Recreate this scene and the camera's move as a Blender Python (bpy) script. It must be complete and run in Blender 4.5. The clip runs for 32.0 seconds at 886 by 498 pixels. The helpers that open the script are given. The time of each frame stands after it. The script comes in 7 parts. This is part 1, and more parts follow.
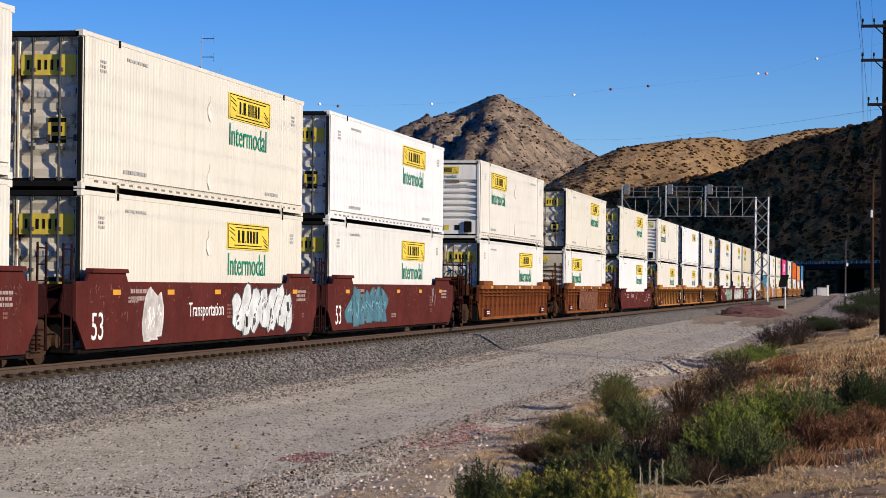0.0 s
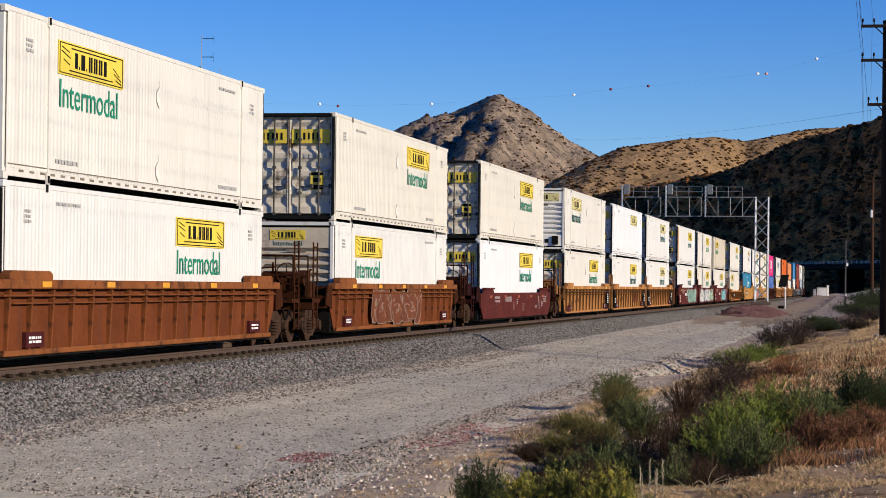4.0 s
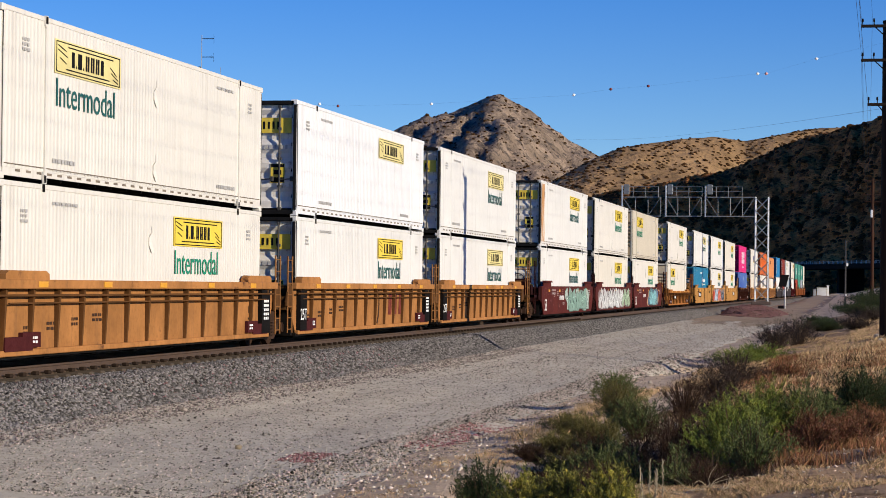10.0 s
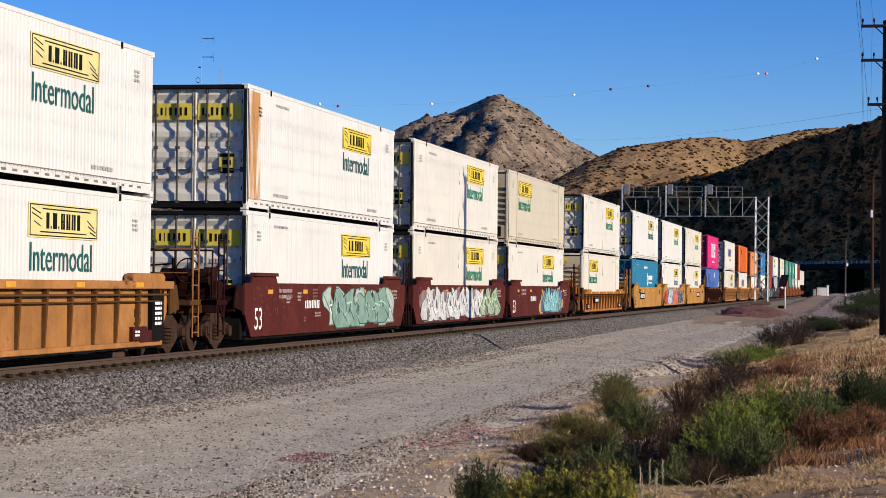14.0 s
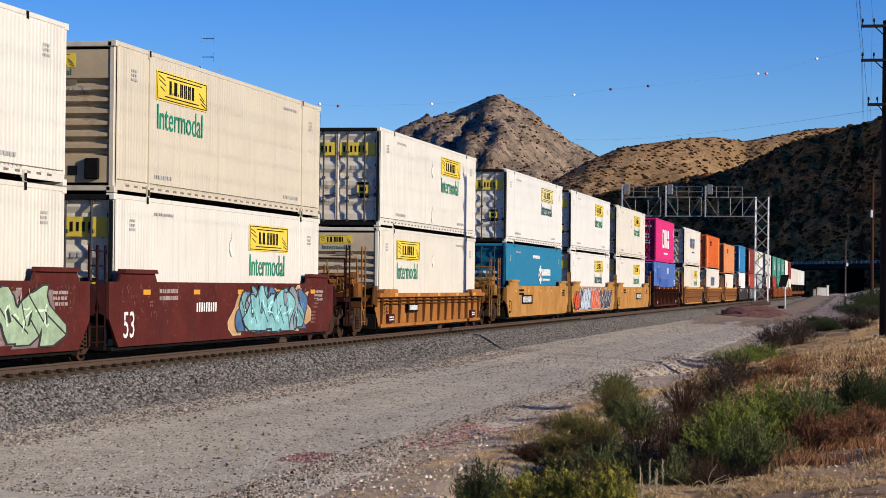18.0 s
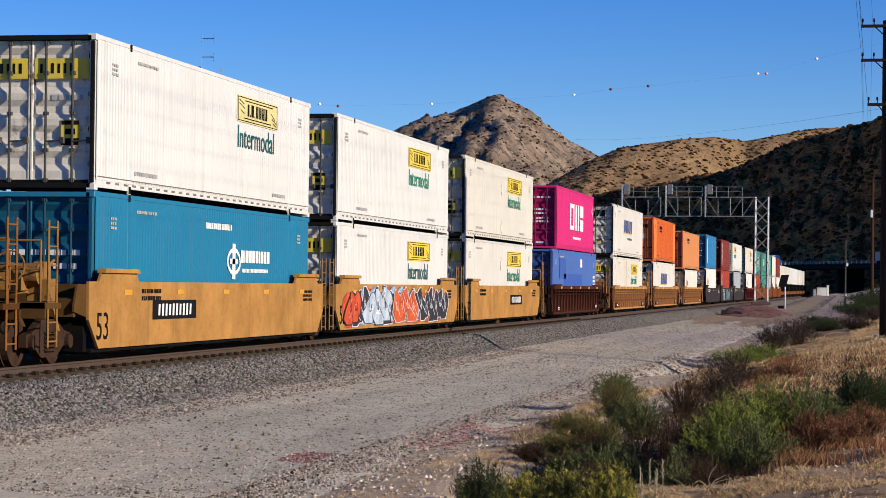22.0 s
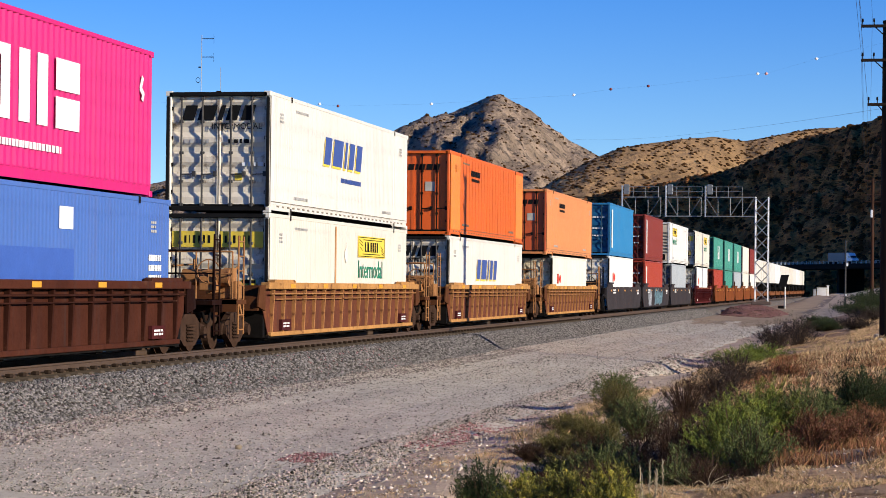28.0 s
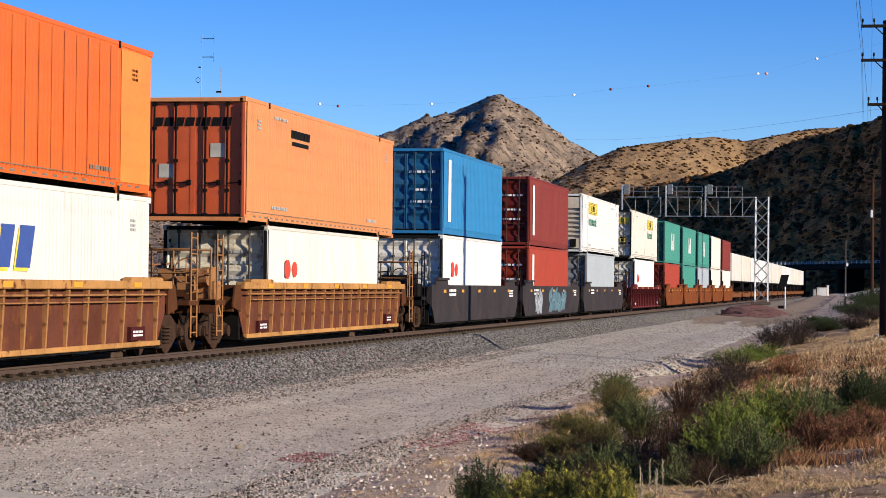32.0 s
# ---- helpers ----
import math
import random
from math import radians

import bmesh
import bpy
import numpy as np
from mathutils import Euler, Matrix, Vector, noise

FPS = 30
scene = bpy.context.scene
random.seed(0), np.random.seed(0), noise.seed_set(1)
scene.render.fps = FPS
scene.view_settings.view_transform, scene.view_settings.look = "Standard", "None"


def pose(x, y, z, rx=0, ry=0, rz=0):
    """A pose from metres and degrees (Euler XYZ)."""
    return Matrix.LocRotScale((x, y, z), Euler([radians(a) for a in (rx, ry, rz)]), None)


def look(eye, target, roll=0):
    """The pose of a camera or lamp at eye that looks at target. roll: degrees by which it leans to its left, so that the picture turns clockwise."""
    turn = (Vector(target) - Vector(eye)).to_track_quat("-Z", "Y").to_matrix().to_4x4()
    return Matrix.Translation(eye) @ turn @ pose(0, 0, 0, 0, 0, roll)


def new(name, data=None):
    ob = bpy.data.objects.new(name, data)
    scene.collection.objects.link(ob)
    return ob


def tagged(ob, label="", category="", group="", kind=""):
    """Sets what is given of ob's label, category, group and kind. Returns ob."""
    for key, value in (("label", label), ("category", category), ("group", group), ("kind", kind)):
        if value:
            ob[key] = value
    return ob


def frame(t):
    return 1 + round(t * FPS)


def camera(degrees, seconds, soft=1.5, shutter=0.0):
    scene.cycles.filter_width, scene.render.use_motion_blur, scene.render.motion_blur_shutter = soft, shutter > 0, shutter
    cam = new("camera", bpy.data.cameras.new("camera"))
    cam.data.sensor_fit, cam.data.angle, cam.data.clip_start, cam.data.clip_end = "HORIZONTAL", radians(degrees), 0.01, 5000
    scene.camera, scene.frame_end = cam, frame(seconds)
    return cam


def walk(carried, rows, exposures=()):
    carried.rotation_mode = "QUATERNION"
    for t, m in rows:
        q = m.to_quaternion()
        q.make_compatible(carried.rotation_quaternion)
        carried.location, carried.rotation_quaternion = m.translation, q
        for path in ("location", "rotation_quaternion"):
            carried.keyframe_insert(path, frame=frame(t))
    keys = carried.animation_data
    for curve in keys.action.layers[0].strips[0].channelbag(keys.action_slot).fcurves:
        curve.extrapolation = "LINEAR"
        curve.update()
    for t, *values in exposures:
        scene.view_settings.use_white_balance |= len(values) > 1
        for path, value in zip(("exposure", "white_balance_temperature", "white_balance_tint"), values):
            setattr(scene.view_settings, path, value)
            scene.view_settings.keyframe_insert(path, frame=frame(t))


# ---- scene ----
# x: to the right of the near track's centre line, y: along the track, away from the camera, z: above the rail head
cam = camera(22.2, 32.0, soft=0.8)
EYE = (15.44, 0.0, 1.5)
AIM = (EYE[0] - math.sin(radians(10.82)) * 100, EYE[1] + math.cos(radians(10.82)) * 100, EYE[2] + math.tan(radians(0.914)) * 100)
STAND = look(EYE, AIM, 0.6)
walk(cam, [(0.0, STAND), (32.0, STAND)], exposures=[(0.0, 0.32), (25.6, 0.32), (27.4, 0.58), (32.0, 0.58)])

# ---------------- light ----------------
SUN_EL, SUN_K = 16.8, 0.38
to_sun = Vector((1.0, -SUN_K, 0)).normalized() * math.cos(radians(SUN_EL)) + Vector((0, 0, math.sin(radians(SUN_EL))))
world = bpy.data.worlds.new("world")
scene.world = world
world.use_nodes = True
_n = world.node_tree.nodes
_sky = _n.new("ShaderNodeTexSky")
_sky.sky_type, _sky.sun_disc = "NISHITA", False
_sky.sun_elevation = radians(SUN_EL)
_sky.sun_rotation = math.atan2(to_sun.x, to_sun.y)
_sky.air_density, _sky.dust_density, _sky.ozone_density, _sky.altitude = 1.0, 0.0, 4.0, 900.0
_bg = _n["Background"]
_bg.inputs["Strength"].default_value = 0.111
_hs = _n.new("ShaderNodeHueSaturation")
_hs.inputs["Saturation"].default_value = 1.36
_hs.inputs["Hue"].default_value = 0.525
# clear dry air: the haze band at the horizon is thin, so low directions look up a little higher
_tc, _sep, _com = _n.new("ShaderNodeTexCoord"), _n.new("ShaderNodeSeparateXYZ"), _n.new("ShaderNodeCombineXYZ")
_mr, _mx = _n.new("ShaderNodeMapRange"), _n.new("ShaderNodeMath")
_mr.inputs[1].default_value, _mr.inputs[2].default_value, _mr.inputs[3].default_value, _mr.inputs[4].default_value = 0.0, 0.35, 0.025, 0.35
_mx.operation = "MAXIMUM"
_wl = world.node_tree.links
_wl.new(_tc.outputs["Generated"], _sep.inputs[0])
_wl.new(_sep.outputs[0], _com.inputs[0])
_wl.new(_sep.outputs[1], _com.inputs[1])
_wl.new(_sep.outputs[2], _mr.inputs[0])
_wl.new(_mr.outputs[0], _mx.inputs[0])
_wl.new(_sep.outputs[2], _mx.inputs[1])
_wl.new(_mx.outputs[0], _com.inputs[2])
_wl.new(_com.outputs[0], _sky.inputs["Vector"])
world.node_tree.links.new(_sky.outputs[0], _hs.inputs["Color"])
world.node_tree.links.new(_hs.outputs[0], _bg.inputs["Color"])
sun_data = bpy.data.lights.new("sun", "SUN")
sun_data.energy, sun_data.angle, sun_data.color = 5.0, radians(0.5), (1.0, 0.89, 0.72)
sun = new("sun", sun_data)
sun.matrix_world = look(tuple(to_sun * 200), (0, 0, 0))

# ---------------- materials ----------------
MATS = {}


def mat(name, color, rough=0.6, metal=0.0, vary=0.12, scale=3.0, bump=0.0, bscale=40.0, streak=None, spots=None, spot_at=0.62, spot_scale=1.5, coords="Object", stretch=(1, 1, 1), rand=0.0, island=0.0):
    """A surface with broad and fine variation, optional blotches of a second colour (spots) and run-down dirt (streak)."""
    if name in MATS:
        return MATS[name]
    m = bpy.data.materials.new(name)
    m.use_nodes = True
    nt = m.node_tree
    ns, ln = nt.nodes, nt.links
    bsdf = ns["Principled BSDF"]
    tc = ns.new("ShaderNodeTexCoord")
    mp = ns.new("ShaderNodeMapping")
    mp.inputs["Scale"].default_value = stretch
    ln.new(tc.outputs[coords], mp.inputs["Vector"])

    def tex(s, detail=4.0, rough_=0.6, vec=None):
        n = ns.new("ShaderNodeTexNoise")
        n.inputs["Scale"].default_value, n.inputs["Detail"].default_value, n.inputs["Roughness"].default_value = s, detail, rough_
        ln.new(vec or mp.outputs[0], n.inputs["Vector"])
        return n

    def ramp(src, lo, hi, a=0.0, b=1.0):
        r = ns.new("ShaderNodeMapRange")
        r.inputs[1].default_value, r.inputs[2].default_value, r.inputs[3].default_value, r.inputs[4].default_value = lo, hi, a, b
        ln.new(src, r.inputs[0])
        return r.outputs[0]

    def mix(a, b, fac, kind="MIX"):
        x = ns.new("ShaderNodeMix")
        x.data_type, x.blend_type = "RGBA", kind
        for sock, v in ((x.inputs[6], a), (x.inputs[7], b)):
            if isinstance(v, tuple):
                sock.default_value = (*v, 1.0)
            else:
                ln.new(v, sock)
        if isinstance(fac, float):
            x.inputs[0].default_value = fac
        else:
            ln.new(fac, x.inputs[0])
        return x.outputs[2]

    lo = tuple(c * (1 - vary) for c in color)
    hi = tuple(min(1.0, c * (1 + vary * 0.7)) for c in color)
    big = tex(scale)
    col = mix(lo, hi, ramp(big.outputs[0], 0.3, 0.7))
    fine = tex(scale * 9, 6.0, 0.7)
    col = mix(col, tuple(c * (1 - 1.4 * vary) for c in color), ramp(fine.outputs[0], 0.5, 0.8, 0.0, 0.8))
    if spots:
        sp = tex(spot_scale, 8.0, 0.72)
        col = mix(col, spots, ramp(sp.outputs[0], spot_at, spot_at + 0.1))
    if streak:
        sm = ns.new("ShaderNodeMapping")
        sm.inputs["Scale"].default_value = (3.0, 3.0, 0.12)
        ln.new(tc.outputs[coords], sm.inputs["Vector"])
        st = tex(1.0, 5.0, 0.7, sm.outputs[0])
        col = mix(col, streak, ramp(st.outputs[0], 0.52, 0.78, 0.0, 0.65))
    if rand:
        oi = ns.new("ShaderNodeObjectInfo")
        col = mix(col, mix((0.0, 0.0, 0.0), (1.0, 1.0, 1.0), oi.outputs["Random"]), rand, "OVERLAY")
    if island:
        ge = ns.new("ShaderNodeNewGeometry")
        hs = ns.new("ShaderNodeHueSaturation")
        ln.new(ramp(ge.outputs["Random Per Island"], 0.0, 1.0, 1 - island, 1 + island), hs.inputs["Value"])
        ln.new(ramp(ge.outputs["Random Per Island"], 0.0, 1.0, 0.5 + 0.05 * island, 0.5 - 0.05 * island), hs.inputs["Hue"])
        ln.new(col, hs.inputs["Color"])
        col = hs.outputs[0]
    if isinstance(col, tuple):
        bsdf.inputs["Base Color"].default_value = (*col, 1)
    else:
        ln.new(col, bsdf.inputs["Base Color"])
    bsdf.inputs["Metallic"].default_value = metal
    bsdf.inputs["Specular IOR Level"].default_value = 0.06 if rough >= 0.8 else 0.2 if rough >= 0.55 else 0.4
    ln.new(ramp(fine.outputs[0], 0.2, 0.8, max(0.05, rough - 0.1), min(1.0, rough + 0.12)), bsdf.inputs["Roughness"])
    if bump:
        bn = tex(bscale, 5.0, 0.65)
        bp = ns.new("ShaderNodeBump")
        bp.inputs["Strength"].default_value, bp.inputs["Distance"].default_value = 1.0, bump
        ln.new(bn.outputs[0], bp.inputs["Height"])
        ln.new(bp.outputs[0], bsdf.inputs["Normal"])
    MATS[name] = m
    return m


DIRT = (0.20, 0.13, 0.075)
PAINT = {
    "white": (0.588, 0.5796, 0.5502), "cream": (0.568, 0.536, 0.462), "warm": (0.576, 0.552, 0.497), "tan": (0.4872, 0.4368, 0.3444), "cool": (0.624, 0.628, 0.632),
    "teal": (0.0076, 0.152, 0.2736), "pink": (0.50, 0.0105, 0.128), "blue": (0.0532, 0.1216, 0.3572), "orange": (0.57, 0.100, 0.0085),
    "apl": (0.013, 0.150, 0.33), "darkred": (0.1596, 0.01824, 0.00912), "red": (0.2736, 0.03192, 0.01216), "green": (0.038, 0.2052, 0.1558), "grey": (0.2888, 0.3192, 0.342),
    "paleorange": (0.5472, 0.2052, 0.0684),
}


def paint(key):
    c = PAINT[key]
    return mat("paint_" + key, c, 0.45, 0.0, 0.07, 0.7, 0.0015, 6.0, streak=tuple(0.55 * a + 0.25 * b for a, b in zip(c, DIRT)), spots=tuple(0.6 * a + 0.2 * b for a, b in zip(c, DIRT)), spot_at=0.68, spot_scale=2.2)


def door_paint(key):
    """Container doors: the same paint, more stained and rusty, its tone set for the dimmer light on the ends."""
    c = PAINT[key]
    pale = min(c) > 0.3
    # k darkens coloured doors for the end's shade; tone offsets the blue sky light
    k = 1.14 if pale else 0.62
    tone = (1.0, 0.94, 0.85) if pale else (1.0, 0.85, 0.85)
    if key in ("orange", "paleorange"):
        return mat("door_" + key, (0.66, 0.105, 0.012) if key == "orange" else (0.50, 0.085, 0.022), 0.5, 0.0, 0.14, 1.2, 0.0015, 8.0, streak=(0.30, 0.06, 0.02), spots=(0.20, 0.05, 0.02), spot_at=0.62, spot_scale=1.8)
    return mat("door_" + key, tuple(k * a * w for a, w in zip(c, tone)), 0.55, 0.0, 0.16, 1.2, 0.0015, 8.0, streak=tuple(0.40 * a + 0.35 * b for a, b in zip(c, DIRT)), spots=(0.11, 0.065, 0.036) if pale else tuple(0.4 * a for a in c), spot_at=0.50 if key in ("cream", "tan") else 0.535, spot_scale=1.1)


def nose_paint(key):
    """The front wall of a container: dirty on the oldest, else paint lightened against its dim light."""
    c = PAINT[key]
    if key in ("tan", "cream", "white"):
        return mat("nose_" + key, tuple(0.82 * a * w for a, w in zip(c, (1.0, 0.87, 0.70))), 0.6, 0.0, 0.16, 1.2, 0.0015, 8.0, streak=tuple(0.4 * a + 0.4 * b for a, b in zip(c, DIRT)), spots=(0.16, 0.10, 0.06), spot_at=0.56, spot_scale=1.1)
    # 1.30: brighter than the sides to make up for the wall's weak light
    return mat("nose_" + key, tuple(min(0.8, 1.30 * a) for a in c), 0.5, 0.0, 0.08, 1.0, 0.0015, 8.0, streak=tuple(0.7 * a + 0.2 * b for a, b in zip(c, DIRT)), spots=tuple(0.5 * a + 0.2 * b for a, b in zip(c, DIRT)), spot_at=0.66, spot_scale=1.6)


def steel(key, c, patch=(0.075, 0.030, 0.016), at=0.585, scale=1.6):
    return mat("car_" + key, c, 0.84, 0.0, 0.28, 1.2, 0.002, 30.0, streak=tuple(0.35 * a + 0.02 for a in c), spots=patch, spot_at=at, spot_scale=scale)


CAR = {
    "red": (0.074, 0.0155, 0.0128), "orange": (0.150, 0.043, 0.0125), "yellow": (0.315, 0.140, 0.046), "gold": (0.345, 0.172, 0.050), "brown": (0.052, 0.0155, 0.0085),
    "rust": (0.152, 0.057, 0.0228), "slate": (0.034, 0.029, 0.031), "maroon": (0.0912, 0.0152, 0.01672), "tan": (0.305, 0.120, 0.032),
}
M_DARK = mat("dark_steel", (0.007, 0.006, 0.0055), 0.85, 0.0, 0.3, 3.0)
M_RUST = mat("rusted_steel", (0.042, 0.023, 0.015), 0.9, 0.0, 0.3, 4.0, 0.002)
M_BLACK = mat("black_paint", (0.009, 0.009, 0.0095), 0.82, 0.0, 0.2)
M_REFL = mat("reflector_orange", (0.5616, 0.2652, 0.0234), 0.4, 0.0, 0.1)
M_YEL = mat("sign_yellow", (0.6708, 0.4988, 0.0516), 0.5, 0.0, 0.12, 2.0, streak=(0.42, 0.30, 0.08))
M_PALE = mat("sign_faded_yellow", (0.6192, 0.5332, 0.2236), 0.5, 0.0, 0.12, 2.0, streak=(0.42, 0.36, 0.2))
M_GREEN = mat("lettering_green", (0.010, 0.20, 0.11), 0.5, 0.0, 0.1)
M_TEALG = mat("lettering_dark_green", (0.012, 0.085, 0.075), 0.5, 0.0, 0.1)
M_NAVY = mat("lettering_navy", (0.035, 0.070, 0.24), 0.5, 0.0, 0.1)
M_WHITE = mat("lettering_white", (0.68, 0.68, 0.663), 0.5, 0.0, 0.05)
M_STAIN = mat("rust_run", (0.44, 0.225, 0.085), 0.7, 0.0, 0.4, 1.5, streak=(0.30, 0.13, 0.05), spots=(0.56, 0.53, 0.48), spot_at=0.50, spot_scale=2.4, stretch=(1, 1.6, 0.22))
M_GREYT = mat("lettering_grey", (0.36, 0.35, 0.33), 0.5, 0.0, 0.1)
M_DULL = mat("dull_lettering", (0.30, 0.225, 0.21), 0.7, 0.0, 0.3)
M_DULLREFL = mat("dull_reflector", (0.24, 0.060, 0.026), 0.6, 0.0, 0.2)
M_MAROON = mat("maroon_plate", (0.055, 0.012, 0.012), 0.8, 0.0, 0.3)
M_PLATE = mat("dusty_plate", (0.40, 0.37, 0.31), 0.6, 0.0, 0.2)
M_FLIP = mat("cream_plate", (0.60, 0.575, 0.52), 0.6, 0.0, 0.15)
M_CHIP = mat("chipped_paint", (0.175, 0.080, 0.068), 0.85, 0.0, 0.4)
M_SEAM = mat("grimy_seam", (0.17, 0.14, 0.11), 0.8, 0.0, 0.4, 2.0)
M_GALV = mat("galvanised_steel", (0.4, 0.416, 0.432), 0.42, 0.55, 0.15, 4.0)
M_ROD = mat("dull_galvanised_rod", (0.065, 0.062, 0.06), 0.55, 0.3, 0.35, 6.0)


# ---------------- mesh helpers ----------------
def part(name, data, material, parent, label="", loc=(0, 0, 0), rot=(0, 0, 0)):
    """Link a bmesh or a ready mesh as one mesh object under a thing or a part."""
    if isinstance(data, bmesh.types.BMesh):
        me = bpy.data.meshes.new(name)
        data.to_mesh(me)
        data.free()
    else:
        me = data
    if material and not me.materials:
        me.materials.append(material)
    ob = new(name, me)
    ob.parent = parent
    ob.location, ob.rotation_euler = loc, [radians(a) for a in rot]
    if label:
        ob["label"] = label
    return ob


def mesh_of(name, bm, material=None, smooth=False):
    me = bpy.data.meshes.new(name)
    bm.to_mesh(me)
    bm.free()
    if material:
        me.materials.append(material)
    if smooth:
        me.polygons.foreach_set("use_smooth", [True] * len(me.polygons))
    return me


def box(bm, x0, y0, z0, x1, y1, z1, bevel=0.0):
    r = bmesh.ops.create_cube(bm, size=1.0, matrix=Matrix.Translation(((x0 + x1) / 2, (y0 + y1) / 2, (z0 + z1) / 2)) @ Matrix.Diagonal((abs(x1 - x0), abs(y1 - y0), abs(z1 - z0), 1)))
    if bevel:
        es = list({e for v in r["verts"] for e in v.link_edges})
        bmesh.ops.bevel(bm, geom=es, offset=bevel, segments=1, affect="EDGES")
    return bm


def boxes(*specs, bevel=0.0):
    bm = bmesh.new()
    for s in specs:
        box(bm, *s, bevel=bevel)
    return bm


def rod(bm, a, b, r, n=8, r2=None):
    """A round bar from a to b."""
    a, b = Vector(a), Vector(b)
    d = b - a
    m = Matrix.Translation((a + b) / 2) @ d.to_track_quat("Z", "Y").to_matrix().to_4x4()
    bmesh.ops.create_cone(bm, cap_ends=True, segments=n, radius1=r, radius2=r if r2 is None else r2, depth=d.length, matrix=m)
    return bm


def prism(bm, pts, x0, x1):
    """A plate with the outline pts (y, z), from x0 to x1."""
    a = [bm.verts.new((x0, y, z)) for y, z in pts]
    b = [bm.verts.new((x1, y, z)) for y, z in pts]
    n = len(pts)
    bm.faces.new(a[::-1])
    bm.faces.new(b)
    for i in range(n):
        bm.faces.new((a[i], a[(i + 1) % n], b[(i + 1) % n], b[i]))
    bmesh.ops.recalc_face_normals(bm, faces=bm.faces)
    return bm


def sheet(bm, prof, v0, v1, place):
    """A folded sheet: prof is a list of (u, depth), drawn from v0 to v1; place(u, depth, v) gives the point."""
    a = [bm.verts.new(place(u, d, v0)) for u, d in prof]
    b = [bm.verts.new(place(u, d, v1)) for u, d in prof]
    for i in range(len(prof) - 1):
        bm.faces.new((a[i], a[i + 1], b[i + 1], b[i]))
    return bm


def waves(u0, u1, period, depth, land=0.5):
    """Trapezoid folds between u0 and u1."""
    n = max(1, round((u1 - u0) / period))
    p = (u1 - u0) / n
    s = p * (1 - land) / 4
    out = [(u0, 0.0)]
    for i in range(n):
        a = u0 + i * p
        out += [(a + p * land / 2 - s * 0 + 1e-4, 0.0), (a + p * land / 2 + 2 * s, -depth), (a + p * land + 2 * s, -depth), (a + p - 1e-4, 0.0)]
    out.append((u1, 0.0))
    return out


TEXTS = {}


def lettering(word, size, material, key=""):
    """Flat letters in the yz plane, reading along +y when seen from +x, as a mesh with its middle at the origin."""
    k = (word, size, material.name)
    if k not in TEXTS:
        cu = bpy.data.curves.new("letters", "FONT")
        cu.body, cu.size, cu.align_x, cu.align_y, cu.extrude, cu.resolution_u = word, size, "CENTER", "CENTER", 0.002, 3
        tmp = new("letters", cu)
        dg = bpy.context.evaluated_depsgraph_get()
        me = bpy.data.meshes.new_from_object(tmp.evaluated_get(dg))
        bpy.data.objects.remove(tmp)
        me.transform(Matrix(((0, 0, 1, 0), (1, 0, 0, 0), (0, 1, 0, 0), (0, 0, 0, 1))))
        me.materials.clear()
        me.materials.append(material)
        TEXTS[k] = me
    return TEXTS[k]


# ---------------- ground and distance ----------------
def smooth(a, b, v):
    q = max(0.0, min(1.0, (v - a) / (b - a)))
    return q * q * (3 - 2 * q)


def fbm(x, y, z=0.0, octaves=5):
    return noise.fractal(Vector((x, y, z)), 1.0, 2.0, octaves, noise_basis="PERLIN_ORIGINAL")


def ditch(x, y):
    """A wash that cuts the road's edge."""
    w = x + 0.2 * fbm(x * 0.9, y * 0.25, 4.0)
    along = smooth(60, 67, y) * (1 - smooth(72, 88, y))
    return along * (0.58 * smooth(8.2, 9.7, w) * (1 - smooth(11.0, 12.4, w)) + 0.08 * smooth(6.0, 8.6, x) * (1 - smooth(9.5, 10.5, x)))


def bank(x, y):
    """The earth under everything: a bench for the track and the road, and a low bank on which the camera stands."""
    z = -1.05 + 0.25 * (1 - smooth(3, 9, x))
    far = smooth(60, 160, y)
    w = x + 0.5 * fbm(x * 0.25, y * 0.12)
    rise = smooth(8.6, 17.0, w)
    z += 0.06 * smooth(8.4, 9.4, w) + 0.80 * max(0.0, min(1.0, (w - 8.8) / 8.2)) + rise * 0.0038 * max(0.0, min(y, 120) - 18)
    z += rise * 0.10 * fbm(x * 0.6, y * 0.6) + 0.03 * smooth(8.2, 9.0, x) * fbm(x * 2.2, y * 2.2)
    v = y - 0.5 * (x - 13.5) + 0.5 * fbm(x * 0.5, y * 0.5, 5.0)
    z -= 0.50 * smooth(22.3, 24.3, v) * (1 - smooth(27.5, 36.0, v)) * smooth(10.6, 12.2, x) * (1 - smooth(13.4, 14.5, x))
    z -= 0.10 * smooth(12, 14, x) * (1 - smooth(14.6, 15.6, x)) * 0.3 * (1 - smooth(36, 60, y))
    z -= ditch(x, y)
    z += 0.9 * far * smooth(9, 30, x)
    z += 1.4 * smooth(200, 390, y) * smooth(2.5, 6.5, x)
    z += smooth(20, 80, x) * 6 * smooth(-50, 200, y)
    return z


def grid_mesh(name, xs, ys, height):
    verts = [(x, y, height(x, y)) for y in ys for x in xs]
    n = len(xs)
    faces = [(j * n + i, j * n + i + 1, (j + 1) * n + i + 1, (j + 1) * n + i) for j in range(len(ys) - 1) for i in range(n - 1)]
    me = bpy.data.meshes.new(name)
    me.from_pydata(verts, [], faces)
    me.polygons.foreach_set("use_smooth", [True] * len(faces))
    return me


def steps(*runs):
    """Coordinates from runs (start, end, step)."""
    out = []
    for a, b, s in runs:
        v = a
        while v < b - 1e-6:
            out.append(v)
            v += s
    out.append(runs[-1][1])
    return out


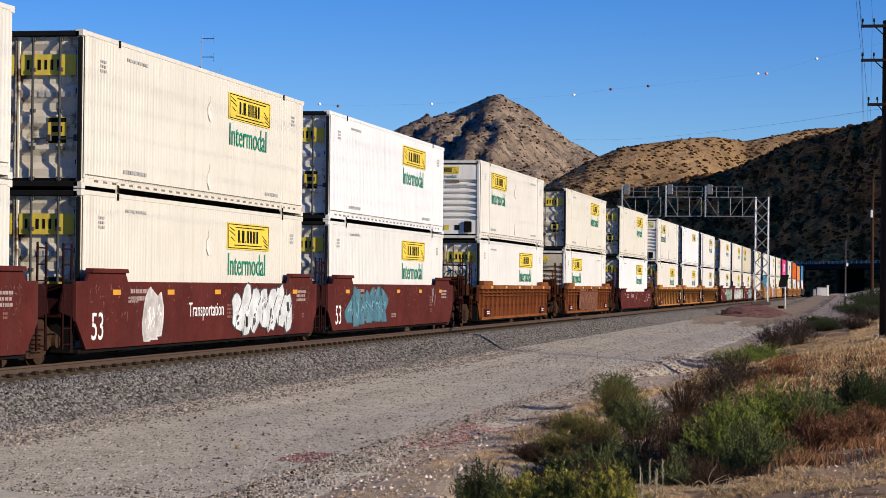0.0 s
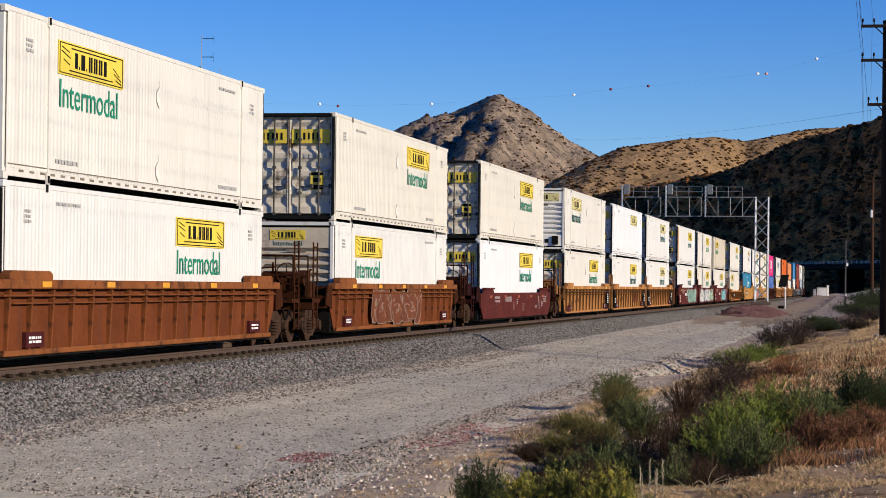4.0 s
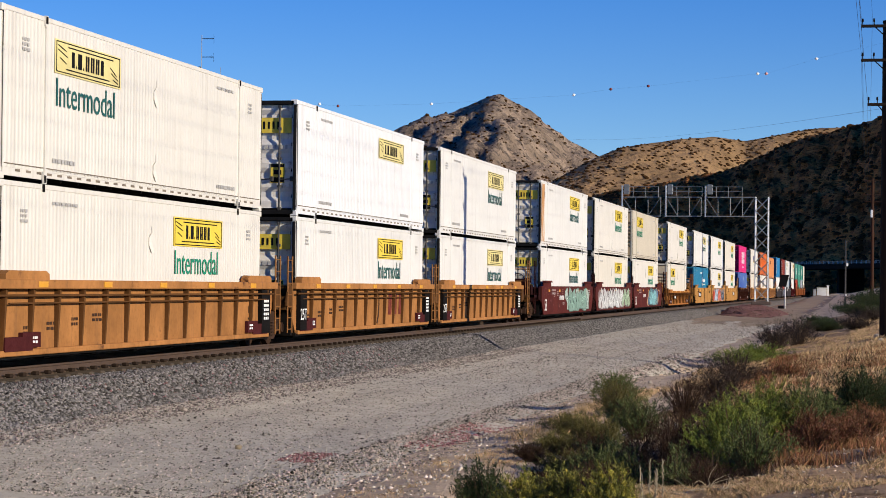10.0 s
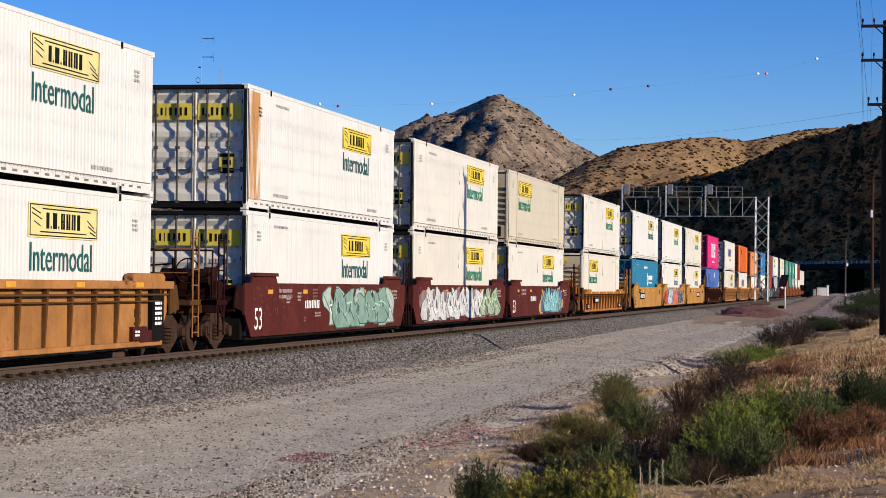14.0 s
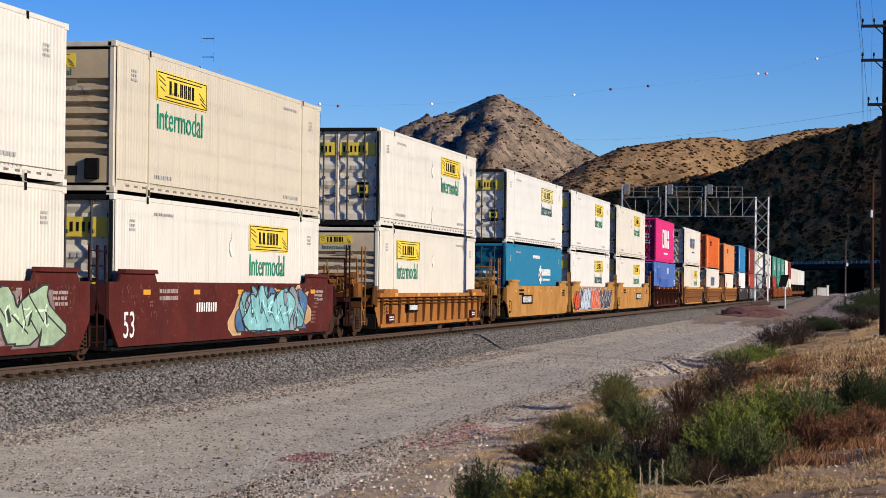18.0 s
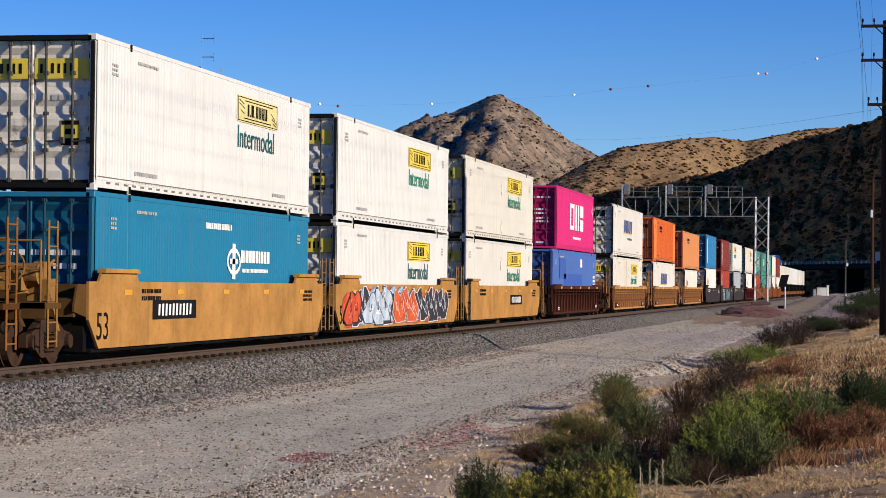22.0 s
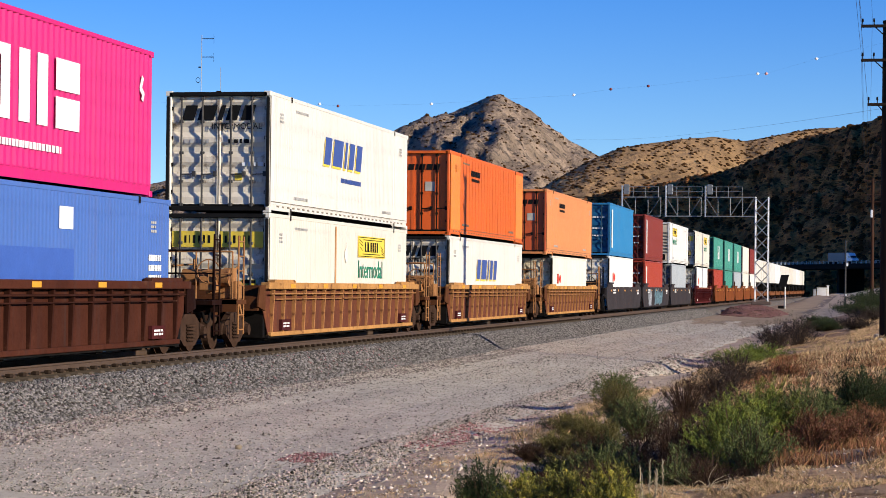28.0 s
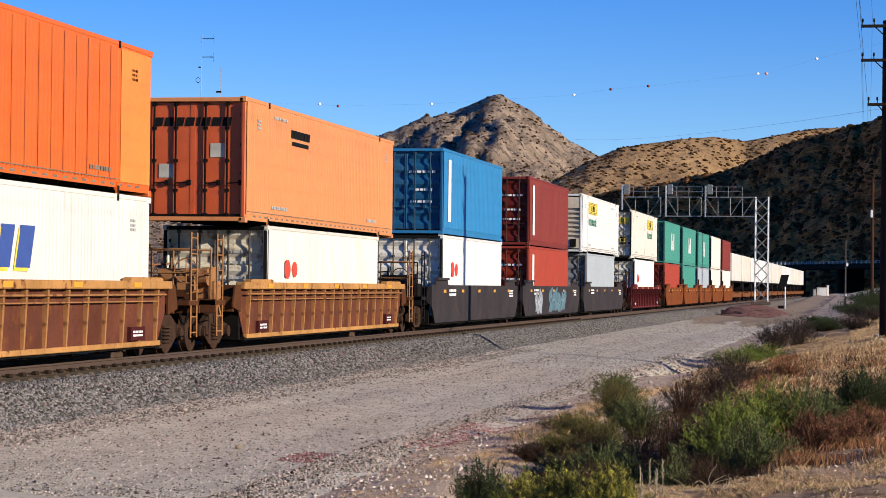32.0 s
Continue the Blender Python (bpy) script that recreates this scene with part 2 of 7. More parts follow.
M_SAND = mat("sandy_earth", (0.58, 0.445, 0.3), 0.95, 0.0, 0.30, 0.8, 0.03, 14.0, spots=(0.36, 0.26, 0.16), spot_at=0.57, spot_scale=2.2)
M_LITTER = mat("dry_grass_litter", (0.37, 0.245, 0.136), 0.95, 0.0, 0.40, 1.1, 0.03, 16.0, spots=(0.15, 0.088, 0.042), spot_at=0.53, spot_scale=2.6)
M_ROAD = mat("gravel_road", (0.464, 0.422, 0.347), 0.95, 0.0, 0.20, 1.6, 0.03, 30.0, spots=(0.31, 0.274, 0.222), spot_at=0.52, spot_scale=9.0, stretch=(1, 0.55, 1))
# bed colour near-black: the shade in the gaps between stones is painted in
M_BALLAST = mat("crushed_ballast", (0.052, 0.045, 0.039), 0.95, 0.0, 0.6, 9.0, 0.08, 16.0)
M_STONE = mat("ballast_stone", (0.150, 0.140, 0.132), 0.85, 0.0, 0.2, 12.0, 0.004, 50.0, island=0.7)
M_SHOULDER = mat("red_gravel", (0.15, 0.074, 0.064), 0.95, 0.0, 0.35, 1.2, 0.06, 8.0, spots=(0.25, 0.19, 0.155), spot_at=0.56, spot_scale=1.0)

me = grid_mesh("ground", steps((-1600, -200, 140), (-200, -20, 15), (-20, 2, 2), (2, 22, 0.35), (22, 60, 4), (60, 240, 20), (240, 1800, 120)),
               steps((-60, 8, 6), (8, 60, 0.4), (60, 130, 1.2), (130, 300, 10), (300, 900, 40), (900, 3000, 150)), bank)
ground = tagged(new("ground", me), "dry sandy desert earth beside the railway", "ground", kind="structure")
me.materials.append(M_SAND)
me.materials.append(M_LITTER)
for p in me.polygons:
    c = p.center
    if c.x + 0.9 * fbm(c.x * 0.7, c.y * 0.3, 2.0) > 12.6 - 1.2 * smooth(32, 50, c.y) and c.y < 150:
        p.material_index = 1


def road_height(x, y):
    q = (x - 2.6) / 6.0
    low = bank(x, y) + 0.012 if x < 8.7 or y > 130 else -9.0
    return max(low, -0.72 - 0.23 * q + 0.018 * fbm(x * 1.2, y * 0.3) - 0.03 * math.exp(-((x - 4.6) / 0.35) ** 2) - 0.03 * math.exp(-((x - 6.5) / 0.35) ** 2) - 0.14 * smooth(8.7, 9.6, x + 0.5 * fbm(3.1, y * 0.35) + 0.25 * fbm(x, y * 1.7)) - ditch(x, y))


me = grid_mesh("gravel_road", steps((2.2, 9.8, 0.2)), steps((8, 130, 0.5), (130, 470, 4)), road_height)
road = tagged(new("road", me), "pale gravel service road along the track", "road", kind="structure")
me.materials.append(M_ROAD)
me.materials.append(mat("dirt_track", (0.27, 0.205, 0.145), 0.95, 0.0, 0.25, 0.4, 0.03, 8.0, spots=(0.30, 0.235, 0.165), spot_at=0.55, spot_scale=1.2))
for p in me.polygons:
    if p.center.y + 14 * fbm(p.center.x * 0.6, p.center.y * 0.05) > 150:
        p.material_index = 1


def bed_height(x, y):
    """Ballast bed: flat under the ties, sloping to the road."""
    d = abs(x + 2.1)
    return -0.235 - 0.555 * smooth(3.75, 5.15, d) * (1.0) - 0.3 * smooth(5.0, 5.4, d) + 0.015 * fbm(x * 2, y * 2)


def bent(me):
    """Lay a strip that was built along a straight track on the bend."""
    for v in me.vertices:
        x, y, z = v.co
        if y > BEND_AT:
            a = (y - BEND_AT) / BEND_R
            v.co = (-BEND_R + (BEND_R + x) * math.cos(a), BEND_AT + (BEND_R + x) * math.sin(a), z)
    return me


BEND_AT, BEND_R = 462.0, 380.0     # beyond this the track turns away to the left
me = bent(grid_mesh("ballast", steps((-7.5, 3.3, 0.3)), steps((-20, 20, 4), (20, 110, 0.5), (110, 470, 4), (470, 900, 5)), bed_height))
bed = tagged(new("ballast", me), "grey crushed-stone ballast bed of the railway", "ballast", kind="structure")
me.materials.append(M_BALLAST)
# beyond the loose stones: a paler bed without the painted gap shade
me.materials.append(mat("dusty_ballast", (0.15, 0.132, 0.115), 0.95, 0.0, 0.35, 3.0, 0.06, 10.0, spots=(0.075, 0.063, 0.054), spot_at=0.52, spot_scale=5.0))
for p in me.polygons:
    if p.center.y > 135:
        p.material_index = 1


def pebbles(name, n, area, size, height, material, label, seed, flat=0.7, density=None):
    """Loose angular stones strewn over an area, one object of many small lumps."""
    rng = np.random.default_rng(seed)
    x0, x1, y0, y1 = area
    base = np.array([(1, 0, 0), (-1, 0, 0), (0, 1, 0), (0, -1, 0), (0, 0, 1), (0, 0, -1)], float)
    tri = np.array([(0, 2, 4), (2, 1, 4), (1, 3, 4), (3, 0, 4), (2, 0, 5), (1, 2, 5), (3, 1, 5), (0, 3, 5)])
    px = rng.uniform(x0, x1, n)
    py = y0 + (y1 - y0) * rng.uniform(0, 1, n) ** (density or 1.0)
    sz = size * rng.uniform(0.5, 1.5, n)
    verts = np.empty((n, 6, 3))
    ang = rng.uniform(0, 6.283, n)
    ca, sa = np.cos(ang), np.sin(ang)
    pts = base[None] * rng.uniform(0.55, 1.25, (n, 6, 1)) + rng.normal(0, 0.18, (n, 6, 3))
    verts[..., 0] = px[:, None] + sz[:, None] * (pts[..., 0] * ca[:, None] - pts[..., 1] * sa[:, None])
    verts[..., 1] = py[:, None] + sz[:, None] * (pts[..., 0] * sa[:, None] + pts[..., 1] * ca[:, None])
    pz = np.array([height(a, b) for a, b in zip(px, py)])
    verts[..., 2] = pz[:, None] + sz[:, None] * flat * (pts[..., 2] + 0.25)
    faces = (tri[None] + 6 * np.arange(n)[:, None, None]).reshape(-1, 3)
    me = bpy.data.meshes.new(name)
    me.vertices.add(n * 6)
    me.vertices.foreach_set("co", verts.reshape(-1))
    me.loops.add(len(faces) * 3)
    me.loops.foreach_set("vertex_index", faces.reshape(-1).astype(np.int32))
    me.polygons.add(len(faces))
    me.polygons.foreach_set("loop_start", (np.arange(len(faces)) * 3).astype(np.int32))
    me.update(calc_edges=True)
    me.validate()
    me.materials.append(material)
    return tagged(new(name, me), label, "stones", kind="stuff")


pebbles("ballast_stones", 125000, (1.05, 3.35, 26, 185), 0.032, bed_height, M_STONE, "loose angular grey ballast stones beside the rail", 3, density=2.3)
pebbles("rusty_ballast_stones", 1500, (1.3, 3.2, 30, 62), 0.031, bed_height, mat("rusty_ballast_stone", (0.165, 0.096, 0.090), 0.9, 0, 0.2, 8.0, island=0.7), "reddish stones among the grey ballast", 35)
pebbles("road_gravel", 40000, (2.9, 9.0, 24, 95), 0.0150, road_height, mat("road_stone", (0.302, 0.270, 0.226), 0.9, 0, 0.2, 8.0, island=0.8), "small loose gravel on the service road", 4, density=1.6)
pebbles("verge_gravel", 12000, (8.0, 9.6, 22, 80), 0.017, lambda x, y: max(road_height(x, y) if x < 9.1 else -9, bank(x, y)), mat("verge_stone", (0.3, 0.25, 0.2), 0.9, 0, 0.2, 8.0, island=0.85), "pale stones and gravel along the road's edge", 5, density=1.5)
def windrow(x, y):
    """The loose ridge that the grader left along the road's edge."""
    return max(road_height(x, y), bank(x, y)) + 0.025 * math.exp(-((x - 8.35 - 0.15 * fbm(1.0, y * 0.2)) / 0.25) ** 2)


pebbles("edge_gravel", 2600, (8.0, 8.75, 22, 62), 0.022, windrow, mat("edge_stone", (0.245, 0.212, 0.178), 0.9, 0, 0.2, 8.0, island=0.95), "coarse grey gravel ridge along the road's edge", 31, density=1.3)
pebbles("white_stones", 520, (9.0, 10.6, 22, 50), 0.030, lambda x, y: max(road_height(x, y) if x < 9.7 else -9, bank(x, y)), mat("white_stone", (0.42, 0.37, 0.31), 0.9, 0, 0.2, 8.0, island=0.6), "pale stones scattered on the sandy verge", 32, density=1.4)
pebbles("dark_road_stones", 700, (3.2, 8.4, 24, 75), 0.026, road_height, mat("dark_road_stone", (0.075, 0.062, 0.055), 0.9, 0, 0.2, 8.0, island=0.6), "single dark stones on the service road", 33, density=1.3)
pebbles("wash_stones", 2600, (8.2, 11.6, 61, 84), 0.045, lambda x, y: max(road_height(x, y) if x < 9.7 else -9, bank(x, y)), mat("wash_stone", (0.25, 0.21, 0.175), 0.9, 0, 0.2, 8.0, island=0.8), "loose stones in the washed-out road edge", 34)
pebbles("bank_gravel", 12000, (9.0, 17.0, 18, 60), 0.016, bank, mat("bank_stone", (0.46, 0.37, 0.27), 0.9, 0, 0.2, 8.0, island=0.5), "fine pale stones on the sandy bank", 6, density=1.5)


# rails and ties
def rail_mesh(x):
    prof = [(-0.07, -0.18), (0.07, -0.18), (0.07, -0.165), (0.012, -0.14), (0.012, -0.05), (0.037, -0.035), (0.037, 0.0), (-0.037, 0.0), (-0.037, -0.035), (-0.012, -0.05), (-0.012, -0.14), (-0.07, -0.165)]
    ys = steps((-20, 470, 10), (470, 900, 6))
    n = len(prof)
    verts = [(x + a, y, b) for y in ys for a, b in prof]
    faces = [(j * n + i, j * n + (i + 1) % n, (j + 1) * n + (i + 1) % n, (j + 1) * n + i) for j in range(len(ys) - 1) for i in range(n)]
    me = bpy.data.meshes.new("rail")
    me.from_pydata(verts, [], faces)
    return bent(me)


M_RAIL = mat("railhead_steel", (0.135, 0.09, 0.0675), 0.45, 0.55, 0.2, 5.0, 0.001, 30.0)
M_CLIP = mat("rusty_rail_clip", (0.027, 0.018, 0.0132), 0.8, 0.0, 0.3)
M_TIE = mat("concrete_tie", (0.09, 0.06975, 0.05175), 0.9, 0.0, 0.25, 3.0, 0.006, 30.0)
for cx in (0.0, -4.5):
    track = tagged(new("railway_track"), "steel rails on weathered ties in ballast", "track", kind="structure")
    for s in (-1, 1):
        me = rail_mesh(cx + s * 0.755)
        part("rail", me, M_RAIL, track)
    bm = boxes((-1.30, -0.11, -0.37, 1.30, 0.11, -0.168), bevel=0.02)
    box(bm, 0.66, -0.09, -0.17, 0.86, 0.09, -0.155)
    tie = mesh_of("tie", bm, M_TIE)
    if cx == 0.0:
        for k in range(150):
            part("tie", tie, M_TIE, track, "", (cx, 22 + 0.61 * k, 0))
        clip = mesh_of("rail_clip", boxes((0.84, -0.07, -0.17, 0.95, 0.07, -0.10), bevel=0.015), M_CLIP)
        for k in range(150):
            part("rail_clip", clip, M_CLIP, track, "", (cx, 22 + 0.61 * k, 0))


# hills
def hill(name, ridge, wide, back, label, material, n=170, m=46, rough=6.0, gully=0.0, seed=0.0, power=1.15, shrubs=0, shrub_size=1.6):
    """A hill under a ridge line of points (x, y, z); it falls towards the camera over `wide` metres and away over `back`."""
    pts = [Vector(p) for p in ridge]
    lens = [0.0]
    for a, b in zip(pts, pts[1:]):
        lens.append(lens[-1] + (b - a).length)
    rows = []
    for i in range(n + 1):
        d = lens[-1] * i / n
        k = max(j for j in range(len(pts)) if lens[j] <= d + 1e-6)
        k = min(k, len(pts) - 2)
        q = (d - lens[k]) / (lens[k + 1] - lens[k])
        rows.append(pts[k].lerp(pts[k + 1], q))
    verts = []
    for i, p in enumerate(rows):
        way = Vector((EYE[0] - p.x, EYE[1] - p.y, 0)).normalized()
        for j in range(m + 1):
            v = -back / wide * (1 - j / (m * 0.25)) if j < m * 0.25 else (j - m * 0.25) / (m * 0.75)
            off = v * wide
            fall = abs(v) if v >= 0 else abs(v) * wide / back
            z = p.z * (1 - fall ** power)
            x, y = p.x + way.x * off, p.y + way.y * off
            env = min(1.0, fall * 6) * (1 - 0.6 * fall)
            g = fbm(x / (wide * 0.10), y / (wide * 0.35), seed, 5)
            r2 = fbm(x / (wide * 0.03), y / (wide * 0.05), seed + 7, 4)
            z += env * (gully * g * 1.0 - gully * 0.8 * abs(fbm(x / (wide * 0.16) + 3, y / (wide * 0.8), seed + 3, 4))) + (0.15 + env) * rough * 0.35 * r2
            verts.append((x, y, z - 2.0 * fall))
    w = m + 1
    faces = [(i * w + j, (i + 1) * w + j, (i + 1) * w + j + 1, i * w + j + 1) for i in range(n) for j in range(m)]
    me = bpy.data.meshes.new(name)
    me.from_pydata(verts, [], faces)
    me.polygons.foreach_set("use_smooth", [True] * len(faces))
    me.materials.append(material)
    ob = tagged(new(name, me), label, "hill", kind="structure")
    if shrubs:
        rng = random.Random(int(seed * 10) + 5)
        sv, sf = [], []
        for _ in range(shrubs):
            i, j = rng.randrange(n), rng.randrange(int(m * 0.25), m)
            a = Vector(verts[i * w + j]).lerp(Vector(verts[(i + 1) * w + j + 1]), rng.random())
            s = shrub_size * rng.uniform(0.4, 1.3)
            o = len(sv)
            tall = s * rng.uniform(0.5, 0.9)
            for ring, dz in ((1.0, -0.2 * s), (0.85, 0.55 * tall)):
                for q in range(5):
                    t = 2 * math.pi * q / 5 + 0.6 * rng.random()
                    sv.append((a.x + s * ring * math.cos(t) * rng.uniform(0.7, 1.2), a.y + s * ring * math.sin(t) * rng.uniform(0.7, 1.2), a.z + dz))
            sv.append((a.x, a.y, a.z + tall))
            sf += [(o + q, o + (q + 1) % 5, o + 5 + (q + 1) % 5, o + 5 + q) for q in range(5)] + [(o + 5 + q, o + 5 + (q + 1) % 5, o + 10) for q in range(5)]
        sm = bpy.data.meshes.new("hill_shrubs")
        sm.from_pydata(sv, [], sf)
        sm.materials.append(M_SCRUB)
        tagged(new("hill_shrubs", sm), "dark scattered shrubs on a dry hillside", "shrubs", kind="stuff")
    return ob


M_SCRUB = mat("hill_scrub", (0.052, 0.025, 0.0085), 0.95, 0.0, 0.3, 0.5)
# peak tones greyed and softened: some haze of the distance is in the colour
M_PEAK = mat("rocky_peak", (0.335, 0.250, 0.178), 0.95, 0.0, 0.45, 0.06, 4.0, 0.30, spots=(0.105, 0.084, 0.070), spot_at=0.50, spot_scale=0.16)
M_GRASS = mat("dry_grass_hill", (0.338, 0.210, 0.100), 0.95, 0.0, 0.28, 0.03, 2.0, 0.2, spots=(0.16, 0.100, 0.046), spot_at=0.53, spot_scale=0.08)
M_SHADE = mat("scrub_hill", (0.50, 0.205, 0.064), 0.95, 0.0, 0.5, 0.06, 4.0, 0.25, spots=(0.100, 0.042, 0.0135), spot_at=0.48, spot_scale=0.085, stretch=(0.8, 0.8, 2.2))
hill("mountain_peak", [(-560, 1400, 40), (-349, 1455, 92), (-320, 1462, 97), (-298, 1467, 103), (-280, 1471, 112), (-261, 1474, 116), (-242, 1478, 126.5), (-230, 1479, 130.5), (-221, 1481, 125.8), (-202.5, 1484, 112.8), (-183.5, 1486, 98), (-162.5, 1489, 88), (-138.5, 1492, 70), (-56, 1500, 31)], 420, 300,
     "rocky cone-shaped desert peak with dry slopes", M_PEAK, rough=19.0, gully=15.0, seed=1.0, shrubs=5000, shrub_size=1.15)
def reached(points, k0, k1):
    """Ridge points moved along their sight lines: the first to k0 times its distance, the last to k1 times."""
    n = len(points) - 1
    out = []
    for i, (x, y, z) in enumerate(points):
        k = k0 + (k1 - k0) * i / n
        out.append((EYE[0] + k * (x - EYE[0]), k * y, EYE[2] + k * (z - EYE[2])))
    return out


hill("grass_hill", reached([(-190, 880, 8), (-150, 886, 22), (-119, 890, 38.3), (-106, 892, 46.3), (-95, 893, 52.5), (-84, 894, 57.2), (-61, 897, 60.7), (-48, 898, 61.7), (-35, 899, 60.1), (-17, 899, 63.5), (-9, 900, 65), (5, 900, 65.5), (26, 900, 66.5), (160, 900, 80)], 1.22, 1.5), 240, 200,
     "rounded hill of dry golden grass with dark shrubs", M_GRASS, rough=3.0, gully=2.0, seed=2.0, shrubs=7000, shrub_size=1.0)
# its ridge runs towards the right and nearer, so that the slope turns away from the sun
hill("scrub_hill", reached([(-190, 735, 1), (-120, 748, 15), (-91, 753, 26.5), (-76, 754, 32.4), (-68, 755, 34.3), (-49, 757, 37.6), (-31, 759, 41.5), (-20, 759, 46.8), (-8.5, 760, 51.5), (6, 760, 55.1), (14, 760, 57.5), (24, 760, 63)], 1.20, 0.90) + [(90, 670, 62), (220, 680, 50)], 105, 120,
     "dark scrub-covered hillside turned away from the sun", M_SHADE, n=260, m=72, rough=12.0, gully=6.0, seed=3.0, shrubs=6000, shrub_size=0.9)

# stands out of view; added only to throw its shadow on the viaduct
hill("side_hill", [(62, 490, 2), (90, 525, 34), (120, 555, 54), (170, 570, 60), (260, 560, 40), (400, 540, 10)], 60, 90,
     "unseen hill added to shade the highway", M_SHADE, n=40, m=24, rough=5.0, gully=5.0, seed=4.0)


def mound_height(x, y):
    d = math.hypot((x - 4.7) / 3.7, (y - 206) / 25.0) + 0.25 * fbm(x * 0.5, y * 0.12, 9.0)
    return bank(x, y) - 0.05 + 0.86 * (1 - smooth(0.1, 1.0, d)) + 0.05 * fbm(x * 0.8, y * 0.4)


me = grid_mesh("gravel_mound", steps((0.9, 10.1, 0.4)), steps((176, 234, 2)), mound_height)
me.materials.append(M_SHOULDER)
tagged(new("gravel_mound", me), "low mound of reddish gravel round a tower foot", "mound", kind="structure")
pebbles("red_stones", 420, (7.45, 7.95, 29.7, 31.4), 0.02, lambda x, y: road_height(x, y), mat("red_stone", (0.21, 0.1125, 0.105), 0.9, 0, 0.2, 8.0, island=0.5), "small reddish stones at the road's edge", 8)
pebbles("red_verge_stones", 1100, (8.4, 9.2, 33.5, 39.5), 0.02, lambda x, y: max(road_height(x, y), bank(x, y)), mat("red_verge_stone", (0.27, 0.125, 0.118), 0.9, 0, 0.2, 8.0, island=0.5), "small reddish stones on the verge", 18)
pebbles("far_gravel", 9000, (2.9, 9.0, 55, 160), 0.024, road_height, mat("far_stone", (0.2448, 0.2088, 0.1692), 0.9, 0, 0.2, 8.0, island=0.7), "coarse loose gravel further along the road", 19, density=0.9)
pebbles("red_rubble", 2600, (2.6, 7.2, 184, 226), 0.045, lambda x, y: max(mound_height(x, y), road_height(x, y)), mat("red_rubble", (0.135, 0.078, 0.068), 0.9, 0, 0.2, 4.0, island=0.7), "loose reddish rubble on the low mound", 20)
pebbles("toe_stones", 5000, (2.7, 3.9, 26, 80), 0.026, road_height, mat("toe_stone", (0.19, 0.16, 0.14), 0.9, 0, 0.2, 8.0, island=0.6), "reddish stones at the foot of the ballast", 9, density=1.4)

# ---------------- the train ----------------
CW, CH = 1.30, 2.896          # half width and height of a container
BASE = 0.28                   # underside of the lower container above the rail head
SHAPES = {}


def shared(key, make, smooth=False):
    """One mesh for all alike parts; its material is set on each object."""
    if key not in SHAPES:
        me = mesh_of(key.split("|")[0], make(), None, smooth)
        me.materials.append(None)
        SHAPES[key] = me
    return SHAPES[key]


def piece(name, me, material, parent, loc=(0, 0, 0), rot=(0, 0, 0), label=""):
    ob = new(name, me)
    ob.material_slots[0].link = "OBJECT"
    ob.material_slots[0].material = material
    ob.parent = parent
    ob.location, ob.rotation_euler = loc, [radians(a) for a in rot]
    if label:
        ob["label"] = label
    return ob


def side_mesh(L):
    bm = bmesh.new()
    h = L / 2 - 0.10
    if L > 15:
        q = h - 1.90
        prof = waves(-h, -q - 0.07, 0.165, 0.008) + [(-q - 0.06, 0.006), (-q + 0.06, 0.006)] + waves(-q + 0.07, q - 0.07, 0.18, 0.006) + [(q - 0.06, 0.006), (q + 0.06, 0.006)] + waves(q + 0.07, h, 0.165, 0.008)
    else:
        prof = waves(-h, h, 0.278, 0.036)
    return sheet(bm, prof, 0.20, CH - 0.09, lambda u, d, v: (CW - 0.006 + d, u, v))


def roof_mesh(L):
    bm = bmesh.new()
    return sheet(bm, waves(-L / 2 + 0.1, L / 2 - 0.1, 0.6, 0.015), -CW + 0.04, CW - 0.04, lambda u, d, v: (-v, u, CH - 0.02 + d))


def post_mesh():
    bm = boxes((-0.05, -0.06, 0.12, 0.05, 0.06, CH - 0.12), bevel=0.012)
    for z in (0.0, CH - 0.12):
        box(bm, -0.085, -0.09, z, 0.085, 0.09, z + 0.12, 0.01)
    return bm


def top_rail_mesh(L):
    return boxes((-0.03, -L / 2 + 0.15, -0.045, 0.03, L / 2 - 0.15, 0.045), bevel=0.01)


def bottom_rail_mesh(L):
    """Long boxes carry their rail higher between the lifting posts, which leaves a dark gap."""
    bm = bmesh.new()
    if L > 15:
        q = L / 2 - 2.1
        box(bm, -0.02, -q, -0.035, 0.02, q, 0.115)
        box(bm, -0.015, -q, 0.095, 0.03, q, 0.118)
        for s in (-1, 1):
            box(bm, -0.02, s * (L / 2 - 0.15), -0.075, 0.02, s * (q + 0.02), 0.112)
    else:
        box(bm, -0.02, -L / 2 + 0.15, -0.10, 0.02, L / 2 - 0.15, 0.10)
        box(bm, -0.015, -L / 2 + 0.15, 0.09, 0.035, L / 2 - 0.15, 0.115)
    return bm


def slots_mesh(L):
    """The row of lashing slots in the lower rail."""
    bm = bmesh.new()
    y = -L / 2 + 0.7
    while y < L / 2 - 0.6:
        box(bm, 0.018, y, 0.008, 0.024, y + 0.22, 0.050)
        y += 0.50
    return bm


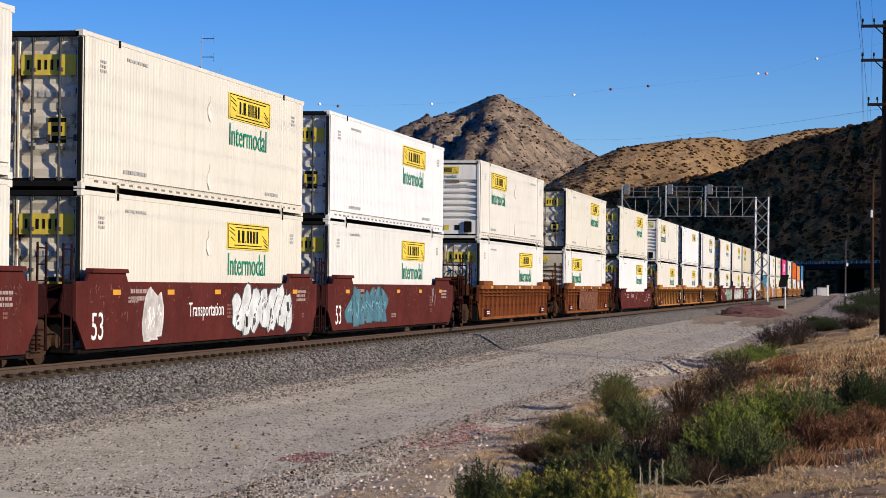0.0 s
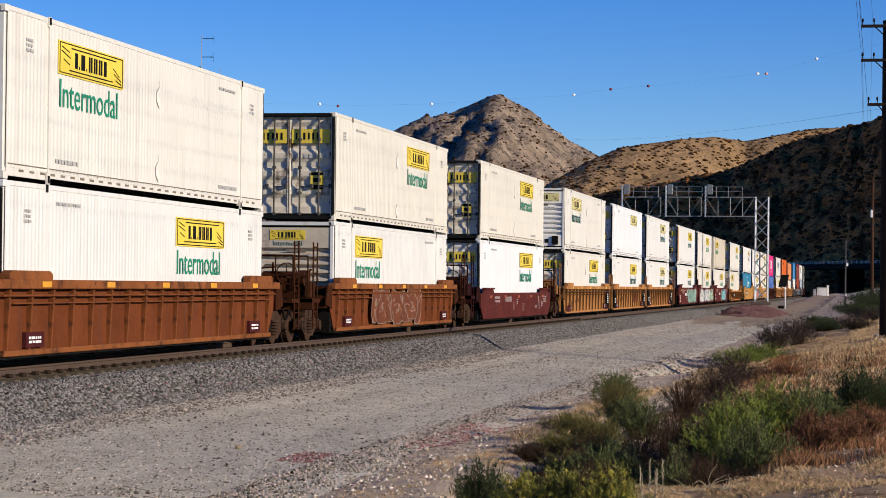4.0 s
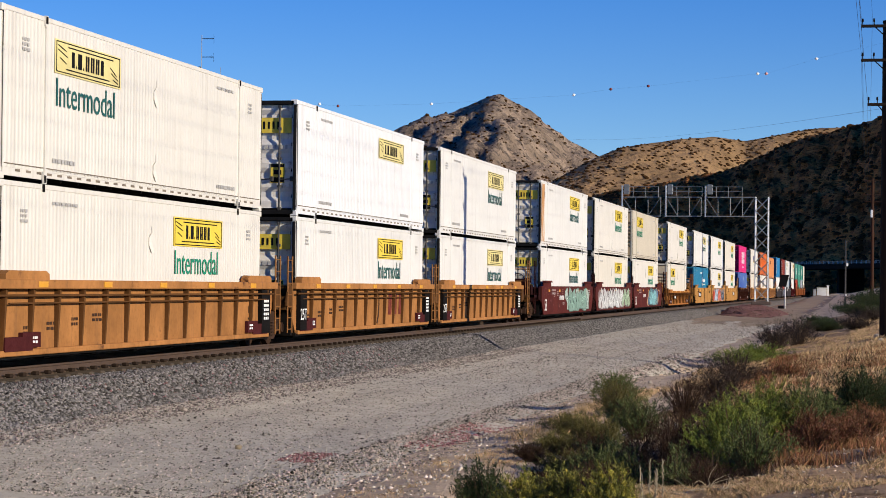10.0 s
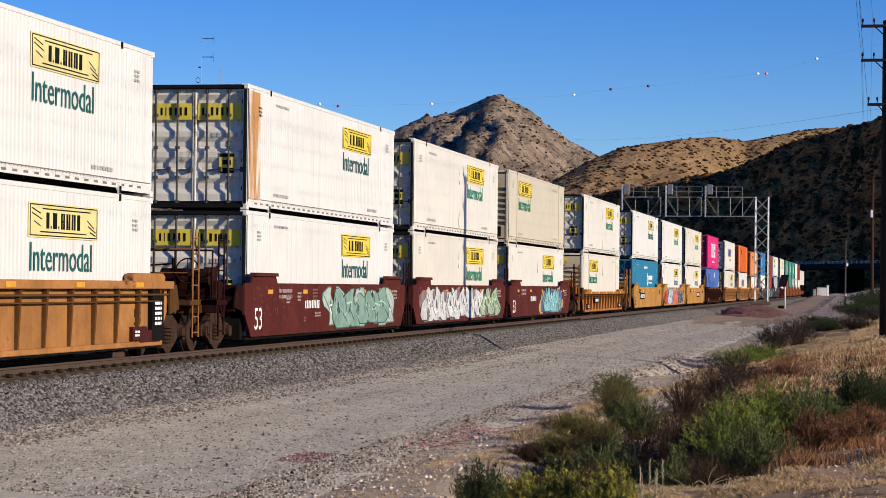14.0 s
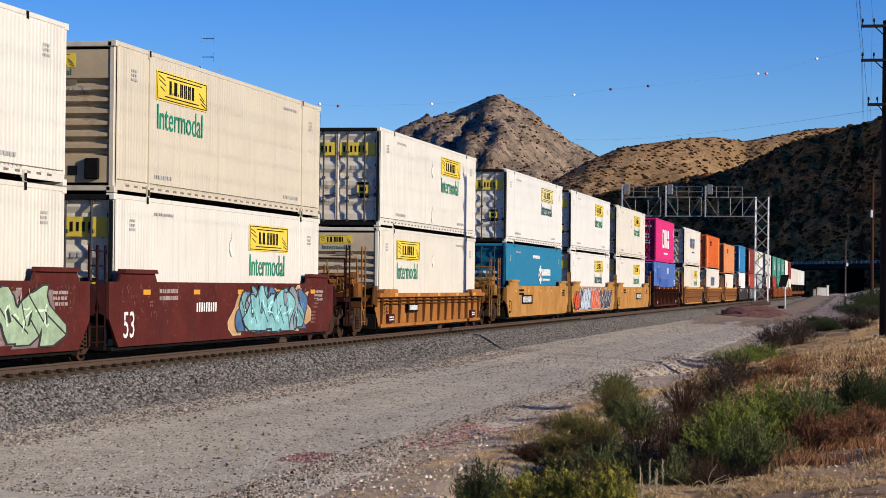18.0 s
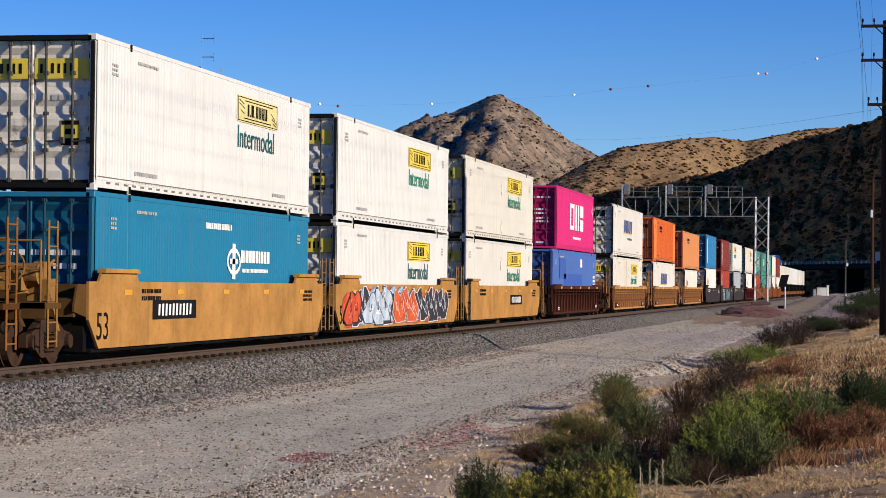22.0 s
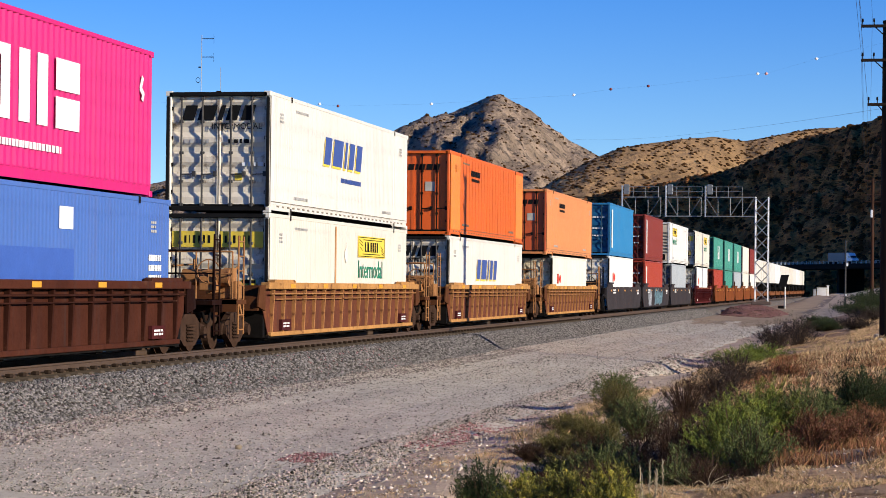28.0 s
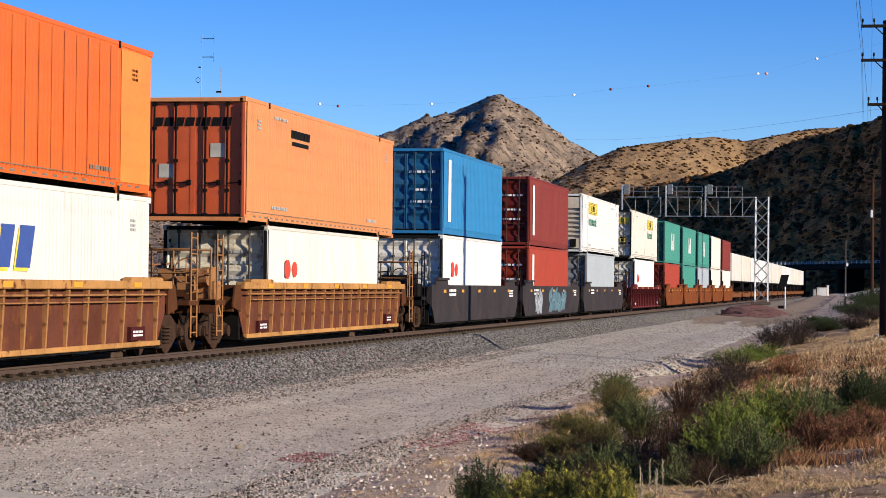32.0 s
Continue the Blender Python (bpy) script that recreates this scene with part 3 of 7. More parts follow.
def door_mesh():
    """A door leaf in one piece: a flat rim round a sheet with level folds."""
    bm = bmesh.new()
    prof = [(-0.01, 0.012), (0.06, 0.012), (0.07, 0.0)] + waves(0.10, 2.50, 0.48, 0.06, 0.5) + [(2.55, 0.0), (2.56, 0.012), (2.63, 0.012)]
    rows = []
    for u, d in prof:
        pts = [(-0.625, 0.04), (-0.625, -0.014), (-0.575, -0.014), (-0.565, -d), (0.565, -d), (0.575, -0.014), (0.625, -0.014), (0.625, 0.04)]
        rows.append([bm.verts.new((x, y, u)) for x, y in pts])
    for a, b in zip(rows, rows[1:]):
        for k in range(7):
            bm.faces.new((a[k], a[k + 1], b[k + 1], b[k]))
    return bm


def flat_door_mesh():
    bm = boxes((-0.60, -0.004, 0.0, 0.60, 0.03, 2.62), bevel=0.01)
    for x in (-0.585, 0.585):
        box(bm, x - 0.03, -0.012, 0.0, x + 0.03, 0.0, 2.62)
    for z in (0.02, 1.30, 2.60):
        box(bm, -0.56, -0.010, z - 0.02, 0.56, 0.0, z + 0.02)
    return bm


def lock_rod_mesh():
    bm = rod(bmesh.new(), (0, 0, 0.02), (0, 0, 2.66), 0.026, 8)
    for z in (0.06, 0.62, 1.30, 2.05, 2.60):
        box(bm, -0.05, -0.02, z - 0.035, 0.05, 0.05, z + 0.035, 0.008)
    rod(bm, (0, -0.02, 0.78), (0.34, -0.02, 0.80), 0.016, 6)
    box(bm, 0.28, -0.035, 0.74, 0.37, 0.04, 0.86, 0.008)
    return bm


def hinge_mesh():
    return boxes((-0.06, -0.03, 0, 0.06, 0.02, 0.09), bevel=0.008)


def end_frame_mesh():
    """Header or sill of one end."""
    return boxes((-CW + 0.08, -0.06, -0.05, CW - 0.08, 0.05, 0.05), bevel=0.012)


def nose_mesh():
    bm = bmesh.new()
    prof = [(0.15, 0.0), (0.62, 0.0)] + waves(0.62, 2.18, 0.24, 0.11, 0.6) + [(2.72, 0.0)]
    sheet(bm, prof, -CW + 0.12, CW - 0.12, lambda u, d, v: (-v, d, u))
    return bm


def floor_mesh(L):
    bm = boxes((-CW + 0.08, -L / 2 + 0.05, 0.13, CW - 0.08, L / 2 - 0.05, 0.19))
    y = -L / 2 + 0.4
    while y < L / 2 - 0.3:
        box(bm, -CW + 0.10, y, 0.06, CW - 0.10, y + 0.06, 0.14)
        y += 0.9
    return bm


def stack_mesh():
    """Blocks above and below the lifting post of a long container."""
    bm = bmesh.new()
    return prism(bm, [(-0.07, -0.012), (0.07, -0.012), (0.07, 0.16), (0.03, 0.2), (0.03, CH - 0.2), (0.07, CH - 0.16), (0.07, CH + 0.005), (-0.07, CH + 0.005), (-0.07, CH - 0.16), (-0.03, CH - 0.2), (-0.03, 0.2), (-0.07, 0.16)], -0.03, 0.004)


def glyph_blocks(bm, widths, h, gap=0.05, skew=0.0, x=0.0):
    """A row of plain upright blocks that stand for a mark, centred, in the yz plane."""
    total = sum(widths) + gap * (len(widths) - 1)
    y = -total / 2
    for i, w in enumerate(widths):
        hh = h * (1.0 if i % 3 else 0.92)
        p = [(y - skew * hh / 2, -hh / 2), (y + w - skew * hh / 2, -hh / 2), (y + w + skew * hh / 2, hh / 2), (y + skew * hh / 2, hh / 2)]
        prism(bm, p, x, x + 0.004)
        y += w + gap
    return bm


def block_mark(widths, h, gap, skew, material, parent, loc, rz, label=""):
    """A painted mark of plain leaning blocks, each a part of its own."""
    total = sum(widths) + gap * (len(widths) - 1)
    y, a = -total / 2, radians(rz)
    for w in widths:
        c = y + w / 2
        piece("mark", shared("mark_block|%.2f|%.2f|%.2f" % (w, h, skew), lambda: glyph_blocks(bmesh.new(), [w], h / 0.92, 0, skew)), material, parent, (loc[0] - math.sin(a) * c, loc[1] + math.cos(a) * c, loc[2]), (0, 0, rz), label)
        y += w + gap


def strokes(bm, segs, w, x=0.0):
    """Thick strokes (y0, z0, y1, z1) in the yz plane."""
    for y0, z0, y1, z1 in segs:
        d = Vector((y1 - y0, z1 - z0))
        if d.length < 1e-5:
            continue
        n = Vector((-d.y, d.x)).normalized() * w / 2
        e = d.normalized() * w * 0.3
        p = [(y0 - e.x + n.x, z0 - e.y + n.y), (y0 - e.x - n.x, z0 - e.y - n.y), (y1 + e.x - n.x, z1 + e.y - n.y), (y1 + e.x + n.x, z1 + e.y + n.y)]
        prism(bm, p, x, x + 0.003)
        x += 0.0004
    return bm


def plain_bars(rows, w, h):
    """Lines of small unreadable print as bars."""
    bm = bmesh.new()
    rng = random.Random(int(w * 100 + h * 10 + rows))
    for r in range(rows):
        y = -w / 2
        z = h / 2 - (r + 0.5) * h / rows
        while y < w / 2 - 0.05:
            b = rng.uniform(0.05, 0.16)
            box(bm, 0, y, z - 0.3 * h / rows, 0.003, min(y + b, w / 2), z + 0.3 * h / rows)
            y += b + rng.uniform(0.02, 0.05)
    return bm


def company_sign(root, near, yc, pale, dark, zc=2.27, rz=0, word=True):
    """The yellow panel with black blocks and the green word under it."""
    rz = 0 if near > 0 else 180
    x = near * (CW + 0.004)
    sign = piece("sign_panel", shared("sign_panel", lambda: boxes((0, -1.75, -0.30, 0.008, 1.75, 0.30))), M_PALE if pale else M_YEL, root, (x, yc, zc), (0, 0, rz), "faded yellow sign panel" if pale else "yellow sign panel")
    piece("border", shared("border", lambda: boxes((0.008, -1.70, 0.255, 0.010, 1.70, 0.275), (0.008, -1.70, -0.275, 0.010, 1.70, -0.255), (0.008, -1.70, -0.255, 0.010, -1.66, 0.255), (0.008, 1.66, -0.255, 0.010, 1.70, 0.255))), M_BLACK, sign)
    piece("lettering", shared("lettering", sign_marks), M_BLACK, sign)
    if word:
        piece("lettering", lettering_slot("Intermodal", 0.72), M_TEALG if dark else M_GREEN, root, (x, yc - near * 0.1, zc - 0.66), (0, 0, rz), "green word")
    return sign


def sign_marks():
    """Black blocks and thin scrolls on the sign."""
    bm = bmesh.new()
    ys = [(-0.92, 0.15, 0.28), (-0.71, 0.05, 0.05), (-0.60, 0.21, 0.28), (-0.33, 0.05, 0.05), (-0.20, 0.09, 0.28), (-0.09, 0.09, 0.28), (0.07, 0.09, 0.28), (0.18, 0.09, 0.28), (0.34, 0.09, 0.28), (0.45, 0.09, 0.28), (0.62, 0.16, 0.28)]
    for y, w, tall in ys:
        box(bm, 0.008, y, -0.14, 0.011, y + w, -0.14 + tall)
    strokes(bm, [(-1.6, 0.2, -1.2, 0.12), (-1.6, 0.12, -1.15, 0.02), (-1.5, -0.02, -1.2, -0.1), (1.15, 0.05, 1.5, -0.08), (1.2, -0.05, 1.6, -0.16), (1.3, -0.16, 1.6, -0.22), (-1.1, 0.2, 1.3, 0.2), (-1.2, -0.2, 1.1, -0.2)], 0.022, 0.008)
    return bm


def lettering_slot(word, size):
    k = "text|" + word + str(size)
    if k not in SHAPES:
        me = lettering(word, size, M_BLACK).copy()
        me.materials.clear()
        me.materials.append(None)
        SHAPES[k] = me
    return SHAPES[k]


def container(L, colour, nose=False, label="", trim=""):
    """A freight container with its base at the origin; the doors (or with nose, the front wall) face -y, and the +x side faces the road."""
    m = paint(colour)
    tm = paint(trim) if trim else m
    dm = door_paint(colour)
    flat = colour in ("orange", "paleorange")
    pale_box = min(PAINT[colour]) > 0.3
    root = new("shipping_container")
    near = -1 if nose else 1       # the local side that ends up towards the road
    tagged(root, label, "container", "double-stacked containers on the train")
    kL = "|%.1f" % L
    for sx, rz in ((1, 0), (-1, 180)):
        piece("side_panel", shared("side_panel" + kL, lambda: side_mesh(L)), m, root, (0, 0, 0), (0, 0, rz))
        piece("top_rail", shared("top_rail" + kL, lambda: top_rail_mesh(L)), tm, root, (sx * (CW - 0.028), 0, CH - 0.05))
        br = piece("bottom_rail", shared("bottom_rail" + kL, lambda: bottom_rail_mesh(L)), tm, root, (sx * (CW - 0.036), 0, 0.135), (0, 0, rz))
        if sx == near and L > 15:
            tagged(piece("lashing_track", shared("slots" + kL, lambda: slots_mesh(L)), M_SEAM, br), kind="stuff")
            piece("rail_seam", shared("rail_seam" + kL, lambda: boxes((-0.01, -L / 2 + 0.2, 0, 0.011, L / 2 - 0.2, 0.016))), M_SEAM, root, (sx * (CW - 0.006), 0, 0.256), (0, 0, rz))
        for sy in (1, -1):
            piece("corner_post", shared("corner_post", post_mesh), tm, root, (sx * (CW - 0.082), sy * (L / 2 - 0.09), 0))
            if L > 15 and sx == near:
                for z in (0.08, CH - 0.06):
                    piece("casting", shared("mid_casting", lambda: boxes((-0.03, -0.06, -0.08, 0.010, 0.06, 0.062), bevel=0.008)), M_DARK, root, (sx * CW, sy * (L / 2 - 2.0), z))
                piece("stacking_post", shared("stacking_post", stack_mesh), tm, root, (sx * (CW - 0.002), sy * (L / 2 - 2.0), 0))
    piece("roof", shared("roof" + kL, lambda: roof_mesh(L)), m, root)
    piece("floor", shared("floor" + kL, lambda: floor_mesh(L)), M_DARK, root)
    yd = -L / 2 + 0.09
    rod_m = mat("rod_" + colour, tuple(0.22 * a + 0.01 for a in PAINT[colour]), 0.6, 0.0, 0.3)
    for nm, z in (("door_header", CH - 0.0725), ("door_sill", 0.08)):
        piece(nm, shared("end_beam", lambda: end_frame_mesh()), M_BLACK if pale_box else tm, root, (0, yd - 0.03, z))
    for sx in (-1, 1):
        piece("door_gasket", shared("door_gasket", lambda: boxes((-0.04, -0.03, 0.14, 0.04, 0.02, 2.76), bevel=0.01)), M_BLACK if pale_box else dm, root, (sx * (CW - 0.06), yd - 0.075, 0), (0, 0, 0), "black rubber door edge" if pale_box else "")
        door = piece("door", shared("flat_door", flat_door_mesh) if flat else shared("door", door_mesh), dm, root, (sx * 0.615, yd + 0.02, 0.14))
        for rx in (-0.30, 0.22):
            piece("lock_rod", shared("lock_rod", lock_rod_mesh), M_ROD if min(PAINT[colour]) > 0.3 else M_DARK if flat else rod_m, door, (rx, -0.055, -0.02), (0, 0, 0), "galvanised lock rod" if not flat else "dark lock rod")
        if flat:
            piece("placard", shared("door_plate", lambda: boxes((-0.17, -0.012, -0.16, 0.17, 0.0, 0.16))), M_PLATE, door, (-0.02, -0.006, 1.52 if sx > 0 else 1.05), (0, 0, 0), "pale steel plate")
        for z in (0.3, 0.95, 1.6, 2.3):
            piece("hinge", shared("hinge", hinge_mesh), M_DARK, door, (sx * 0.58, -0.01, z))
    for nm, z in (("front_header", CH - 0.0725), ("front_sill", 0.08)):
        piece(nm, shared("end_beam", lambda: end_frame_mesh()), tm, root, (0, L / 2 - 0.06, z), (0, 0, 180))
    piece("front_wall", shared("front_wall", nose_mesh), nose_paint(colour) if nose else m, root, (0, L / 2 - 0.05, 0))
    return root


def dress(root, L, mark, near, nose, pale, dark, stain=None, trim_pale=False, word=True, plates=False):
    """Signs and print on a container."""
    x = near * (CW + 0.004)
    rz = 0 if near > 0 else 180
    if stain:
        yy, w = stain
        piece("rust_run", shared("rust_run|%s" % w, lambda: boxes((0, -w / 2, 0.25, 0.003, w / 2, 2.75))), M_STAIN, root, (x, yy, 0), (0, 0, rz), "rusty run down the side")
    if L > 15:
        for yy, zz, w, h, rr in ((-L / 2 + 1.1, 2.32, 0.34, 0.26, 3), (L / 2 - 1.1, 2.32, 0.34, 0.26, 3), (-L / 2 + 3.1, 2.58, 1.3, 0.10, 1), (-L / 2 + 3.0, 0.42, 1.4, 0.13, 1), (L / 2 - 3.0, 0.42, 1.2, 0.13, 1)):
            tagged(piece("print", shared("print|%s%s%s" % (w, h, rr), lambda: plain_bars(rr, w, h)), M_SEAM if trim_pale else M_GREYT, root, (x, yy, zz), (0, 0, rz)), kind="stuff")
    if mark == "company":
        yc = L / 2 - (4.2 if nose else 5.0)
        if plates:
            for z in (2.0, 0.52):
                flip = piece("flip_plate", shared("flip_plate", lambda: prism(bmesh.new(), [(0, -0.21), (0.17, -0.06), (0.17, 0.10), (0, 0.21), (-0.17, 0.10), (-0.17, -0.06)], 0, 0.010)), M_FLIP, root, (x, -0.1, z), (0, 0, rz), "white flip placard holder")
                piece("hinge_wire", shared("flip_rim", lambda: strokes(bmesh.new(), [(0, 0.21, 0, 0.34)], 0.012, 0.0)), M_PLATE, flip)
        company_sign(root, near, yc, pale, dark, word=word)
        # end markings
        if nose:
            if pale:
                s = piece("sign_panel", shared("nose_sign", lambda: boxes((0, -1.02, -0.19, 0.008, 1.02, 0.19))), M_PALE, root, (0, L / 2 - 0.045, 2.46), (0, 0, 90), "faded yellow sign panel")
                piece("lettering", shared("nose_blocks", lambda: scaled(sign_marks(), 0.62, 0.75)), M_BLACK, s)
            else:
                s = piece("sign_panel", shared("small_nose_sign", lambda: boxes((0, -0.49, -0.13, 0.008, 0.49, 0.13))), M_YEL, root, (0, L / 2 - 0.045, 2.52), (0, 0, 90), "yellow sign panel")
                piece("lettering", shared("small_nose_blocks", lambda: scaled(sign_marks(), 0.285, 0.52)), M_BLACK, s)
                piece("lettering", lettering_slot("Intermodal", 0.185), M_TEALG, root, (0, L / 2 - 0.045, 2.29), (0, 0, 90), "dark green word")
            slot = piece("handle_slot", shared("handle_slot", lambda: boxes((0, -0.26, -0.05, 0.012, 0.26, 0.05), bevel=0.004)), M_SEAM, root, (-0.25, L / 2 - 0.045, 2.10), (0, 0, 90), "dark recessed slot")
            tagged(piece("print", shared("nose_print", lambda: plain_bars(1, 0.56, 0.09)), M_GREYT, slot, (0.0, 0.30, -0.13)), kind="stuff")
            for z in (1.72, 0.50):
                flip = piece("flip_plate", shared("nose_flip_rim", lambda: prism(bmesh.new(), [(0, -0.24), (0.24, 0), (0, 0.24), (-0.24, 0)], 0, 0.010)), M_GREYT, root, (0.86, L / 2 - 0.045, z), (0, 0, 90), "white flip placard holder")
                piece("flip_face", shared("nose_flip", lambda: prism(bmesh.new(), [(0, -0.21), (0.21, 0), (0, 0.21), (-0.21, 0)], 0.010, 0.016)), M_FLIP, flip)
            piece("placard", shared("nose_box", lambda: boxes((0, -0.14, -0.2, 0.09, 0.14, 0.2), bevel=0.02)), M_DARK, root, (-0.85, L / 2 - 0.05, 0.45), (0, 0, 90), "black document box")
            piece("placard", shared("placard", lambda: boxes((0, -0.09, -0.09, 0.006, 0.09, 0.09))), M_BLACK, root, (-0.45, L / 2 - 0.044, 0.42), (0, 0, 90))
            piece("placard", shared("placard", lambda: None), M_YEL, root, (-0.05, L / 2 - 0.044, 0.42), (0, 0, 90))
        else:
            for sx in (-1, 1):
                s = piece("door_sign", shared("door_sign", lambda: boxes((0, -0.53, -0.19, 0.008, 0.53, 0.19))), M_YEL, root, (sx * 0.60, -L / 2 + 0.105, 2.26), (0, 0, -90), "yellow door sign")
                piece("lettering", shared("door_blocks", lambda: scaled(glyph_blocks(bmesh.new(), [0.05, 0.02, 0.06, 0.05, 0.05, 0.06], 0.19, 0.07, 0, 0.008), 1, 1)), M_BLACK, s, (0, -sx * 0.1, 0))
            s = piece("placard", shared("door_placard", lambda: boxes((0, -0.18, -0.24, 0.006, 0.18, 0.24))), M_YEL, root, (0.78, -L / 2 + 0.100, 1.06), (0, 0, -90), "yellow placard")
            piece("lettering", shared("placard_blocks", lambda: boxes((0.006, -0.17, 0.15, 0.008, 0.17, 0.23), (0.006, -0.17, -0.23, 0.008, 0.17, -0.1), (0.006, -0.1, -0.03, 0.008, 0.1, 0.08))), M_BLACK, s)
            tagged(piece("print", shared("door_print", lambda: plain_bars(1, 0.62, 0.16)), M_GREYT, root, (0.72, -L / 2 + 0.10, 1.72), (0, 0, -90)), kind="stuff")
    elif mark == "slant":
        block_mark([0.70, 1.05, 0.26, 0.58, 0.66], 0.72, 0.26, 0.32, M_NAVY, root, (x + near * 0.004, -0.5, 1.80), rz, "navy slanted block mark")
        block_mark([0.70, 1.05, 0.26, 0.58, 0.66], 0.72, 0.26, 0.32, M_YEL, root, (x, -0.58, 1.74), rz, "yellow drop shade of the mark")
        tagged(piece("print", shared("slant_print", lambda: plain_bars(1, 2.4, 0.2)), M_NAVY, root, (x, 0.4, 1.10), (0, 0, rz)), kind="stuff")
        block_mark([0.30, 0.40, 0.12, 0.28, 0.28], 0.36, 0.09, 0.3, M_BLACK, root, (0, -L / 2 + 0.095, 2.38), -90, "black slanted block mark")
        piece("lettering", lettering_slot("INTERMODAL", 0.2), M_BLACK, root, (0.45, -L / 2 + 0.09, 2.05), (0, 0, -90))
        for xx, zz, mm in ((-0.55, 1.7, M_GREYT), (0.55, 1.7, M_BLACK), (0.5, 0.85, M_YEL), (-0.6, 0.85, M_GREYT), (0.9, 1.15, M_WHITE)):
            piece("placard", shared("door_print" if mm is not M_YEL else "placard", lambda: plain_bars(1, 0.62, 0.16)), mm, root, (xx, -L / 2 + 0.10, zz), (0, 0, -90))
    elif mark == "tall":
        piece("mark", shared("tall_mark", tall_mark), M_WHITE, root, (x, 0.2, 1.62), (0, 0, rz), "tall white block mark")
        tagged(piece("print", shared("tall_print", lambda: plain_bars(1, 3.0, 0.2)), M_WHITE, root, (x, 0.2, 0.62), (0, 0, rz)), kind="stuff")
        piece("mark", shared("small_white", lambda: strokes(bmesh.new(), [(0, 0.2, -0.12, 0), (-0.12, 0, 0.05, -0.1), (0.05, -0.1, 0, -0.2)], 0.12)), M_WHITE, root, (x, L / 2 - 0.7, 2.1), (0, 0, rz))
        for z, w in ((2.35, 0.9), (1.8, 0.6), (1.62, 0.6), (1.4, 0.7), (1.25, 0.7), (0.3, 0.4)):
            tagged(piece("print", shared("pr|%s" % w, lambda: plain_bars(1, w, 0.13)), M_WHITE, root, (0.55, -L / 2 + 0.10, z), (0, 0, -90)), kind="stuff")
    elif mark == "robin":
        piece("mark", shared("ring_mark", ring_mark), M_WHITE, root, (x, 1.2, 1.70), (0, 0, rz), "white ring mark")
        block_mark([0.22, 0.06, 0.24, 0.22, 0.26, 0.22, 0.10, 0.22, 0.22, 0.24], 0.28, 0.05, 0.0, M_WHITE, root, (x, 3.0, 1.82), rz)
        tagged(piece("print", shared("robin_print", lambda: plain_bars(1, 2.2, 0.14)), M_WHITE, root, (x, 3.0, 1.50), (0, 0, rz)), kind="stuff")
        tagged(piece("print", shared("robin_top", lambda: plain_bars(1, 2.0, 0.22)), M_WHITE, root, (x, 0.0, 2.45), (0, 0, rz)), kind="stuff")
        for z, w in ((1.75, 2.0), (1.5, 1.9), (1.1, 2.0)):
            tagged(piece("print", shared("pr|%s" % w, lambda: plain_bars(1, w, 0.17)), M_WHITE, root, (0.0, -L / 2 + 0.10, z), (0, 0, -90)), kind="stuff")
    elif mark == "patch":
        for y, z, w, h in ((-4.6, 2.05, 2.2, 0.95), (-0.9, 1.05, 6.6, 1.5)):
            piece("patch", shared("patch|%s" % w, lambda: boxes((0, -w / 2, -h / 2, 0.003, w / 2, h / 2))), mat("patch_blue", (0.035, 0.09, 0.33), 0.5, 0, 0.1), root, (x, y, z), (0, 0, rz), "darker blue repainted patch")
        piece("placard", shared("white_label", lambda: boxes((0, -0.35, -0.2, 0.004, 0.35, 0.2))), M_WHITE, root, (x, 2.0, 2.35), (0, 0, rz))
        tagged(piece("print", shared("pr|v", lambda: plain_bars(3, 0.8, 0.6)), M_WHITE, root, (x, L / 2 - 1.0, 1.5), (0, 0, rz)), kind="stuff")
        tagged(piece("print", shared("pr|u", lambda: plain_bars(3, 0.7, 0.5)), M_WHITE, root, (x, L / 2 - 1.0, 0.7), (0, 0, rz)), kind="stuff")
    elif mark == "small":
        if trim_pale:
            for sy in (-1, 1):
                piece("end_section", shared("end_section", lambda: boxes((0, -0.88, 0.22, 0.003, 0.88, 2.76))), mat("paint_light_orange", (0.70, 0.195, 0.030), 0.5, 0, 0.12, 0.8, streak=(0.55, 0.2, 0.06)), root, (x, sy * (L / 2 - 1.02), 0), (0, 0, rz), "lighter orange end section")
            for k in range(-9, 10):
                piece("seam", shared("seam", lambda: boxes((0, -0.012, 0.22, 0.004, 0.012, 2.76))), mat("seam_orange", (0.4, 0.085, 0.01), 0.5), root, (x - near * 0.004, k * 0.62, 0), (0, 0, rz))
        block_mark([0.24, 0.24, 0.24, 0.24, 0.1, 0.24, 0.24], 0.2, 0.05, 0.15, M_BLACK, root, (x, -3.1 if L > 15 else -1, 2.30), rz, "black block mark")
        piece("mark", shared("small_mark2", lambda: boxes((0, -0.8, -0.05, 0.004, 0.8, 0.05))), M_BLACK, root, (x, -3.1 if L > 15 else -1, 2.07), (0, 0, rz))
        block_mark([0.2, 0.2, 0.2, 0.2, 0.08, 0.2, 0.2, 0.2], 0.2, 0.05, 0.2, M_BLACK, root, (0, -L / 2 + 0.095, 2.32), -90, "black block mark")
    elif mark == "redmark":
        piece("mark", shared("red_mark", lambda: prism(prism(bmesh.new(), [(-0.35 + 0.3 * math.cos(math.pi * k / 5), 0.27 * math.sin(math.pi * k / 5)) for k in range(10)], 0, 0.004), [(0.35 + 0.26 * math.cos(math.pi * k / 5), 0.22 * math.sin(math.pi * k / 5)) for k in range(10)], 0, 0.004)), mat("lettering_red", (0.55, 0.05, 0.03), 0.5), root, (x, -L / 2 + 2.2, 1.75), (0, 0, rz), "red stroke mark")
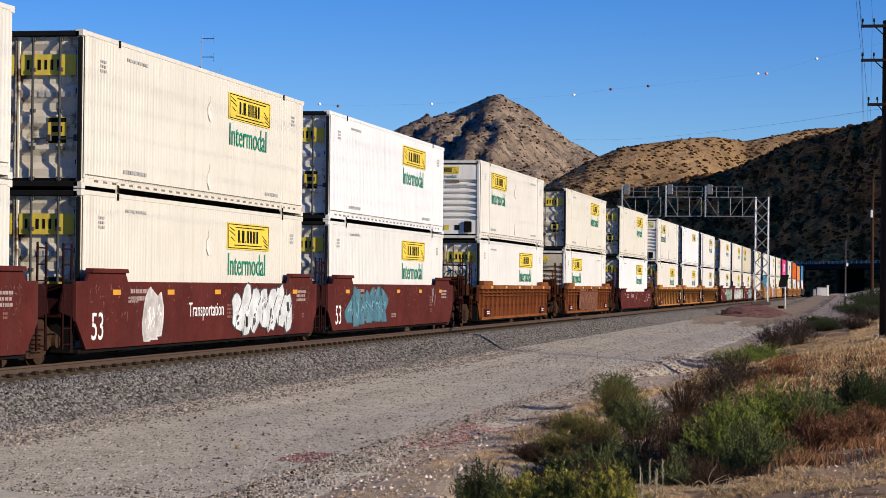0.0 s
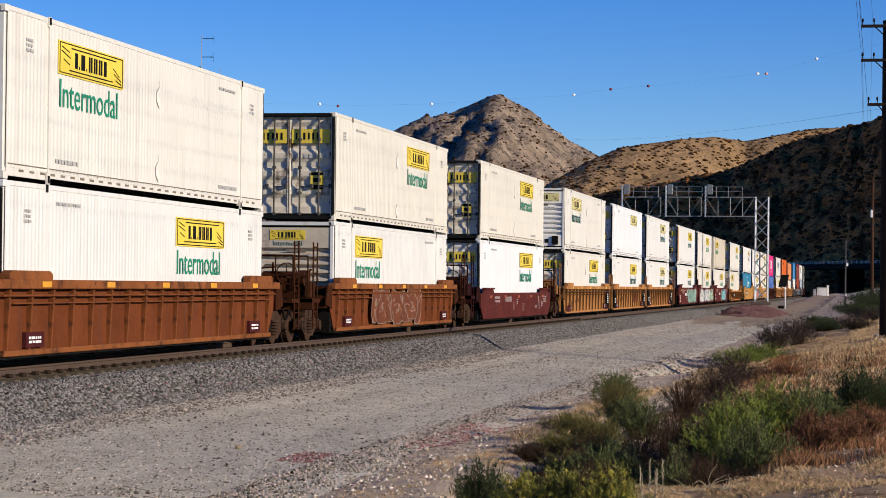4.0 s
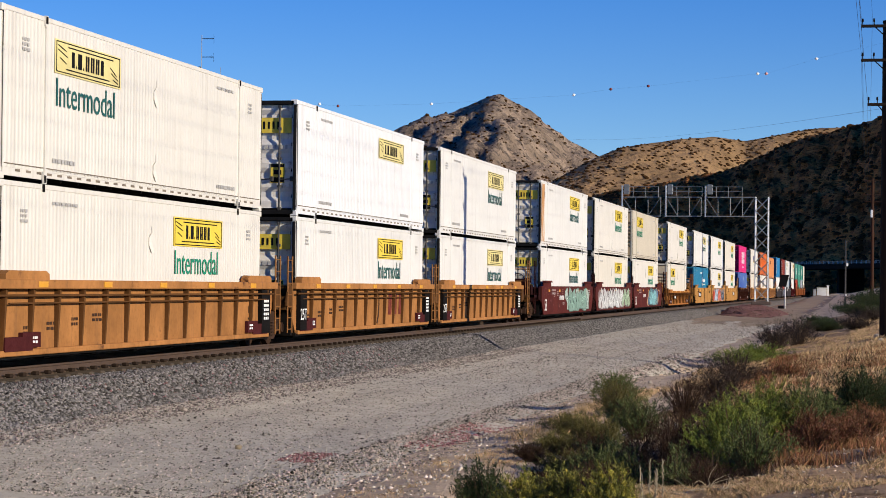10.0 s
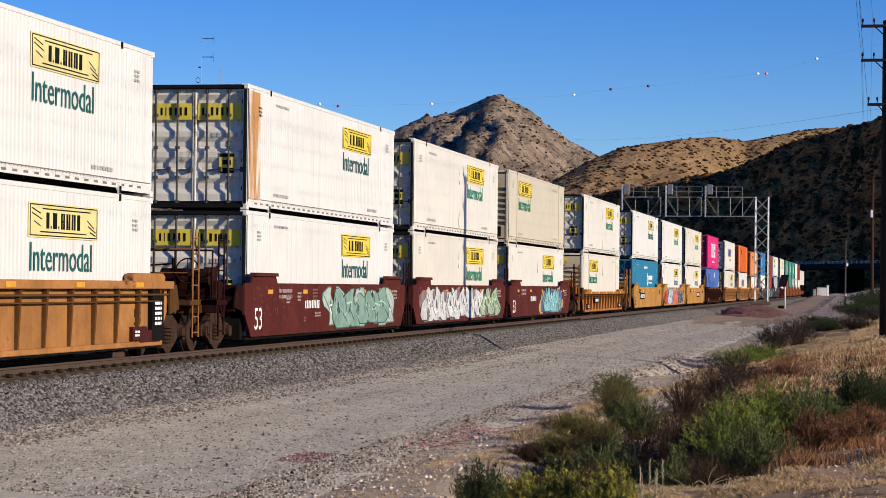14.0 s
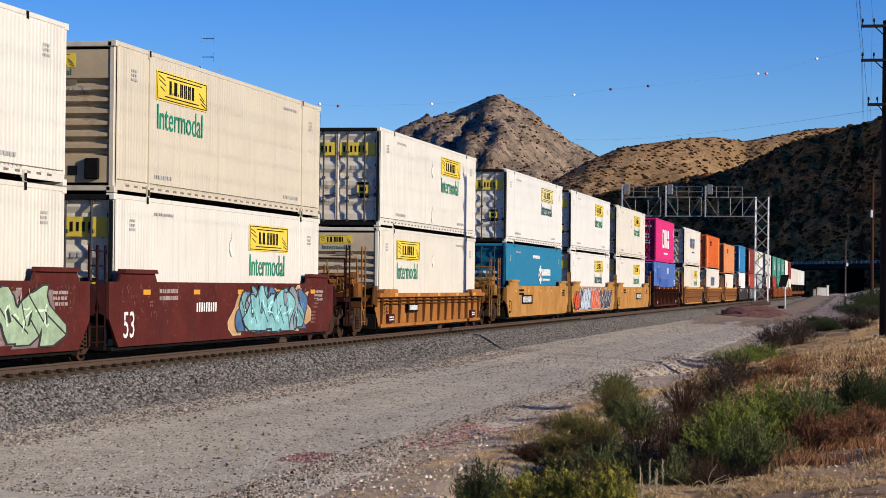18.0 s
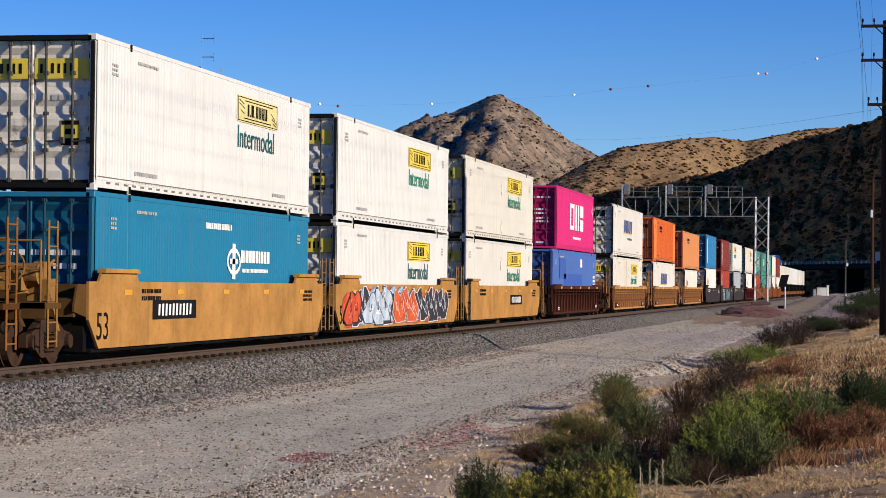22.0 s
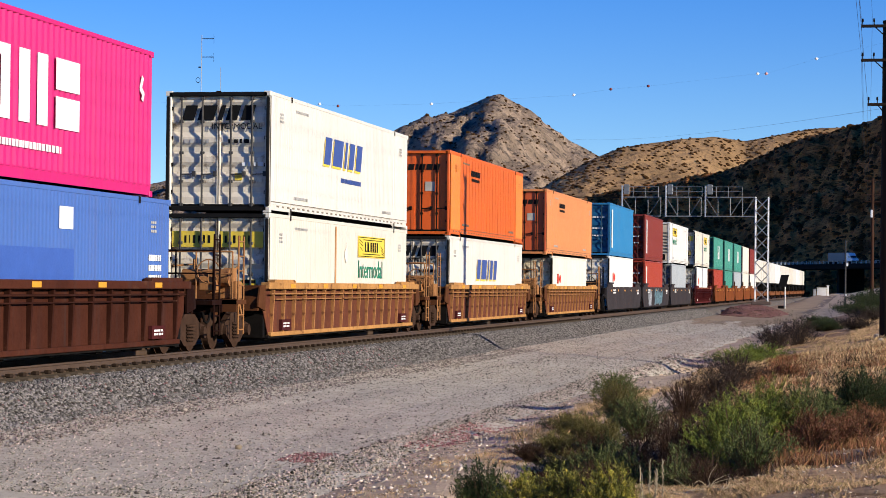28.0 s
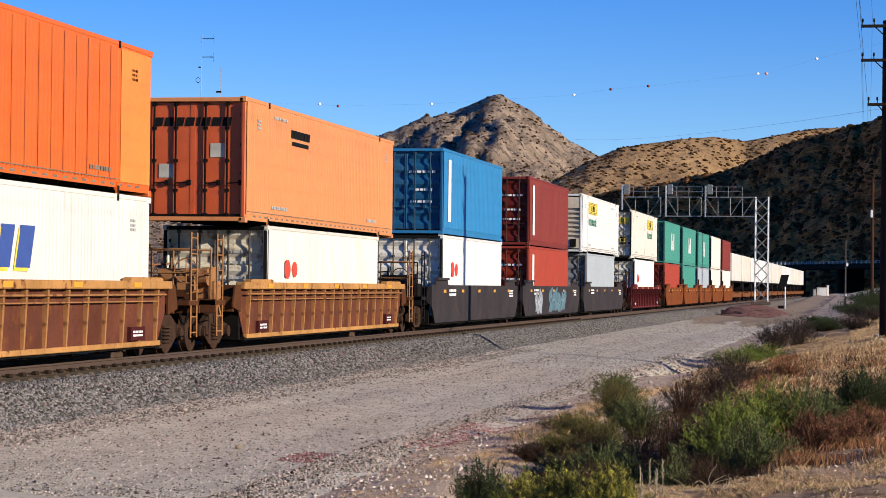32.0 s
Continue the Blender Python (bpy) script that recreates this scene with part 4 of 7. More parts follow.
        for z, w in ((2.2, 0.6), (1.9, 0.8), (1.5, 0.6)):
            tagged(piece("print", shared("pr|%s" % w, lambda: plain_bars(1, w, 0.13)), M_GREYT, root, (0.55, -L / 2 + 0.10, z), (0, 0, -90)), kind="stuff")
    elif mark == "greenmark":
        piece("mark", shared("h_mark", lambda: boxes((0, -1.1, -0.6, 0.004, -0.55, 0.6), (0, 0.55, -0.6, 0.004, 1.1, 0.6), (0, -0.25, -0.6, 0.004, 0.25, 0.1))), M_WHITE, root, (x, 0.0, 1.55), (0, 0, rz), "white block mark")
    elif mark == "bar":
        piece("mark", shared("bar_mark", lambda: boxes((0, -0.4, -1.05, 0.004, 0.1, 1.05))), M_WHITE, root, (x, -L / 2 + 1.3, 1.5), (0, 0, rz), "upright white stripe")
        for z, w in ((2.1, 0.9), (1.5, 0.7), (1.1, 0.8)):
            tagged(piece("print", shared("pr|%s" % w, lambda: plain_bars(1, w, 0.16)), M_WHITE, root, (0.55, -L / 2 + 0.10, z), (0, 0, -90)), kind="stuff")


def scaled(bm, a, b):
    bmesh.ops.transform(bm, matrix=Matrix.Diagonal((1, a, b, 1)), verts=bm.verts)
    return bm


def tall_mark():
    """A hollow block, two posts and two slabs."""
    bm = boxes((0, -2.5, -0.62, 0.004, -2.1, 0.62), (0, -1.35, -0.62, 0.004, -0.95, 0.62), (0, -2.1, 0.42, 0.004, -1.35, 0.62), (0, -2.1, -0.62, 0.004, -1.35, -0.42))
    for y in (-0.55, 0.30):
        box(bm, 0, y, -0.62, 0.004, y + 0.5, 0.62)
    for z in (-0.62, 0.06):
        box(bm, 0, 1.2, z, 0.004, 2.4, z + 0.56)
    return bm


def ring_mark():
    bm = bmesh.new()
    n = 18
    segs = []
    for i in range(n):
        a, b = 2 * math.pi * i / n, 2 * math.pi * (i + 1) / n
        segs.append((0.50 * math.cos(a), 0.26 * math.sin(a), 0.50 * math.cos(b), 0.26 * math.sin(b)))
    strokes(bm, segs, 0.09)
    box(bm, 0, -0.12, -0.40, 0.004, 0.12, 0.40)
    box(bm, 0, -0.30, -0.06, 0.004, 0.30, 0.06)
    return bm


# ---------------- well cars ----------------
def smooth_side_mesh(h):
    """The plate side of a well car: h is half its length; the ends stand higher than the middle."""
    bm = bmesh.new()
    p = [(-h, 0.80), (-h + 0.55, 0.27), (h - 0.55, 0.27), (h, 0.80), (h, 1.50), (h - 0.55, 1.50), (h - 0.75, 1.72), (h - 2.65, 1.72), (h - 2.85, 1.50), (-h + 2.85, 1.50), (-h + 2.65, 1.72), (-h + 0.75, 1.72), (-h + 0.55, 1.50), (-h, 1.50)]
    prism(bm, p, 1.44, 1.49)
    for s in (-1, 1):
        y = s * (h - 1.70)
        prism(bm, [(y - 1.02, 1.66), (y + 1.02, 1.66), (y + 0.95, 1.74), (y - 0.95, 1.74)], 1.40, 1.56)
    return bm


def ribbed_plate_mesh(h):
    bm = bmesh.new()
    p = [(-h, 0.9), (-h + 0.5, 0.27), (h - 0.5, 0.27), (h, 0.9), (h, 1.45), (-h, 1.45)]
    return prism(bm, p, 1.35, 1.37)


def chord_mesh(h, hump=0.22):
    bm = boxes((1.315, -h, 1.36, 1.53, h, 1.52), bevel=0.015)
    for s in (-1, 1):
        y = s * (h - 1.55)
        prism(bm, [(y - 1.0, 1.52), (y + 1.0, 1.52), (y + 1.0, 1.52 + 0.6 * hump), (y + 0.85, 1.52 + hump), (y - 0.85, 1.52 + hump), (y - 1.0, 1.52 + 0.6 * hump)], 1.34, 1.51)
    return bm


def sill_mesh(h):
    return boxes((1.31, -h + 0.5, 0.24, 1.45, h - 0.5, 0.34), bevel=0.012)


def rib_mesh():
    bm = bmesh.new()
    v = [bm.verts.new(c) for c in ((1.34, -0.05, 1.37), (1.34, 0.05, 1.37), (1.475, 0.045, 1.37), (1.475, -0.045, 1.37), (1.34, -0.035, 0.33), (1.34, 0.035, 0.33), (1.425, 0.028, 0.33), (1.425, -0.028, 0.33))]
    for f in ((0, 1, 2, 3), (7, 6, 5, 4), (0, 4, 5, 1), (1, 5, 6, 2), (2, 6, 7, 3), (3, 7, 4, 0)):
        bm.faces.new([v[i] for i in f])
    bmesh.ops.recalc_face_normals(bm, faces=bm.faces)
    return bm


def well_floor_mesh(h):
    bm = bmesh.new()
    for s in (-1, 1):
        box(bm, s * 0.02, -h + 0.4, 0.20, s * 1.40, h - 0.4, 0.27)
    y = -h + 0.5
    while y < h:
        box(bm, -1.3, y, 0.16, 1.3, y + 0.25, 0.26)
        y += 2.4
    return bm


def end_mesh(reach):
    """Bulkhead and sloping end deck; the car's end lies at +y, its well at y < 0."""
    bm = boxes((-1.36, -0.10, 0.85, 1.36, 0.02, 1.45))
    box(bm, -1.40, 0.0, 1.05, 1.40, 0.50, 1.20)
    box(bm, -0.42, 0.0, 0.62, 0.42, reach, 1.06, 0.03)
    box(bm, -1.40, 0.45, 0.86, 1.40, 0.55, 1.18)
    if reach > 2.0:
        box(bm, -1.46, reach - 1.35, 1.02, 1.46, reach - 0.55, 1.12)
        box(bm, -1.46, reach - 0.62, 0.85, 1.46, reach - 0.55, 1.14)
        box(bm, -0.16, reach - 0.2, 0.66, 0.16, reach + 0.02, 0.98, 0.04)
    for s in (-1, 1):
        prism(bm, [(0.0, 0.85), (0.0, 1.45), (0.45, 1.45), (0.62, 1.05), (0.62, 0.95)], s * 1.40, s * 1.44)
    return bm


def ladder_mesh():
    bm = bmesh.new()
    for y in (0.0, 0.42):
        rod(bm, (0, y, 0.35), (0, y, 2.55), 0.022, 6)
    for z in (0.45, 0.78, 1.11, 1.44, 1.77, 2.10, 2.43):
        rod(bm, (0, 0, z), (0, 0.42, z), 0.016, 6)
    return bm


def handrail_mesh():
    bm = bmesh.new()
    for x in (-1.3, -0.45, 0.45, 1.3):
        rod(bm, (x, 0, 1.1), (x, 0, 2.2), 0.02, 6)
    rod(bm, (-1.3, 0, 2.2), (1.3, 0, 2.2), 0.02, 6)
    rod(bm, (-1.3, 0, 1.7), (1.3, 0, 1.7), 0.016, 6)
    return bm


def tank_mesh():
    bm = rod(bmesh.new(), (-0.55, 0, 0), (0.55, 0, 0), 0.19, 14)
    box(bm, -0.1, -0.28, -0.3, 0.3, 0.25, 0.02, 0.02)
    rod(bm, (-0.3, 0.0, 0.1), (-0.3, 0.0, 0.42), 0.03, 6)
    rod(bm, (-0.8, -0.1, 0.25), (-0.3, 0.2, 0.3), 0.02, 6)
    return bm


def valve_box_mesh():
    """Brake valve with its bracket and pipes."""
    bm = boxes((-0.2, -0.22, 0.0, 0.24, 0.22, 0.42), bevel=0.03)
    box(bm, -0.12, -0.14, 0.38, 0.14, 0.14, 0.72, 0.03)
    rod(bm, (0.05, 0.1, 0.6), (0.05, 0.5, 0.75), 0.03, 6)
    rod(bm, (-0.05, -0.1, 0.2), (-0.4, -0.45, 0.15), 0.025, 6)
    rod(bm, (0.2, 0.0, 0.05), (0.3, 0.1, -0.5), 0.03, 6)
    return bm


def hose_mesh():
    bm = bmesh.new()
    for k in range(6):
        a, b = math.pi * k / 6, math.pi * (k + 1) / 6
        rod(bm, (0, -0.3 * math.cos(a), -0.35 * math.sin(a)), (0, -0.3 * math.cos(b), -0.35 * math.sin(b)), 0.03, 6)
    return bm


def brake_wheel_mesh():
    bm = bmesh.new()
    n = 14
    for i in range(n):
        a, b = 2 * math.pi * i / n, 2 * math.pi * (i + 1) / n
        rod(bm, (0.27 * math.cos(a), 0, 0.27 * math.sin(a)), (0.27 * math.cos(b), 0, 0.27 * math.sin(b)), 0.016, 5)
    for i in range(4):
        a = math.pi * i / 2
        rod(bm, (0, 0, 0), (0.27 * math.cos(a), 0, 0.27 * math.sin(a)), 0.012, 5)
    return bm


def wheel_mesh():
    bm = rod(bmesh.new(), (-0.065, 0, 0), (0.065, 0, 0), 0.42, 24)
    rod(bm, (-0.09, 0, 0), (-0.065, 0, 0), 0.45, 24)
    rod(bm, (0.065, 0, 0), (0.10, 0, 0), 0.15, 12)
    for k in range(3):
        a = 2 * math.pi * k / 3
        rod(bm, (0.09, 0.09 * math.cos(a), 0.09 * math.sin(a)), (0.12, 0.09 * math.cos(a), 0.09 * math.sin(a)), 0.025, 6)
    return bm


def side_frame_mesh():
    bm = bmesh.new()
    prism(bm, [(-1.1, 0.34), (-1.1, 0.56), (-0.75, 0.62), (-0.35, 0.82), (0.35, 0.82), (0.75, 0.62), (1.1, 0.56), (1.1, 0.34), (0.72, 0.34), (0.38, 0.15), (-0.38, 0.15), (-0.72, 0.34)], -0.07, 0.07)
    for y in (-0.89, 0.89):
        rod(bm, (0.05, y, 0.42), (0.15, y, 0.42), 0.13, 12)
    for y in (-0.17, 0.0, 0.17):
        for z in range(5):
            rod(bm, (0.09, y, 0.26 + z * 0.075), (0.09, y, 0.30 + z * 0.075), 0.085, 10)
    return bm


def bolster_mesh():
    bm = boxes((-1.0, -0.2, 0.4, 1.0, 0.2, 0.68), bevel=0.03)
    for y in (-0.89, 0.89):
        rod(bm, (-0.75, y, 0.42), (0.75, y, 0.42), 0.08, 10)
    return bm


WHEELS = {}     # side and axle: the wheels there


def add_truck(car, y):
    t = piece("truck", shared("bolster", bolster_mesh), M_RUST, car, (0, y, 0))
    for s in (-1, 1):
        piece("side_frame", shared("side_frame", side_frame_mesh), M_RUST, t, (s * 1.02, 0, 0), (0, 0, 0 if s > 0 else 180))
        for yy in (-0.89, 0.89):
            w = piece("wheel", shared("wheel", wheel_mesh), M_RUST, t, (s * 0.755, yy, 0.42), (0, 0, 0 if s > 0 else 180))
            WHEELS.setdefault((s, yy), []).append(w)


LOW = 0.78     # height of a low-sided car against the others


def well_car(style, colour, L, front, rear, art="", number="", s_ahead=False, low=False):
    """front, rear: distance from the well's end to the joint at -y and +y; short ones share a truck with the next unit."""
    m = steel(colour, CAR[colour], at=0.68 if colour == "gold" else 0.585)
    two_tone, old = colour == "rust", colour == "orange"
    grimy = steel(colour + "_grimy", (0.100, 0.033, 0.019) if two_tone else (0.112, 0.031, 0.0105) if old else tuple(0.88 * a for a in CAR[colour]), (0.14, 0.050, 0.016) if two_tone else (0.075, 0.030, 0.016), 0.56 if two_tone else 0.64, 2.6 if two_tone else 1.6)
    worn = steel(colour + "_worn", (0.37, 0.185, 0.062), (0.095, 0.034, 0.016), 0.57, 2.4) if two_tone else steel("orange_worn", (0.185, 0.062, 0.020), (0.070, 0.026, 0.012), 0.53, 2.2) if old else m
    rib_m = steel(colour + "_rib", (0.29, 0.135, 0.052), (0.085, 0.029, 0.016), 0.55, 2.4) if two_tone else steel("orange_rib", (0.150, 0.046, 0.0145), (0.060, 0.022, 0.011), 0.53, 2.4) if old else steel(colour + "_rib", tuple((0.30 if colour in ("yellow", "tan") else 0.55) * a for a in CAR[colour]))
    # end decks darkened: the shade between the cars is put into their colour
    end_shade_m = steel(colour + "_end", tuple((0.5 if two_tone else 0.24) * a for a in CAR[colour]))
    gear = steel(colour + "_gear", tuple(0.72 * a for a in CAR[colour]), (0.055, 0.026, 0.013), 0.55, 3.0) if colour in ("yellow", "gold", "tan") else rib_m if two_tone else end_shade_m
    hump = 0.07 if colour in ("rust", "brown") else 0.15
    car = new("well_car")
    h = L / 2 + 0.75
    kL = "|%.1f" % L
    words = {"red": "reddish-brown", "orange": "weathered orange", "yellow": "yellow-orange", "gold": "golden yellow", "brown": "dark brown", "rust": "rusty orange-brown", "slate": "dark slate-grey", "maroon": "maroon", "tan": "tan-orange"}[colour]
    tagged(car, "%s steel well car with %s sides" % (words, "ribbed" if style == "rib" else "smooth") + (" and spray-painted lettering" if art in ART else " and a faded red mark" if art else ""), "well car", "cars of the freight train")
    sides = []
    for sx, rz in ((1, 0), (-1, 180)):
        if style == "rib":
            sides.append(piece("side_plate", shared("ribbed_plate" + kL, lambda: ribbed_plate_mesh(h)), grimy, car, (0, 0, 0), (0, 0, rz)))
            sides.append(piece("top_chord", shared("top_chord%s%s" % (kL, hump), lambda: chord_mesh(h, hump)), worn, car, (0, 0, 0), (0, 0, rz)))
            piece("side_sill", shared("side_sill" + kL, lambda: sill_mesh(h)), worn, car, (0, 0, 0), (0, 0, rz))
            n = (14 if colour in ("yellow", "tan") else 17) if L > 15 else 13
            if sx > 0:
                sides.append(piece("air_pipe", shared("air_pipe" + kL, lambda: rod(bmesh.new(), (1.49, -h + 0.3, 1.25), (1.49, h - 0.3, 1.25), 0.022, 6)), rib_m, car))
                sides.append(piece("air_pipe", shared("low_air_pipe" + kL, lambda: rod(bmesh.new(), (1.47, -h + 0.8, 1.12), (1.47, h - 0.8, 1.12), 0.016, 6)), rib_m, car))
                for i in range(n):
                    sides.append(piece("rib", shared("rib", rib_mesh), rib_m, car, (0, (-h + 0.7) + (2 * h - 1.4) * i / (n - 1), 0)))
        else:
            sides.append(piece("side_plate", shared("smooth_side" + kL, lambda: smooth_side_mesh(h)), m, car, (0, 0, 0), (0, 0, rz)))
    if low:
        for ob in sides:
            ob.scale.z = LOW
            ob.location.z = 0.27 * (1 - LOW)
    piece("well_floor", shared("well_floor" + kL, lambda: well_floor_mesh(h)), M_DARK, car)
    for s, reach in ((-1, front), (1, rear)):
        r = reach - 0.75
        # black plate in place of the darkness under the end deck
        piece("bulkhead", shared("bulkhead", lambda: boxes((-1.34, -0.30, 0.22, 1.34, -0.12, 1.38))), M_DARK, car, (0, s * h, 0), (0, 0, 0 if s > 0 else 180), "well bulkhead, black for the dark below the deck")
        piece("end_deck", shared("end_deck|%.1f" % r, lambda: end_mesh(r)), end_shade_m, car, (0, s * h, 0), (0, 0, 0 if s > 0 else 180))
        if r > 2.0:
            add_truck(car, s * (h + r - 1.75))
            piece("ladder", shared("ladder", ladder_mesh), gear, car, (1.44, s * (h + r - 0.95) - 0.2, 0))
            piece("handrail", shared("handrail", handrail_mesh), gear, car, (0, s * (h + r - 0.75), 0))
            if s < 0:
                piece("air_tank", shared("air_tank", tank_mesh), gear, car, (0.55, s * (h + r - 1.25), 1.62))
                piece("valve_box", shared("valve_box", valve_box_mesh), gear, car, (1.0, s * (h + r - 1.55), 1.12))
                piece("air_hose", shared("air_hose", hose_mesh), M_DARK, car, (0.9, s * (h + r - 0.1), 0.95), (0, 0, 0), "black rubber hose")
                piece("brake_wheel", shared("brake_wheel", brake_wheel_mesh), gear, car, (0.75, s * (h + r - 0.72), 1.75))
        else:
            piece("ladder", shared("ladder_low", lambda: scaled_z(ladder_mesh(), 0.85)), gear, car, (1.43, s * (h + 0.3) - 0.2, 0))
            if s > 0:
                add_truck(car, h + r)
    # small print and reflectors on the road side
    xs = 1.494 if style == "plate" else 1.534
    for i in range(5):
        y = -h + 2.2 + i * (2 * h - 4.4) / 4
        piece("reflector", shared("reflector", lambda: boxes((0, -0.22, -0.05, 0.004, 0.22, 0.05))), M_DULLREFL if colour in ("red", "maroon") and low else M_REFL, car, (xs, y, (1.30 if style == "plate" else 1.44) * (LOW + 0.05 if low else 1.0)))
    if style == "plate":
        tagged(piece("print", shared("car_print", lambda: plain_bars(2, 1.2, 0.28)), M_DULL if colour == "red" else M_WHITE if colour in ("slate", "maroon", "brown") else M_DARK, car, (xs, -h + 3.6, 0.98 if low else 1.25)), kind="stuff")
        tagged(piece("print", shared("car_print2", lambda: plain_bars(3, 0.9, 0.3)), M_DULL if colour == "red" else M_WHITE if colour == "slate" else M_DARK, car, (xs, h - 1.6, 0.95 if low else 1.2)), kind="stuff")
    if style == "rib":
        for y in (-h + 1.9, h - 1.9):
            pl = piece("warning_plate", shared("warning_plate", lambda: boxes((1.375, -0.42, -0.13, 1.452, 0.42, 0.13))), M_MAROON, car, (0, y, 0.50), (0, 0, 0), "maroon plate with white print")
            tagged(piece("print", shared("warning_print", lambda: plain_bars(2, 0.6, 0.14)), M_WHITE, pl, (1.453, 0, 0)), kind="stuff")
    if colour == "tan":
        pl = piece("number_panel", shared("small_number_panel", lambda: boxes((0, -0.75, -0.13, 0.006, 0.75, 0.13))), M_BLACK, car, (1.484, -3.9, 0.80), (0, 0, 0), "black panel")
        piece("lettering", shared("small_number_bars", lambda: glyph_blocks(bmesh.new(), [0.09] * 9, 0.15, 0.045, 0.1, 0.006)), M_WHITE, pl)
        piece("lettering", lettering_slot("53", 0.42), M_DARK, car, (1.484, -h + 1.1, 0.80))
    if number and style == "rib":
        pl = piece("end_panel", shared("end_panel", lambda: boxes((1.335, -0.32, 0.34, 1.482, 0.32, 1.33))), M_DARK, car, (0, -h + 0.9, 0), (0, 0, 0), "black end panel")
        piece("lettering", lettering_slot(number, 0.40), M_WHITE, pl, (1.486, 0, 0.72))
    if colour == "yellow":
        piece("lettering", lettering_slot("53", 0.46), M_DARK, car, (1.374, h - 1.85, 0.80))
        tagged(piece("print", shared("end_print", lambda: plain_bars(5, 0.42, 0.5)), M_WHITE, car, (1.474, h - 0.85, 0.88)), kind="stuff")
        for k in range(4):
            tagged(piece("print", shared("rib_print|%d" % (k % 2), lambda: plain_bars(2, 0.40 + 0.15 * (k % 2), 0.18)), M_RUST, car, (1.374, -h + 1.9 + 1.16 * k, 0.66 + 0.06 * k)), kind="stuff")
        for y, z in ((-h + 1.3, 0.42), (h - 1.3, 0.42)):
            piece("end_plate", shared("maroon_foot", lambda: boxes((1.37, -0.62, -0.10, 1.462, 0.62, 0.14))), M_MAROON, car, (0, y, z), (0, 0, 0), "maroon foot plate")
        if art == "blocks":
            block_mark([0.46, 0.40, 0.50], 0.62, 0.30, 0.1, mat("faded_red_mark", (0.135, 0.032, 0.024), 0.8, 0, 0.4, 3.0), car, (1.374, h - 5.3, 0.92), 0, "faded red block mark")
            piece("smear", shared("smear", lambda: strokes(bmesh.new(), [(0, 0.5, 0.03, 0.05), (0.03, 0.05, -0.05, -0.25), (-0.05, -0.25, -0.2, -0.45)], 0.11)), M_RUST, car, (1.375, h - 7.6, 0.85), (0, 0, 0), "dark rusty smear")
        piece("end_panel", shared("rear_panel", lambda: boxes((1.335, -0.36, 0.34, 1.47, 0.36, 1.34))), M_DARK, car, (0, h - 0.85, 0), (0, 0, 0), "black end panel")
    if number and style != "rib":
        piece("lettering", lettering_slot(number, 0.72), M_WHITE if colour in ("red",) else M_DARK, car, (xs + 0.001, -h + (0.75 if colour == "gold" else 1.15), 0.65), (0, 0, 0))
    if style == "plate" and colour == "gold" and not art:
        pl = piece("number_panel", shared("number_panel", lambda: boxes((0, -1.45, -0.19, 0.004, 1.45, 0.19))), M_BLACK, car, (xs, -3.7 if s_ahead else 2.5, 0.95), (0, 0, 0), "black panel")
        piece("lettering", shared("number_bars", lambda: glyph_blocks(bmesh.new(), [0.11] * 10, 0.24, 0.12, 0.1, 0.004)), M_WHITE, pl)
    if style == "plate" and colour == "red":
        rng = random.Random(len(car.name) + int(front * 100))
        for k in range(7):
            y = rng.uniform(-h + 2.5, h - 1.0)
            tagged(piece("print", shared("chalk|%d" % (k % 4), lambda: plain_bars(2 + k % 3, 0.25 + 0.12 * (k % 4), 0.14 + 0.1 * (k % 3))), M_DULL if k % 2 else M_CHIP, car, (xs, y, rng.uniform(0.55, 1.0 if low else 1.30))), kind="stuff")
        chips = tagged(piece("paint_chips", shared("paint_chips|%d" % int(2 * h), lambda: chips_mesh(h)), M_CHIP, car, (xs, 0, 0), (0, 0, 0), "pale chips and scratches in the paint"), kind="stuff")
        if low:
            chips.scale.z, chips.location.z = LOW, 0.27 * (1 - LOW)
        tagged(piece("scribble", shared("scribble", scribble_mesh), M_DULL, car, (xs, h - 2.6, 0.75 if low else 1.05), (0, 0, 0), "thin white scribbles"), kind="stuff")
    if style == "plate" and colour == "red" and art != "white":
        piece("lettering", shared("red_bars", lambda: glyph_blocks(bmesh.new(), [0.09] * 9, 0.20, 0.08, 0.05)), M_DULL if low else M_WHITE, car, (xs, -2.6, 0.98))
    if art == "white":
        piece("lettering", lettering_slot("Transportation", 0.42), M_WHITE, car, (xs + 0.001, -0.8, 0.92))
    if art in ART:
        graffiti(car, art, xs if style == "plate" else 1.484, h)
    return car


def chips_mesh(h):
    """Small scratches, thickest near the top edge and the ends."""
    rng = random.Random(78)
    bm = bmesh.new()
    for k in range(170):
        y = rng.uniform(-h + 0.7, h - 0.7)
        if rng.random() < 0.45:
            y = rng.choice((-1, 1)) * (h - 0.7 - abs(rng.gauss(0, 1.1)))
        z = min(1.40, max(0.40, 1.46 - abs(rng.gauss(0, 0.38))))
        a, q = rng.uniform(0, math.pi), rng.uniform(0.012, 0.055)
        strokes(bm, [(y - q * math.cos(a), z - q * math.sin(a), y + q * math.cos(a), z + q * math.sin(a))], rng.uniform(0.008, 0.022))
    return bm


def scribble_mesh():
    """Thin looping paint lines."""
    rng = random.Random(77)
    segs, p = [], (-1.0, 0.0)
    for k in range(26):
        q = (p[0] + rng.uniform(-0.06, 0.14), max(-0.32, min(0.32, p[1] + rng.uniform(-0.28, 0.28))))
        segs.append((*p, *q))
        p = q
    return strokes(bmesh.new(), segs, 0.022)


